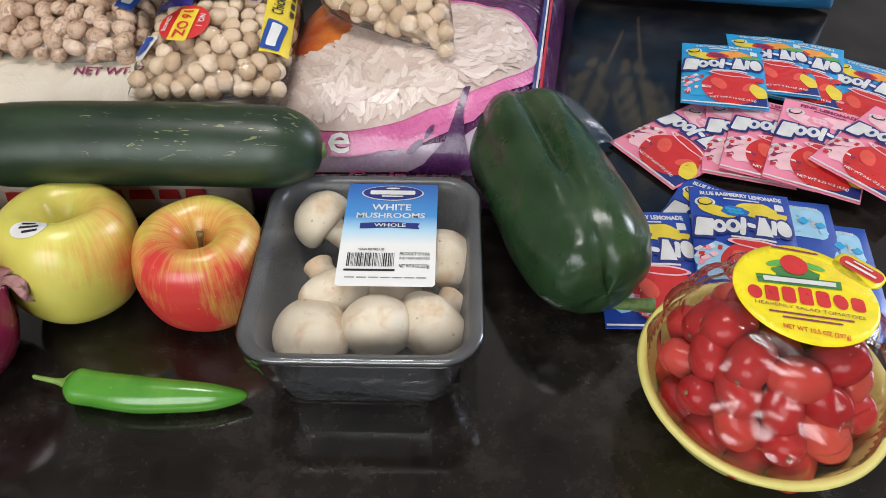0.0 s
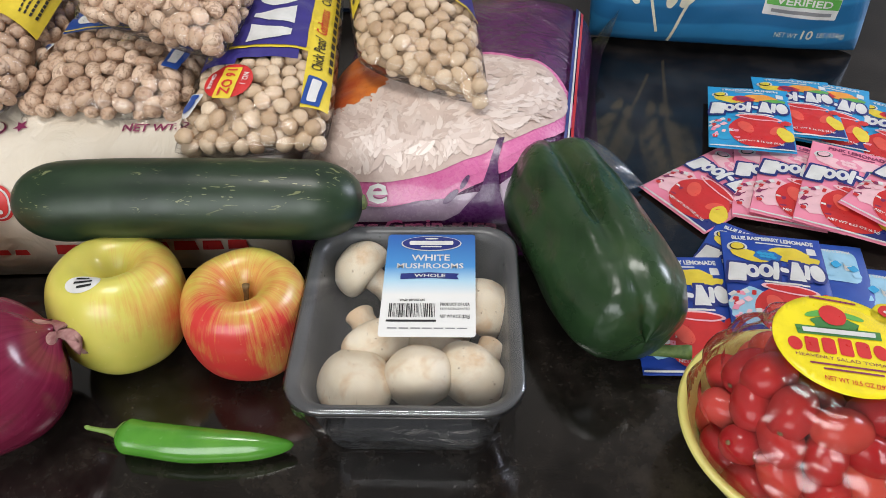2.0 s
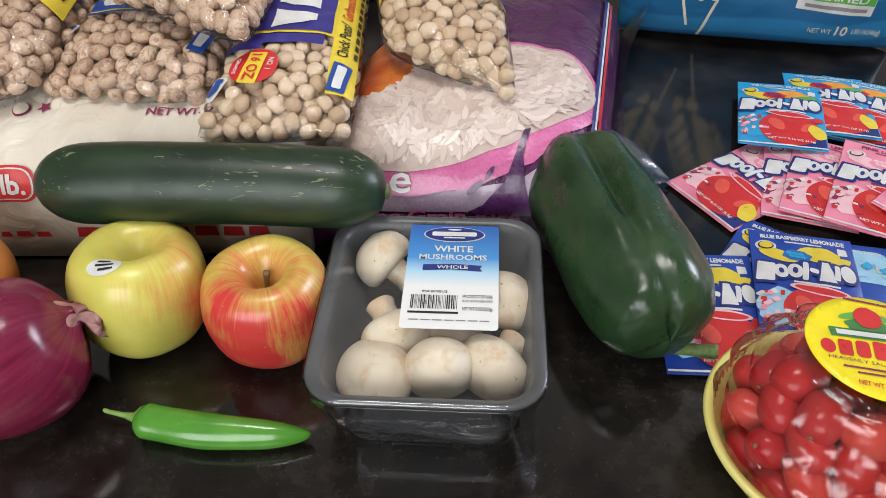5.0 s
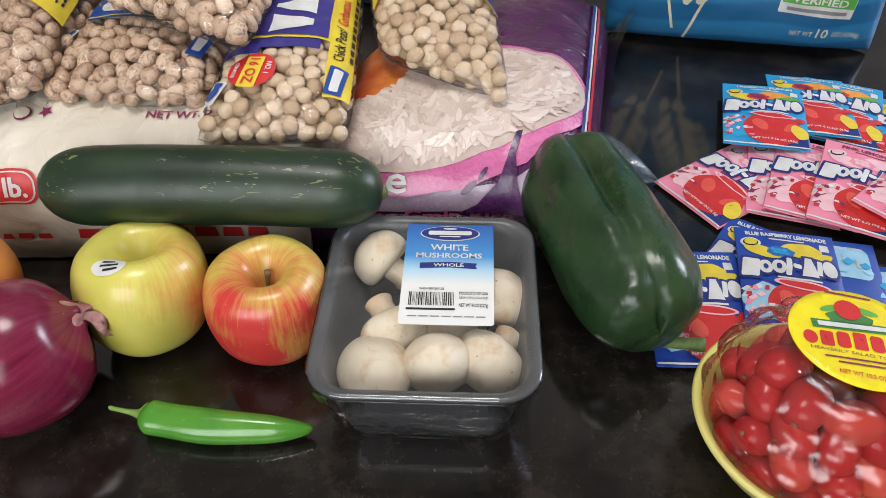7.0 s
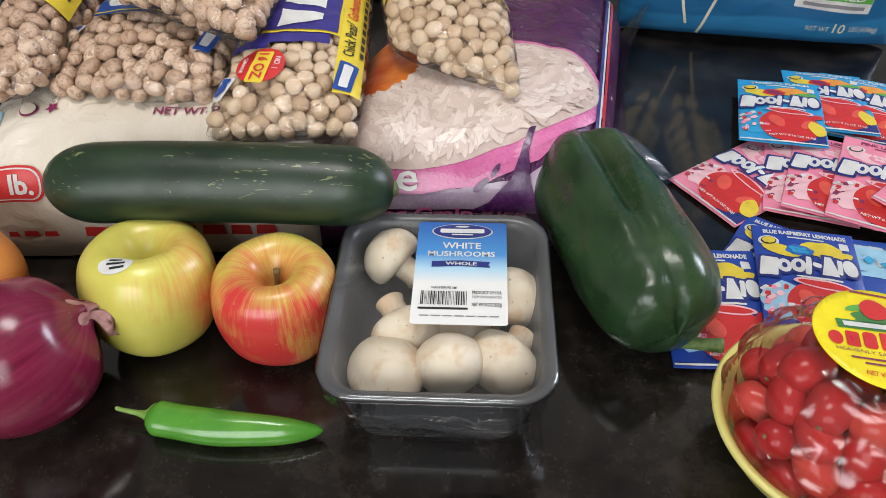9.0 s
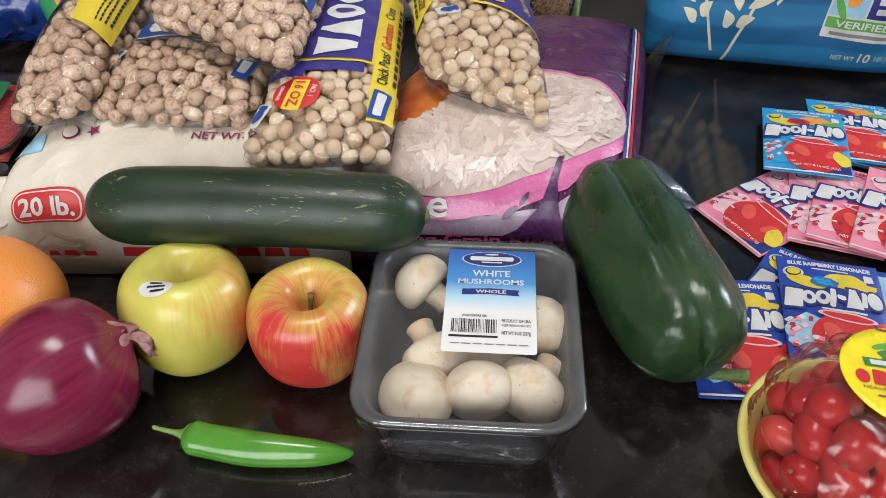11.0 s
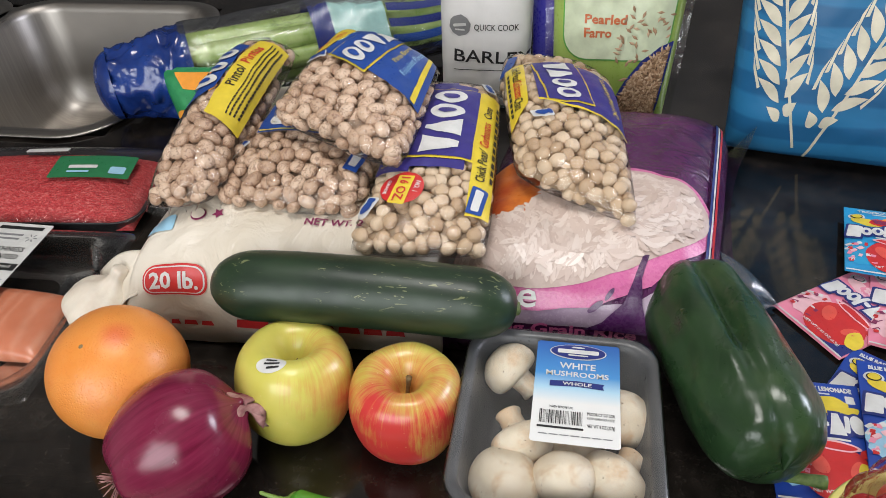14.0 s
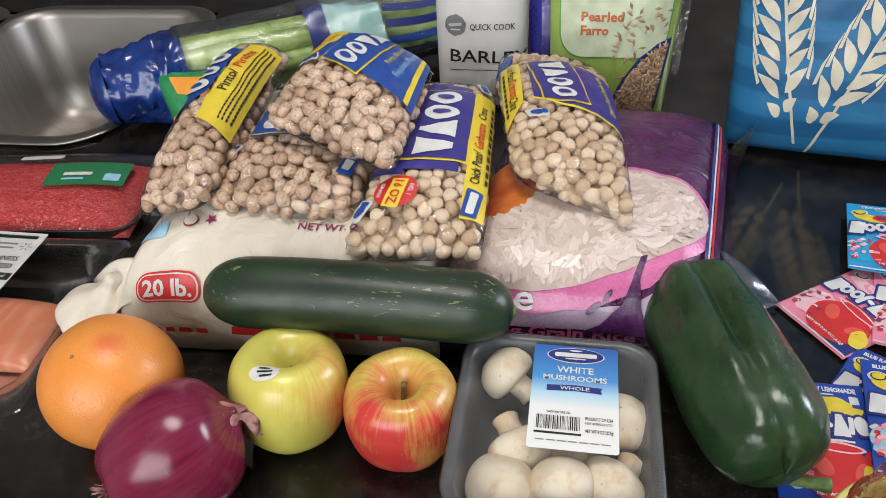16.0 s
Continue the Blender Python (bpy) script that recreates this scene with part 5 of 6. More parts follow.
    sticker_box(lay, 0.72 * w, 0.84 * l, -70)


def chick_side(b, bag):
    lay = printed(b, bag)
    w, l = b.w / 2, b.l / 2
    lay("blue_panel", flat_shapes([[(-0.50 * w, 0.00 * l), (0.95 * w, -0.14 * l), (0.95 * w, 0.5 * l), (0.5 * w, 0.72 * l), (-0.55 * w, 0.80 * l)]]), CHICKBLUE, 1, "violet-blue printed panel")
    brand_mark(lay, -0.06 * w, 0.38 * l, 98, 0.0138, CHICKBLUE)
    lay("lettering_side", lettering("Chick Peas Garbanzos", 0.0052, (0.72 * w, 0.30 * l), 100, 0.046), YELLOW, 2)
    lay("yellow_edge", flat_shapes([[(-0.52 * w, 0.00 * l), (0.95 * w, -0.14 * l), (0.95 * w, -0.17 * l), (-0.5 * w, -0.03 * l)]]), YELLOW, 2)
    lay("yellow_strip", flat_shapes([[(-0.97 * w, -0.45 * l), (-0.68 * w, -0.05 * l), (-0.66 * w, 0.86 * l), (-0.97 * w, 0.86 * l)]]), YELLOW, 1)
    lay("lettering_strip", lettering("Chick Peas/", 0.0062, (-0.80 * w, 0.58 * l), -90, 0.032, 0.01), BLACK, 2)
    lay("lettering_strip", lettering("Garbanzos", 0.0062, (-0.80 * w, 0.22 * l), -90, 0.030, 0.01), RED, 2)
    lay("lettering_strip", lettering("Chana", 0.0062, (-0.82 * w, -0.06 * l), -90, 0.016, 0.01), BLACK, 2)
    lay("fine_print", flat_shapes([[(-0.94 * w, (-0.25 + 0.1 * k) * l), (-0.91 * w, (-0.25 + 0.1 * k) * l), (-0.91 * w, (-0.18 + 0.1 * k) * l), (-0.94 * w, (-0.18 + 0.1 * k) * l)] for k in range(9)]), BLACK, 2)
    sticker_box(lay, -0.48 * w, -0.26 * l, 15)


def chick_back(b, bag):
    lay = printed(b, bag)
    lay("grade_disc", flat_shapes([oval(0.0095, 0.0095, 24, 0.030, -0.018)]), RED, 2)
    lay("grade_plate", flat_shapes([turned(round_rect(0.018, 0.008, 0.0008, 2), -80, 0.036, -0.016)]), YELLOW, 3)
    lay("blue_corner", flat_shapes([turned(round_rect(0.030, 0.008, 0.001, 2), 80, -0.038, 0.0)]), ROYAL, 2)


def pinto_top(b, bag):
    lay = printed(b, bag)
    w, l = b.w / 2, b.l / 2
    lay("blue_panel", flat_shapes([[(-0.74 * w, 0.06 * l), (0.95 * w, -0.18 * l), (0.95 * w, 0.94 * l), (-0.45 * w, 0.90 * l)]]), ROYAL, 1, "blue printed panel")
    brand_mark(lay, -0.12 * w, 0.44 * l, 78, 0.0138, ROYAL)
    lay("lettering_side", lettering("Pinto Beans", 0.0050, (0.42 * w, 0.52 * l), 82, 0.030), YELLOW, 2)
    lay("lettering_side", lettering("Frijoles Pintos", 0.0058, (0.64 * w, 0.50 * l), 82, 0.044), ICE, 2)
    lay("yellow_edge", flat_shapes([[(0.80 * w, -0.14 * l), (0.87 * w, -0.15 * l), (0.87 * w, 0.90 * l), (0.80 * w, 0.90 * l)]]), YELLOW, 2)
    lay("yellow_strip", flat_shapes([[(-0.96 * w, 0.05 * l), (-0.74 * w, 0.15 * l), (-0.55 * w, 0.70 * l), (-0.75 * w, 0.85 * l), (-0.96 * w, 0.80 * l)]]), YELLOW, 1)
    lay("lettering_strip", lettering("Pintos", 0.0060, (-0.80 * w, 0.42 * l), 70, 0.030, 0.01), RED, 2)
    sticker_box(lay, -0.80 * w, -0.02 * l, 20)


def pinto_low(b, bag):
    lay = printed(b, bag)
    w, l = b.w / 2, b.l / 2
    lay("blue_panel", flat_shapes([[(-0.70 * w, -0.06 * l), (0.95 * w, -0.12 * l), (0.95 * w, 0.9 * l), (-0.70 * w, 0.9 * l)]]), ROYAL, 1, "blue printed panel")
    lay("yellow_edge", flat_shapes([[(-0.68 * w, -0.04 * l), (0.95 * w, -0.10 * l), (0.95 * w, -0.08 * l), (-0.68 * w, -0.02 * l)]]), YELLOW, 2)
    lay("brand_shapes", flat_shapes([oval(0.0105, 0.009, 20, -0.40 * w, 0.16 * l), oval(0.0095, 0.009, 20, -0.02 * w, 0.16 * l)]), WHITE, 2)
    lay("small_brand", flat_shapes([turned(round_rect(0.026, 0.010, 0.001, 2), 84, 0.78 * w, -0.42 * l)]), ROYAL, 2)
    lay("small_brand_bar", flat_shapes([turned(round_rect(0.018, 0.005, 0.001, 2), 84, 0.78 * w, -0.42 * l)]), WHITE, 3)
    sticker_box(lay, -0.86 * w, -0.30 * l, 60)


def pinto_side(b, bag):
    lay = printed(b, bag)
    w, l = b.w / 2, b.l / 2
    lay("blue_panel", flat_shapes([[(-0.95 * w, -0.26 * l), (0.00 * w, -0.02 * l), (0.06 * w, 0.66 * l), (-0.55 * w, 0.74 * l), (-0.95 * w, 0.58 * l)]]), ROYAL, 1, "blue printed panel")
    for k in range(3):
        x, y = (-0.44 + 0.04 * k) * w, (0.08 + 0.20 * k) * l
        lay("brand_ring", flat_shapes([turned(oval(0.0078, 0.0108, 18), 84, x, y)]), WHITE, 3)
        lay("brand_ring_centre", flat_shapes([turned(oval(0.0028, 0.0056, 14), 84, x, y)]), ROYAL, 4)
    lay("yellow_strip", flat_shapes([[(0.10 * w, -0.30 * l), (0.96 * w, -0.42 * l), (0.96 * w, 0.84 * l), (0.16 * w, 0.78 * l)]]), YELLOW, 1)
    lay("lettering_strip", lettering("Pinto/", 0.0074, (0.38 * w, 0.16 * l), 88, 0.026, 0.01), BLACK, 2)
    lay("lettering_strip", lettering("Pintos", 0.0074, (0.40 * w, 0.50 * l), 88, 0.030, 0.01), RED, 2)
    lay("fine_print", flat_shapes([[((0.62 + 0.08 * i) * w, (-0.28 + 0.045 * k) * l), ((0.65 + 0.08 * i) * w, (-0.28 + 0.045 * k) * l), ((0.65 + 0.08 * i) * w, (-0.245 + 0.045 * k) * l), ((0.62 + 0.08 * i) * w, (-0.245 + 0.045 * k) * l)] for k in range(23) for i in range(4)]), BLACK, 2)
    sticker_box(lay, 0.10 * w, 0.88 * l, 10)


build_bean_bag(Pillow((-0.184, 0.360, 0.083), (-0.088, 0.366, 0.082), (-0.096, 0.560, 0.100), (-0.170, 0.555, 0.104), 0.024, 0.014, 2.6, 0.45, 0.0014, 50, 1.0, None, 0.07), "chickpea", "clear bag of dried chickpeas with a violet-blue panel and yellow strip", 31, lambda u, v: v < -0.30 or v > 0.72 or (0.44 < u < 0.7), chick_centre)
build_bean_bag(Pillow((-0.078, 0.438, 0.098), (0.010, 0.402, 0.086), (-0.008, 0.590, 0.100), (-0.100, 0.585, 0.106), 0.026, 0.014, 2.6, 0.45, 0.0014, 50, 2.0, None, 0.07), "chickpea", "clear bag of dried chickpeas slumped over the rice sack", 32, lambda u, v: v < 0.06 or v > 0.75 or -0.72 < u < -0.45, chick_side)
build_bean_bag(Pillow((-0.102, 0.572, 0.086), (-0.012, 0.566, 0.082), (-0.014, 0.640, 0.080), (-0.102, 0.642, 0.092), 0.018, 0.014, 2.6, 0.5, 0.0014, 50, 3.0, None, 0.07), "chickpea", "clear bag of dried chickpeas lying behind the others", 33, lambda u, v: True, chick_back)
build_bean_bag(Pillow((-0.290, 0.398, 0.088), (-0.180, 0.392, 0.090), (-0.176, 0.535, 0.092), (-0.292, 0.535, 0.092), 0.024, 0.012, 2.6, 0.42, 0.0014, 50, 4.0, None, 0.07), "pinto_bean", "clear bag of speckled pinto beans under another bag", 34, lambda u, v: v < 0.2, pinto_low)
build_bean_bag(Pillow((-0.336, 0.382, 0.092), (-0.282, 0.386, 0.100), (-0.274, 0.578, 0.122), (-0.330, 0.590, 0.118), 0.030, 0.014, 2.4, 0.45, 0.0014, 50, 5.0, None, 0.07), "pinto_bean", "clear bag of pinto beans propped on its side", 35, lambda u, v: v < -0.26 or (v < 0.02 and u < 0.05) or v > 0.72 or -0.02 < u < 0.12, pinto_side)
build_bean_bag(Pillow((-0.258, 0.450, 0.132), (-0.150, 0.400, 0.122), (-0.142, 0.535, 0.130), (-0.228, 0.568, 0.146), 0.024, 0.014, 2.5, 0.45, 0.0014, 50, 6.0, None, 0.07), "pinto_bean", "clear bag of speckled pinto beans lying on top of the pile", 36, lambda u, v: v < 0.12 - 0.1 * u, pinto_top)


# ---------- drink mix packets ----------
PW, PL = 0.0615, 0.091


def build_packet(name_text, body, top_ink, fruit_inks, ice, weight, label, group):
    b = Pillow((-PW / 2, -PL / 2, 0), (PW / 2, -PL / 2, 0), (PW / 2, PL / 2, 0), (-PW / 2, PL / 2, 0), 0.0032, 0.0012, 2.2, 0.8, 0.0009, 60, len(name_text) * 1.3)
    pk = empty("drink_mix_packet", Matrix.Identity(4), label, "drink packet", group)
    part("paper_packet", b.mesh(16, 24), body, pk)
    raw = printed(b, pk)

    def lay(name, bm, mt, k):
        for v in bm.verts:
            y = v.co.y * 0.875
            v.co.y = 0.0105 + (y - 0.0085) * 1.28 if name.startswith("brand") else y
        return raw(name, bm, mt, k)
    lift = 0.5
    lay("white_crimp", flat_shapes([[(-0.0300, -0.0505), (0.0300, -0.0505), (0.0300, -0.0490), (-0.0300, -0.0490)]]), WHITE, 2)
    lay("lettering_flavour", lettering(name_text, 0.0042, (0.001, 0.0455), 0, min(0.050, 0.0031 * len(name_text)), 0.05), top_ink, lift)
    lay("fine_print", flat_shapes([round_rect(0.022, 0.0014, 0.0004, 2, 0.001, 0.0405)]), top_ink, lift)
    lay("badge", flat_shapes([oval(0.0062, 0.0056, 20, -0.0215, 0.0350)]), WHITE, lift)
    lay("badge_ring", flat_shapes([oval(0.0046, 0.0042, 20, -0.0215, 0.0350)]), BLACK, 2 * lift)
    lay("badge_centre", flat_shapes([oval(0.0038, 0.0035, 16, -0.0215, 0.0350)]), fruit_inks[2], 3 * lift)
    lay("calorie_box", flat_shapes([round_rect(0.0055, 0.0075, 0.0008, 2, 0.0235, 0.0365)]), WHITE, lift)
    lay("fruit", flat_shapes([oval(0.0125, 0.0085, 22, 0.009, 0.0300, 0.06, 5)]), fruit_inks[0], lift)
    lay("fruit", flat_shapes([turned(oval(0.0120, 0.0055, 20, 0, 0, 0.05, 3), -24, -0.0150, 0.0255)]), fruit_inks[2], 1.3 * lift)
    lay("fruit", flat_shapes([oval(0.0085, 0.0060, 20, -0.0040, 0.0265, 0.10, 6)]), fruit_inks[1], 1.6 * lift)
    lay("fruit", flat_shapes([turned(oval(0.0110, 0.0045, 18, 0, 0, 0.08, 4), 20, 0.0170, 0.0235)]), fruit_inks[3], 2.2 * lift)
    for k in range(6):
        lay("berry", flat_shapes([oval(0.0019, 0.0017, 10, -0.0085 + 0.0034 * (k % 3) + 0.0012 * (k // 3), 0.0285 - 0.0032 * (k // 3))]), fruit_inks[4], 2.4 * lift)
    # brand word as a climbing row of plain white shapes, each on its dark outline
    row = ((-0.0235, 0.0050, 0.0072, 0), (-0.0150, 0.0042, 0.0052, 1), (-0.0070, 0.0042, 0.0052, 1), (-0.0012, 0.0016, 0.0072, 0), (0.0036, 0.0026, 0.0016, 0), (0.0108, 0.0050, 0.0074, 2), (0.0172, 0.0017, 0.0060, 0), (0.0236, 0.0044, 0.0066, 1))
    for grow, mt, k, nm in ((0.0017, NAVY, 3, "brand_outline"), (0.0, WHITE, 4, "brand_shape")):
        for x, rx, ry, form in row:
            y = 0.0086 + 0.10 * x
            if form == 1:
                pts = oval(rx + grow, ry + grow, 18, x, y)
            elif form == 2:
                pts = [(x - rx - grow, y - ry - grow), (x + rx + grow, y - ry - grow), (x + 0.0022 + grow, y + ry + grow), (x - 0.0016 - grow, y + ry + grow)]
            else:
                pts = turned(round_rect(2 * (rx + grow), 2 * (ry + grow), 0.0012, 3), -8, x, y)
            lay(nm, flat_shapes([pts]), mt, k * lift)
    for x in (-0.0150, -0.0070):
        lay("brand_hole", flat_shapes([oval(0.0015, 0.0021, 12, x, 0.0086 + 0.10 * x)]), NAVY, 5 * lift)
    lay("brand_line", flat_shapes([round_rect(0.026, 0.0013, 0.0004, 2, 0.004, -0.0006)]), top_ink, 4 * lift)
    # a plain round red jug shape with its rim, arm and ice
    lay("ice_patch", flat_shapes([oval(0.0145, 0.0165, 26, -0.0165, -0.0240, 0.10, 7)]), ice, lift)
    rnd = random.Random(5)
    cubes = [turned(round_rect(rnd.uniform(0.003, 0.005), rnd.uniform(0.002, 0.004), 0.0006, 2), rnd.uniform(0, 90), -0.018 + rnd.uniform(-0.011, 0.008), -0.024 + rnd.uniform(-0.013, 0.013)) for _ in range(34)]
    for k, q in enumerate(cubes[:26]):
        lay("ice_cube", flat_shapes([q]), (WHITE, RED, top_ink if top_ink is not WHITE else PINK)[k % 3] if k % 5 else PALEPINK, (1.5 + 0.05 * k) * lift)
    lay("jug_shape", flat_shapes([oval(0.0215, 0.0225, 34, 0.0050, -0.0265, 0.02, 3)]), RED, 2 * lift)
    lay("jug_shine", flat_shapes([turned(oval(0.0050, 0.0085, 16), 25, -0.0040, -0.0215), turned(oval(0.0035, 0.0075, 14), -25, 0.0170, -0.0240)]), ink("bright_red_print", (0.78, 0.10, 0.07)), 2.6 * lift)
    lay("jug_rim", flat_shapes([turned(oval(0.0170, 0.0042, 28), -4, 0.0055, -0.0060)]), PALEPINK, 3 * lift)
    lay("jug_drink", flat_shapes([turned(oval(0.0145, 0.0028, 26), -4, 0.0055, -0.0062)]), RED, 3.6 * lift)
    lay("jug_arm", flat_shapes([turned(oval(0.0050, 0.0032, 16), 40, 0.0250, -0.0100)]), RED, 3 * lift)
    lay("handle_shape", flat_shapes([turned(oval(0.0060, 0.0100, 18, 0, 0, 0.08, 3), 15, 0.0240, -0.0285)]), YELLOW, 3 * lift)
    lay("foot_corner", flat_shapes([[(0.0295, -0.0490), (0.0295, -0.0330), (0.0200, -0.0400), (-0.0060, -0.0490)]]), NAVY, 1.7 * lift)
    lay("lettering_weight", lettering(weight, 0.0024, (0.006, -0.0425), 0, 0.032, 0.02), WHITE, 4 * lift)
    return pk


def packet_paper(name, a, b):
    return surface(name, a, b, 25, 0.36, relief=0.06, coat=0.15)


BERRY = ink("berry_blue_print", (0.03, 0.16, 0.48))
PKT_CYAN = packet_paper("cyan_packet_paper", (0.02, 0.27, 0.56), (0.03, 0.34, 0.66))
PKT_PINK = packet_paper("pink_packet_paper", (0.80, 0.22, 0.34), (0.88, 0.30, 0.42))
PKT_BLUE = packet_paper("blue_packet_paper", (0.012, 0.045, 0.30), (0.02, 0.07, 0.40))
PKT_BACK = packet_paper("blue_packet_back", (0.015, 0.06, 0.34), (0.03, 0.10, 0.44))


def packet_pose(x, y, z, deg, rx=0.0, ry=0.0):
    return Matrix.Translation((x, y, z)) @ pose(0, 0, 0, 0, 0, deg) @ pose(0, 0, 0, rx, ry, 0)


def scatter(proto, poses):
    proto.matrix_world = poses[0]
    for m in poses[1:]:
        copy_thing(proto, m)


tropical = build_packet("TROPICAL PUNCH", PKT_CYAN, WHITE, (ORANGE, RED, YELLOW, GREEN, MAROON), CYAN, "NET WT 0.16 OZ (4.5g)", "bright blue tropical punch drink mix packet with red jug shape", "drink mix packets")
scatter(tropical, [
    packet_pose(0.3180, 0.4830, 0.0030, -33, 0, 0),
    packet_pose(0.2800, 0.5110, 0.0050, -21, 0, 0),
    packet_pose(0.2570, 0.5170, 0.0080, -11, -3, 0),
    packet_pose(0.2135, 0.4975, 0.0115, -13.5, -2, -3),
])
pink = build_packet("PINK LEMONADE", PKT_PINK, MAROON, (PALEPINK, PINK, PALEPINK, GREEN, PALEPINK), PALEPINK, "NET WT 0.23 OZ (6.5g)", "pink lemonade drink mix packet with red jug shape", "drink mix packets")
scatter(pink, [
    packet_pose(0.1720, 0.4260, 0.0025, -56, 0, 0),
    packet_pose(0.2150, 0.4255, 0.0045, -16, 0, 1),
    packet_pose(0.2300, 0.4210, 0.0080, -23, 0, 1),
    packet_pose(0.2560, 0.4070, 0.0125, -26, 3, 1),
    packet_pose(0.2945, 0.3966, 0.0165, -49, 0, 1),
])
rasp = build_packet("BLUE RASPBERRY LEMONADE", PKT_BLUE, WHITE, (YELLOW, BERRY, YELLOW, YELLOW, CYAN), ICE, "NET WT 0.22 OZ (6.2g)", "dark blue raspberry lemonade drink mix packet", "drink mix packets")
scatter(rasp, [
    packet_pose(0.1640, 0.3350, 0.0025, -34, 0, 0),
    packet_pose(0.1220, 0.3030, 0.0060, -2, 2, -1),
    packet_pose(0.1810, 0.3190, 0.0110, -9.5, 0, 0),
])


def build_packet_back():
    b = Pillow((-PW / 2, -PL / 2, 0), (PW / 2, -PL / 2, 0), (PW / 2, PL / 2, 0), (-PW / 2, PL / 2, 0), 0.0032, 0.0012, 2.2, 0.8, 0.0009, 60, 4.4)
    pk = empty("drink_mix_packet", Matrix.Identity(4), "blue drink mix packet lying upside down with ice print", "drink packet", "drink mix packets")
    part("paper_packet", b.mesh(16, 24), PKT_BACK, pk)
    lay = printed(b, pk)
    lay("ice_patch", flat_shapes([round_rect(0.030, 0.030, 0.006, 4, 0.010, 0.024)]), ICE, 0.5)
    lay("red_patch", flat_shapes([turned(oval(0.008, 0.018, 20, 0, 0, 0.1, 5), 8, -0.016, 0.022)]), RED, 1)
    lay("red_dot", flat_shapes([oval(0.0045, 0.004, 14, -0.008, 0.036), oval(0.005, 0.004, 14, -0.010, 0.012)]), RED, 1.5)
    lay("lettering_quarts", lettering("MAKES 2 QUARTS", 0.0026, (0.011, 0.0375), 180, 0.022, 0.02), WHITE, 1)
    rnd = random.Random(8)
    for _ in range(10):
        lay("ice_cube", flat_shapes([turned(round_rect(0.006, 0.005, 0.001, 2), rnd.uniform(0, 90), 0.012 + rnd.uniform(-0.011, 0.011), 0.024 + rnd.uniform(-0.010, 0.010))]), rnd.choice((CYAN, WHITE, ICE)), 1 + rnd.random())
    return pk


scatter(build_packet_back(), [packet_pose(0.2090, 0.3186, 0.0050, -10, 0, 0), packet_pose(0.2255, 0.2990, 0.0025, -10, 0, 0)])


# ---------- blue flour bag with wheat ----------
def build_wheat_bag():
    b = Pillow((0.110, 0.650, 0.003), (0.340, 0.614, 0.003), (0.340, 0.690, 0.36), (0.100, 0.725, 0.36), 0.046, 0.046, 3.4, 0.36, 0.0030, 22, 12.0, 0.001)
    m, nt, p = nodes_of("blue_printed_bag")
    v = coords(nt)
    sep = nt.nodes.new("ShaderNodeSeparateXYZ")
    nt.links.new(v, sep.inputs[0])
    wv = nt.nodes.new("ShaderNodeTexWave")
    wv.bands_direction = "Z"
    wv.inputs["Scale"].default_value, wv.inputs["Distortion"].default_value, wv.inputs["Detail"].default_value, wv.inputs["Detail Scale"].default_value = 9, 3.0, 1, 1.2
    nt.links.new(coords(nt, (0.6, 0.6, 1)), wv.inputs["Vector"])
    nt.links.new(ramp(nt, wv.outputs["Color"], ((0.35, (0.015, 0.125, 0.29)), (0.6, (0.025, 0.19, 0.40)))), p.inputs["Base Color"])
    p.inputs["Roughness"].default_value = 0.42
    bump(nt, p, noise_tex(nt, v, 26, 4, 0.5, 1.0), 0.3, 0.004)
    bag = empty("wheat_flour_bag", b.stand(), "tall blue flour bag with cream wheat ears", "flour bag")
    part("bag", b.mesh(48, 60), m, bag)
    lay = printed(b, bag)
    cream = ink("cream_print", (0.78, 0.74, 0.58))
    by = -b.l / 2

    def ear(x0, y0, deg, scale, n):
        c, s = math.cos(radians(deg)), math.sin(radians(deg))
        put = lambda x, y: (x0 + (x * c - y * s) * scale, by + y0 + (x * s + y * c) * scale)
        stalk = [put(0.012 * (1 - k / 10) ** 2 - 0.0014, 0.19 * k / 10 - 0.028) for k in range(11)] + [put(0.012 * (1 - k / 10) ** 2 + 0.0010, 0.19 * k / 10 - 0.028) for k in range(10, -1, -1)]
        lay("stalk", flat_shapes([stalk[::-1]]), cream, 1)
        for k in range(n):
            for sd in (-1, 1):
                y = 0.000 + 0.0165 * k + (0.005 if sd > 0 else 0)
                size = 0.025 if k else 0.014
                leaf = []
                for i in range(14):
                    t = i / 13
                    leaf.append((sd * (0.0022 + size * 0.70 * t), y + size * t * 0.9 - 0.0056 * math.sin(math.pi * t)))
                for i in range(12, 0, -1):
                    t = i / 13
                    leaf.append((sd * (0.0022 + size * 0.70 * t - 0.0050 * math.sin(math.pi * t)), y + size * t * 0.9 + 0.0036 * math.sin(math.pi * t)))
                pts = [put(*q) for q in leaf]
                lay("wheat_grain", flat_shapes([pts if sd > 0 else pts[::-1]]), cream, 1)
                if k > 0:
                    awn = [(sd * 0.0205, y + 0.012), (sd * 0.0235, y + 0.030), (sd * 0.0232, y + 0.042), (sd * 0.0215, y + 0.030), (sd * 0.0182, y + 0.014)]
                    pts = [put(*q) for q in awn]
                    lay("awn", flat_shapes([pts if sd < 0 else pts[::-1]]), cream, 1)
    ear(-0.075, 0.040, 7, 1.0, 10)
    ear(-0.048, 0.036, -24, 1.05, 10)
    x, y = 0.058, by + 0.060
    lay("seal_plate", flat_shapes([turned(round_rect(0.062, 0.052, 0.001, 2), -4, x, y)]), WHITE, 1)
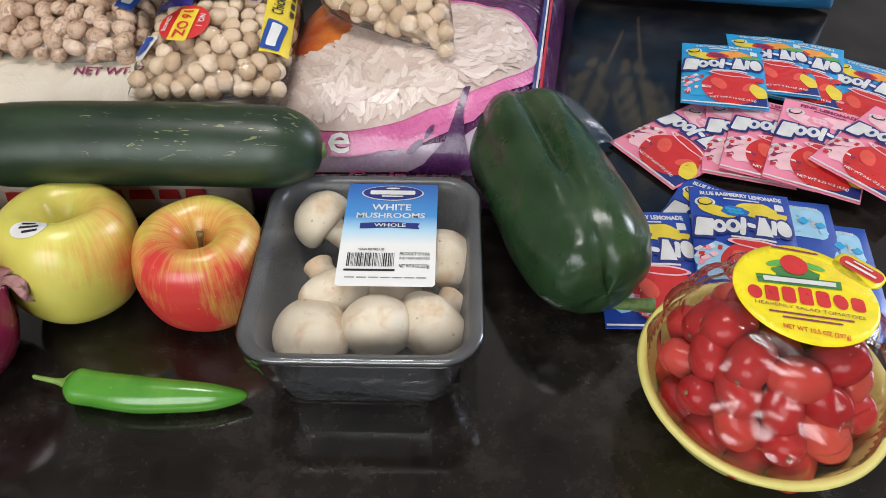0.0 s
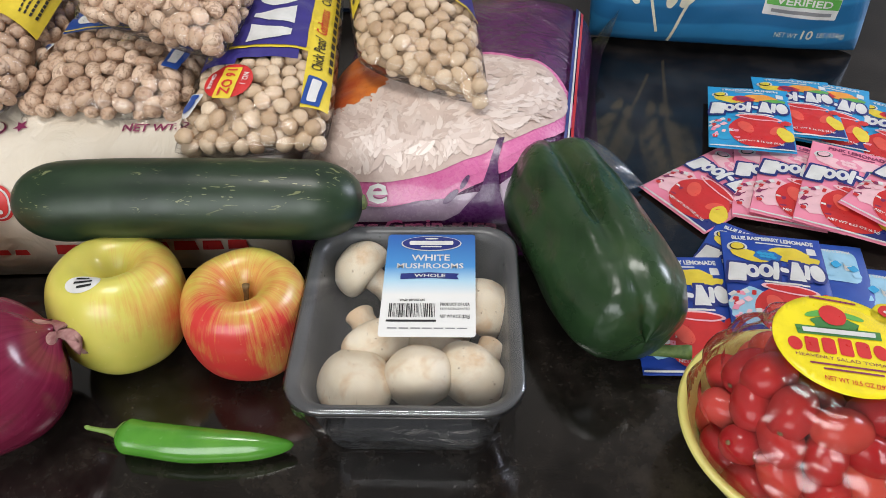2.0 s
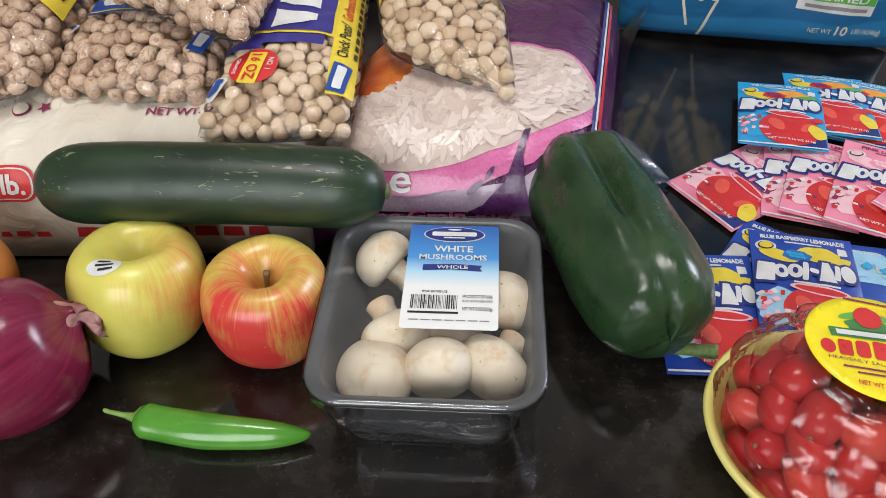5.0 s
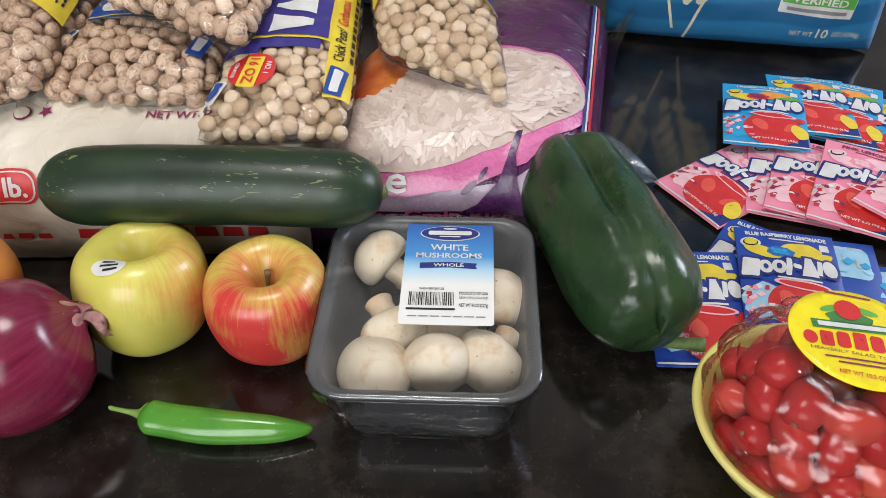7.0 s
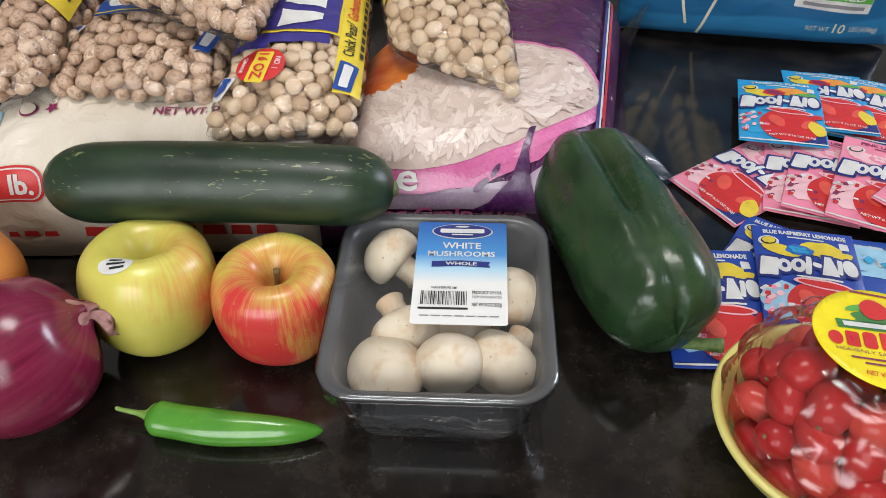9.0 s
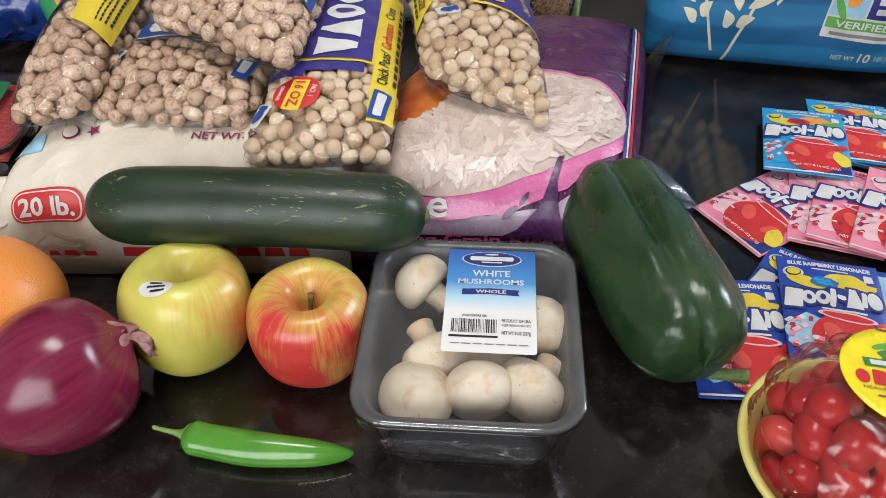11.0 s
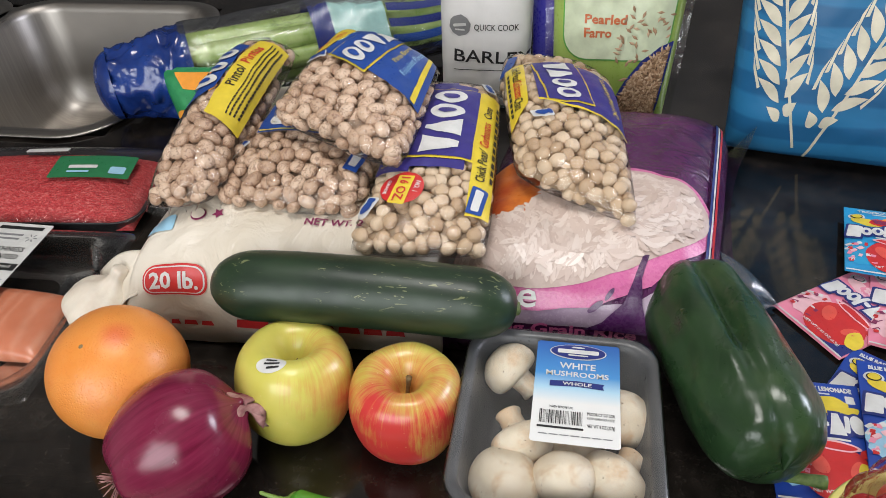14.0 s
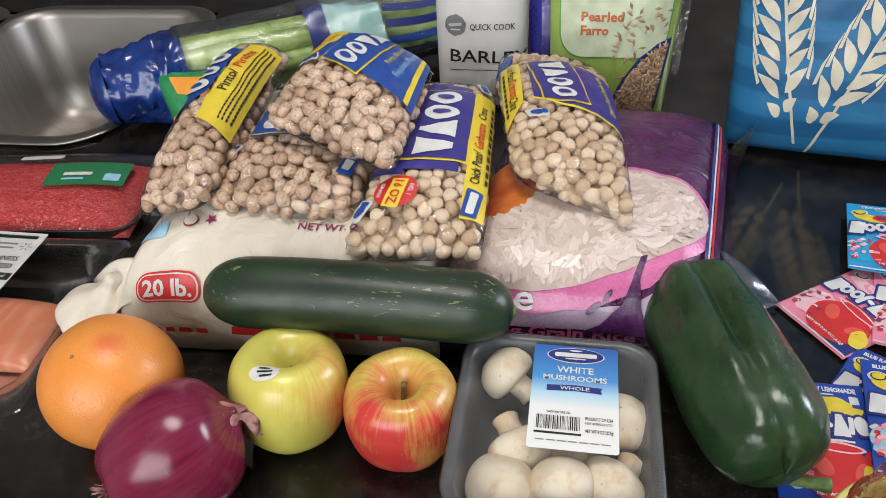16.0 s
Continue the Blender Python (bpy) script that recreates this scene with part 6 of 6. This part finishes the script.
    lay("seal_sky", flat_shapes([turned(round_rect(0.028, 0.030, 0.0005, 2), -4, x - 0.015, y + 0.010)]), ICE, 2)
    lay("seal_dark", flat_shapes([turned(round_rect(0.028, 0.030, 0.0005, 2), -4, x + 0.0145, y + 0.008)]), NAVY, 2)
    lay("seal_bars", flat_shapes([turned(round_rect(0.018, 0.005, 0.0005, 2), -4, x + 0.0145, y + 0.008 + 0.008 * k) for k in (-1, 0, 1)]), WHITE, 3)
    lay("seal_band", flat_shapes([turned(round_rect(0.060, 0.0090, 0.0005, 2), -4, x - 0.0005, y - 0.0125)]), GREEN, 2)
    lay("lettering_verified", lettering("VERIFIED", 0.0058, (x - 0.0005, y - 0.0125), -4, 0.046, 0.02), WHITE, 3)
    lay("butterfly_shape", flat_shapes([turned(oval(0.005, 0.008, 14, 0, 0, 0.15, 3), -20, x - 0.013, y + 0.010)]), ORANGE, 3)
    lay("leaf_shape", flat_shapes([turned(oval(0.003, 0.012, 12), 25, x - 0.022, y + 0.002)]), GREEN, 3)
    lay("seal_foot", flat_shapes([turned(round_rect(0.050, 0.003, 0.0005, 2), -4, x - 0.001, y - 0.0215)]), GREYINK, 2)
    lay("lettering_net", lettering("NET WT", 0.0048, (0.050, by + 0.0175), -2, 0.019), cream, 1)
    lay("lettering_ten", lettering("10", 0.0088, (0.0675, by + 0.0185), -2, 0.0095, 0.02), cream, 1)
    lay("lettering_pounds", lettering("LBS (4.54kg)", 0.0048, (0.0880, by + 0.0175), -2, 0.024), cream, 1)


build_wheat_bag()


# ---------- farro pouch, barley bag and the blue bag behind them ----------
def build_farro():
    b = Pillow((-0.055, 0.682, 0.004), (0.052, 0.682, 0.004), (0.074, 0.735, 0.26), (-0.066, 0.735, 0.26), 0.024, 0.024, 3.0, 0.5, 0.0018, 30, 14.0, 0.001)
    lime = surface("lime_pouch", (0.28, 0.42, 0.08), (0.38, 0.52, 0.13), 10, 0.32, relief=0.1, coat=0.2)
    pouch = empty("farro_pouch", b.stand(), "lime green stand-up pouch of pearled farro grain", "grain pouch")
    part("pouch", b.mesh(40, 52), lime, pouch)
    lay = printed(b, pouch)
    by = -b.l / 2
    pale = ink("pale_green_print", (0.66, 0.74, 0.52))
    plum = ink("plum_print", (0.30, 0.06, 0.28))
    rust = ink("rust_print", (0.60, 0.15, 0.05))
    lay("pale_panel", flat_shapes([round_rect(0.104, 0.120, 0.022, 6, 0.0, by + 0.128)]), GREEN, 1)
    lay("pale_field", flat_shapes([round_rect(0.101, 0.117, 0.021, 6, 0.0, by + 0.128)]), pale, 2)
    lay("plum_panel", flat_shapes([round_rect(0.088, 0.070, 0.016, 6, 0.0, by + 0.165)]), plum, 3)
    lay("brand_bars", flat_shapes([round_rect(0.026, 0.0055, 0.001, 2, 0.010, by + 0.1435), round_rect(0.024, 0.0055, 0.001, 2, 0.010, by + 0.1355)]), WHITE, 4)
    lay("lettering_pearled", lettering("Pearled", 0.0085, (-0.012, by + 0.107), 0, 0.039, 0.03), rust, 3)
    lay("lettering_farro", lettering("Farro", 0.0085, (-0.0185, by + 0.0945), 0, 0.026, 0.03), rust, 3)
    # clear window full of grain, with a dark rim
    win = [(0.002, by + 0.008), (0.047, by + 0.008), (0.052, by + 0.082), (0.044, by + 0.078), (0.028, by + 0.066), (0.016, by + 0.048), (0.007, by + 0.028)]
    rim = [(-0.001, by + 0.006), (0.049, by + 0.006), (0.0545, by + 0.087), (0.042, by + 0.082), (0.026, by + 0.069), (0.013, by + 0.050), (0.004, by + 0.029)]
    lay("window_rim", flat_shapes([rim]), NAVY, 4)
    lay("window", flat_shapes([win]), surface("grain_bed", (0.16, 0.09, 0.05), (0.30, 0.18, 0.10), 300, 0.5, relief=0.3), 5)
    grm, gnt, gp = nodes_of("farro_grain")
    geo = gnt.nodes.new("ShaderNodeNewGeometry")
    gnt.links.new(ramp(gnt, geo.outputs["Random Per Island"], ((0, (0.22, 0.12, 0.06)), (0.5, (0.40, 0.25, 0.14)), (1, (0.58, 0.42, 0.27)))), gp.inputs["Base Color"])
    gp.inputs["Roughness"].default_value = 0.5
    rnd = random.Random(17)
    bm = bmesh.new()

    def inside(x, y):
        k = False
        for (x0, y0), (x1, y1) in zip(win, win[1:] + win[:1]):
            if (y0 > y) != (y1 > y) and x < (x1 - x0) * (y - y0) / (y1 - y0) + x0:
                k = not k
        return k
    for _ in range(1500):
        loose = rnd.random() < 0.035
        x, y = rnd.uniform(-0.03, 0.055), by + rnd.uniform(0.008, 0.084)
        if loose:
            x, y = rnd.uniform(0.0, 0.052), by + rnd.uniform(0.05, 0.12)
        elif not inside(x, y):
            continue
        a = rnd.random() * math.pi
        c = b.S(x, y) + b.n * 0.0048
        ex = (b.S(x + 1e-3, y) - b.S(x, y)).normalized()
        ey = b.n.cross(ex)
        d, w = ex * math.cos(a) + ey * math.sin(a), ey * math.cos(a) - ex * math.sin(a)
        L, W = 0.0038, 0.0014
        vs = [bm.verts.new(c + d * p + w * q + b.n * r) for p, q, r in ((-L, 0, -0.001), (0, -W, -0.0004), (L, 0, -0.001), (0, W, -0.0004), (0, 0, 0.0011))]
        for i in range(4):
            bm.faces.new((vs[i], vs[(i + 1) % 4], vs[4]))
    g = part("farro_grain", bm, grm, pouch)
    g["kind"] = "stuff"
    clear = film("pouch_edge_film", (0.92, 0.95, 0.9), 0.12, 0.15, 0.5, 40, 0.3)
    for sd in (-1, 1):
        def edge(u, v, sd=sd):
            return b.at(sd, 2 * v - 1) + Vector((sd * 0.008 * u, 0.001 * math.sin(20 * v), 0))
        part("edge_seal", grid(edge, 2, 30), clear, pouch)


build_farro()


def build_barley():
    b = Pillow((-0.172, 0.712, 0.004), (-0.082, 0.712, 0.004), (-0.078, 0.735, 0.24), (-0.172, 0.735, 0.24), 0.026, 0.026, 3.6, 0.42, 0.0016, 30, 18.0, 0.001)
    paper = surface("white_paper_bag", (0.74, 0.73, 0.72), (0.82, 0.81, 0.80), 20, 0.55, relief=0.15)
    bag = empty("barley_bag", b.stand(), "white paper bag of quick cook barley", "barley bag")
    part("bag", b.mesh(36, 48), paper, bag)
    lay = printed(b, bag)
    by = -b.l / 2
    lay("brand_badge", flat_shapes([oval(0.0105, 0.0105, 26, -0.024, by + 0.0915, 0.05, 8)]), GREYINK, 1)
    lay("brand_bar", flat_shapes([turned(round_rect(0.013, 0.003, 0.001, 2), 8, -0.024, by + 0.0925), round_rect(0.010, 0.0016, 0.0005, 2, -0.024, by + 0.0875)]), WHITE, 2)
    lay("lettering_quick", lettering("QUICK COOK", 0.0062, (0.012, by + 0.0895), 0, 0.044, 0.01), BLACK, 1)
    lay("lettering_barley", lettering("BARLEY", 0.0130, (0.009, by + 0.0600), -2, 0.078, 0.01), BLACK, 1)
    lay("rule", flat_shapes([round_rect(0.070, 0.0008, 0.0003, 2, 0.004, by + 0.0460)]), BLACK, 1)


build_barley()


def build_blue_bag():
    b = Pillow((-0.080, 0.755, 0.004), (-0.010, 0.755, 0.004), (-0.010, 0.775, 0.25), (-0.086, 0.775, 0.25), 0.018, 0.018, 3, 0.5, 0.0025, 28, 20.0, 0.001)
    bag = empty("violet_blue_bag", b.stand(), "plain violet-blue plastic food bag", "food bag")
    part("bag", b.mesh(30, 40), surface("violet_blue_plastic", (0.035, 0.03, 0.30), (0.06, 0.05, 0.42), 12, 0.3, relief=0.2), bag)


build_blue_bag()


# ---------- celery in its printed sleeve, and a bag of carrots ----------
def build_celery():
    a, c = Vector((-0.497, 0.656, 0.044)), Vector((-0.130, 0.858, 0.056))
    ob = empty("celery_bag", Matrix.Translation(a), "bunch of celery in a blue and clear printed plastic sleeve", "celery")
    d = (c - a)
    L = d.length
    d.normalize()
    side = d.cross(Vector((0, 0, 1))).normalized()
    up = side.cross(d)
    stalkm = surface("celery_stalk", (0.26, 0.37, 0.09), (0.44, 0.54, 0.20), 60, 0.4, relief=0.25, stretch=(1, 1, 1))
    rnd = random.Random(3)

    def radius(t):
        return 0.0455 * min(1, 0.80 + 2.0 * t) * (1 - 0.25 * max(t - 0.6, 0) / 0.4)
    for k in range(11):
        an = math.tau * k / 8 if k < 8 else math.tau * k / 3
        rr = 0.0235 if k < 8 else 0.009
        path = [d * (L * t * 0.97 + 0.01) + (side * math.cos(an) + up * math.sin(an)) * rr * (1 + 0.1 * math.sin(4 * t + k)) for t in [i / 14 for i in range(15)]]
        part("stalk", tube(path, [0.0125 * min(1, 0.5 + 0.25 * i) * (1 - 0.25 * i / 14) for i in range(15)], 14, lambda t, q: 1 + 0.10 * math.cos(7 * q)), stalkm, ob)

    def wrap(t0, t1, off, nv, crush=0.0):
        def fn(u, v):
            t = t0 + (t1 - t0) * v
            q = u * math.tau
            r = radius(t) + off + 0.0040 * noise.noise(Vector((math.cos(q) * 2.2, math.sin(q) * 2.2, t * 9))) + 0.0012 * math.sin(8 * q + 20 * t) + crush * noise.noise(Vector((math.cos(q) * 5, math.sin(q) * 5, t * 45)))
            return d * (L * t) + (side * math.cos(q) + up * math.sin(q) * 0.97) * r
        return grid(fn, 56, nv, True)
    bl = surface("blue_celery_sleeve", (0.006, 0.020, 0.12), (0.014, 0.050, 0.25), 26, 0.24, relief=0.9, grain=45, coat=0.3)
    bm = wrap(-0.03, 0.165, 0.001, 30, 0.0055)
    part("blue_end", bm, bl, ob, "shiny blue printed end")
    cap = lambda u, v: d * (-0.03 * L - 0.020 * math.sin(v * 1.57)) + (side * math.cos(u * math.tau) + up * math.sin(u * math.tau) * 0.97) * (radius(0) + 0.0005) * math.cos(v * 1.57) * (1 + 0.05 * v * math.sin(9 * u * math.tau))
    part("blue_end_gather", grid(cap, 48, 8, True), bl, ob)
    lt = ink("pale_aqua_print", (0.38, 0.60, 0.58))
    part("navy_band", wrap(0.47, 0.52, 0.0012, 4), NAVY, ob)
    part("aqua_panel", wrap(0.52, 0.66, 0.0010, 8), lt, ob)

    def strip(t0, t1, q0, q1, off, nv=16):
        def fn(u, v):
            t = t0 + (t1 - t0) * v
            q = q0 + (q1 - q0) * u + 0.10 * math.sin(14 * t)
            return d * (L * t) + (side * math.cos(q) + up * math.sin(q) * 0.97) * (radius(t) + off + 0.0040 * noise.noise(Vector((math.cos(q) * 2.2, math.sin(q) * 2.2, t * 9))) + 0.0012 * math.sin(8 * q + 20 * t))
        return grid(fn, 4, nv)
    for k in range(16):
        q = math.tau * k / 16
        part("blue_stripe", strip(0.665, 1.0, q, q + 0.21, 0.0012), NAVY if k % 3 else ROYAL, ob)
    sl = part("clear_sleeve", wrap(0.15, 1.02, 0.0026, 50), film("celery_sleeve_film", (0.90, 0.94, 0.93), 0.055, 0.14, 0.8, 34, 0.22), ob, "crinkled clear sleeve")
    sl.visible_shadow = False


build_celery()


def build_carrot_bag():
    b = Pillow((-0.425, 0.615, 0.010), (-0.330, 0.605, 0.010), (-0.335, 0.650, 0.070), (-0.452, 0.645, 0.068), 0.016, 0.016, 2.4, 0.6, 0.002, 40, 23.0, 0.001)
    bag = empty("carrot_bag", b.stand(), "small green and orange bag of carrots", "carrot bag")
    part("bag", b.mesh(28, 28), surface("green_carrot_bag", (0.02, 0.20, 0.07), (0.04, 0.30, 0.11), 60, 0.35, relief=0.2), bag)
    lay = printed(b, bag)
    lay("orange_panel", flat_shapes([[(-0.030, 0.012), (0.045, 0.008), (0.045, 0.030), (-0.036, 0.030)], oval(0.012, 0.008, 16, -0.038, -0.018)]), ORANGE, 1)
    def corner(u, v):
        return b.c[3] + Vector((-0.012 + 0.03 * u, 0, 0.004 + 0.010 * v - 0.006 * u))
    part("corner_seal", grid(corner, 4, 3), BAGFILM, bag)


build_carrot_bag()


# ---------- trays of minced beef and salmon ----------
def tray_loft(w, h, z, t=0.004):
    return loft([rr3(w * 0.86, h * 0.84, 0.014, 0.001, 6), rr3(w * 0.88, h * 0.86, 0.018, 0.003, 6), rr3(w * 0.96, h * 0.95, 0.022, z - 0.003, 6), rr3(w, h, 0.024, z, 6), rr3(w * 0.985, h * 0.98, 0.023, z + 0.001, 6), rr3(w * 0.94, h * 0.925, 0.02, z - 0.002, 6), rr3(w * 0.86, h * 0.84, 0.014, t, 6)])


def build_beef():
    ob = empty("minced_beef_tray", pose(-0.520, 0.503, 0.0, 0, 0, 5), "black tray of red minced beef under clear film", "beef tray")
    part("tray", tray_loft(0.235, 0.118, 0.018), surface("black_foam_tray", (0.012, 0.012, 0.013), (0.022, 0.022, 0.024), 60, 0.4, relief=0.15), ob)
    m, nt, p = nodes_of("minced_beef")
    v = coords(nt)
    st = noise_tex(nt, coords(nt, (1, 2.2, 1)), 210, 4, 0.6, 1.5)
    nt.links.new(ramp(nt, st, ((0.30, (0.32, 0.014, 0.020)), (0.52, (0.60, 0.055, 0.060)), (0.72, (0.76, 0.28, 0.26)))), p.inputs["Base Color"])
    p.inputs["Roughness"].default_value = 0.35
    bump(nt, p, st, 0.9, 0.003)

    def mound(u, v):
        x, y = 2 * u - 1, 2 * v - 1
        k = max(1 - abs(x) ** 3.2, 0) * max(1 - abs(y) ** 3.0, 0)
        return Vector((0.107 * x, 0.051 * y, 0.005 + 0.027 * k ** 0.5 + 0.0018 * noise.noise(Vector((x * 30, y * 20, 2))) * k))
    part("minced_beef", grid(mound, 70, 50), m, ob)
    wrapm = film("beef_wrap_film", (1, 0.98, 0.98), 0.025, 0.14, 0.5, 30, 0.25)

    def cover(u, v):
        x, y = 2 * u - 1, 2 * v - 1
        k = max(1 - abs(x) ** 3.2, 0) * max(1 - abs(y) ** 3.0, 0)
        return Vector((0.116 * x, 0.058 * y, 0.0190 + 0.0160 * k ** 0.6))
    c = part("cling_film", grid(cover, 40, 30), wrapm, ob, "stretched clear film")
    c.visible_shadow = False

    def S(x, y):
        q = cover(0.5 + x / 0.232, 0.5 + y / 0.116)
        return q
    gm = ink("dark_green_label", (0.03, 0.20, 0.08))
    lb = laid("label", flat_shapes([turned(round_rect(0.072, 0.036, 0.002, 3), 4, 0.056, 0.006)]), S, 0.0008, gm, ob, "dark green printed label")
    laid("label_mark", flat_shapes([turned(round_rect(0.014, 0.011, 0.002, 3), 4, 0.080, 0.001)]), S, 0.0014, ICE, lb)
    laid("label_bar", flat_shapes([turned(round_rect(0.026, 0.005, 0.001, 3), 4, 0.048, 0.004)]), S, 0.0014, WHITE, lb)
    laid("label_bar", flat_shapes([turned(round_rect(0.020, 0.003, 0.001, 3), 4, 0.046, -0.004)]), S, 0.0014, ICE, lb)
    laid("pale_strip", flat_shapes([turned(round_rect(0.040, 0.008, 0.002, 3), 4, 0.0, 0.034)]), S, 0.0010, WHITE, ob)


build_beef()


def build_salmon():
    ob = empty("salmon_tray", pose(-0.510, 0.345, 0.0, 0, 0, 2), "clear plastic tray of salmon fillet with a white label", "salmon tray")
    clear = film("rigid_tray_plastic", (0.90, 0.92, 0.93), 0.05, 0.12, 0.12, 20, 0.22)
    steps = ((0.150, 0.100, 0.016, 0.0012), (0.196, 0.132, 0.022, 0.0014), (0.206, 0.142, 0.026, 0.004), (0.216, 0.150, 0.030, 0.0190), (0.222, 0.156, 0.032, 0.0215), (0.246, 0.178, 0.012, 0.0222), (0.250, 0.182, 0.010, 0.0205))
    bm = loft([rr3(w, h, r, z, 6) for w, h, r, z in steps], False)
    bm.faces.new([bm.verts.new(p) for p in rr3(0.150, 0.100, 0.016, 0.0012, 6)])
    tray = part("tray", bm, clear, ob, "clear rigid plastic tray")
    tray.visible_shadow = False
    m, nt, p = nodes_of("salmon_flesh")
    wv = nt.nodes.new("ShaderNodeTexWave")
    wv.inputs["Scale"].default_value, wv.inputs["Distortion"].default_value, wv.inputs["Detail"].default_value = 26, 9.0, 3
    nt.links.new(coords(nt, (1, 0.6, 1)), wv.inputs["Vector"])
    nt.links.new(ramp(nt, wv.outputs["Color"], ((0.2, (0.63, 0.215, 0.115)), (0.75, (0.66, 0.245, 0.14)), (1.0, (0.68, 0.28, 0.17)))), p.inputs["Base Color"])
    p.inputs["Roughness"].default_value = 0.28
    p.inputs["Subsurface Weight"].default_value = 0.1
    p.inputs["Subsurface Radius"].default_value = (0.006, 0.003, 0.002)
    fil = Pillow((-0.090, -0.042, 0.0035), (0.100, -0.040, 0.0035), (0.094, 0.026, 0.0035), (-0.090, 0.036, 0.0035), 0.0140, 0.001, 5, 0.35, 0.0012, 40, 2)
    f = part("salmon_fillet", fil.mesh(36, 28), m, ob)
    f.location = fil.o
    lid = loft([rr3(0.244, 0.176, 0.012, 0.0232, 6), rr3(0.220, 0.154, 0.030, 0.0236, 6), rr3(0.150, 0.110, 0.018, 0.0228, 6)])
    c = part("clear_lid", lid, film("tray_lid_film", (0.97, 0.97, 0.97), 0.035, 0.10, 0.25, 30, 0.15), ob, "clear film lid")
    c.visible_shadow = False
    flat = lambda z: (lambda x, y: Vector((x, y, z)))
    lx, ly = 0.012, 0.042
    lb = laid("label", flat_shapes([turned(round_rect(0.070, 0.150, 0.002, 3), -3, lx, 0.018)]), flat(0.0246), 0, WHITE, ob, "white printed paper label")
    t = lambda dx, dy: (lx + dx * math.cos(radians(-3)) - dy * math.sin(radians(-3)), ly + dx * math.sin(radians(-3)) + dy * math.cos(radians(-3)))
    def say(name, text, size, dx, dy, width, bold=0.0, mt=BLACK, z=0.0250):
        laid(name, lettering(text, size, t(dx, dy), -3, width, bold), flat(z), 0, mt, lb, "", 0.05)
    say("lettering_freshness", "FRESHNESS", 0.0056, 0.012, 0.018, 0.034, 0.01)
    say("lettering_guaranteed", "GUARANTEED", 0.0056, 0.011, 0.009, 0.036, 0.01)
    laid("black_band", flat_shapes([turned(round_rect(0.070, 0.008, 0.0004, 2), -3, *t(0, -0.003))]), flat(0.0249), 0, BLACK, lb, "", 0.05)
    say("lettering_farmed", "Responsibly farmed", 0.0040, 0.006, -0.003, 0.048, 0.01, WHITE, 0.0252)
    say("lettering_frozen", "Never Frozen", 0.0036, 0.002, -0.0125, 0.034)
    laid("rule", flat_shapes([turned(round_rect(0.066, 0.0006, 0.0002, 2), -3, *t(0, -0.0175))]), flat(0.0250), 0, GREYINK, lb, "", 0.05)
    say("lettering_salmon", "Salmon", 0.0070, 0.004, -0.0240, 0.028)
    laid("seal_ring", flat_shapes([oval(0.0060, 0.0060, 20, *t(-0.004, -0.042))]), flat(0.0249), 0, BLACK, lb, "", 0.05)
    laid("seal_centre", flat_shapes([oval(0.0048, 0.0048, 20, *t(-0.004, -0.042))]), flat(0.0251), 0, WHITE, lb, "", 0.05)
    laid("top_band", flat_shapes([turned(round_rect(0.040, 0.0040, 0.0004, 2), -3, *t(0.010, 0.045))]), flat(0.0249), 0, BLACK, lb, "", 0.05)
    for k, w in enumerate((0.024, 0.026)):
        laid("fine_print", flat_shapes([turned(round_rect(w, 0.0022, 0.0005, 2), -3, *t(0.004, 0.031 + 0.005 * k))]), flat(0.0249), 0, GREYINK, lb, "", 0.05)
    for k in range(6):
        a = math.tau * k / 6
        laid("spark_mark", flat_shapes([turned(round_rect(0.0034, 0.0010, 0.0004, 2), math.degrees(a), *t(0.026 + 0.0036 * math.cos(a), 0.033 + 0.0036 * math.sin(a)))]), flat(0.0249), 0, GREYINK, lb, "", 0.05)


build_salmon()
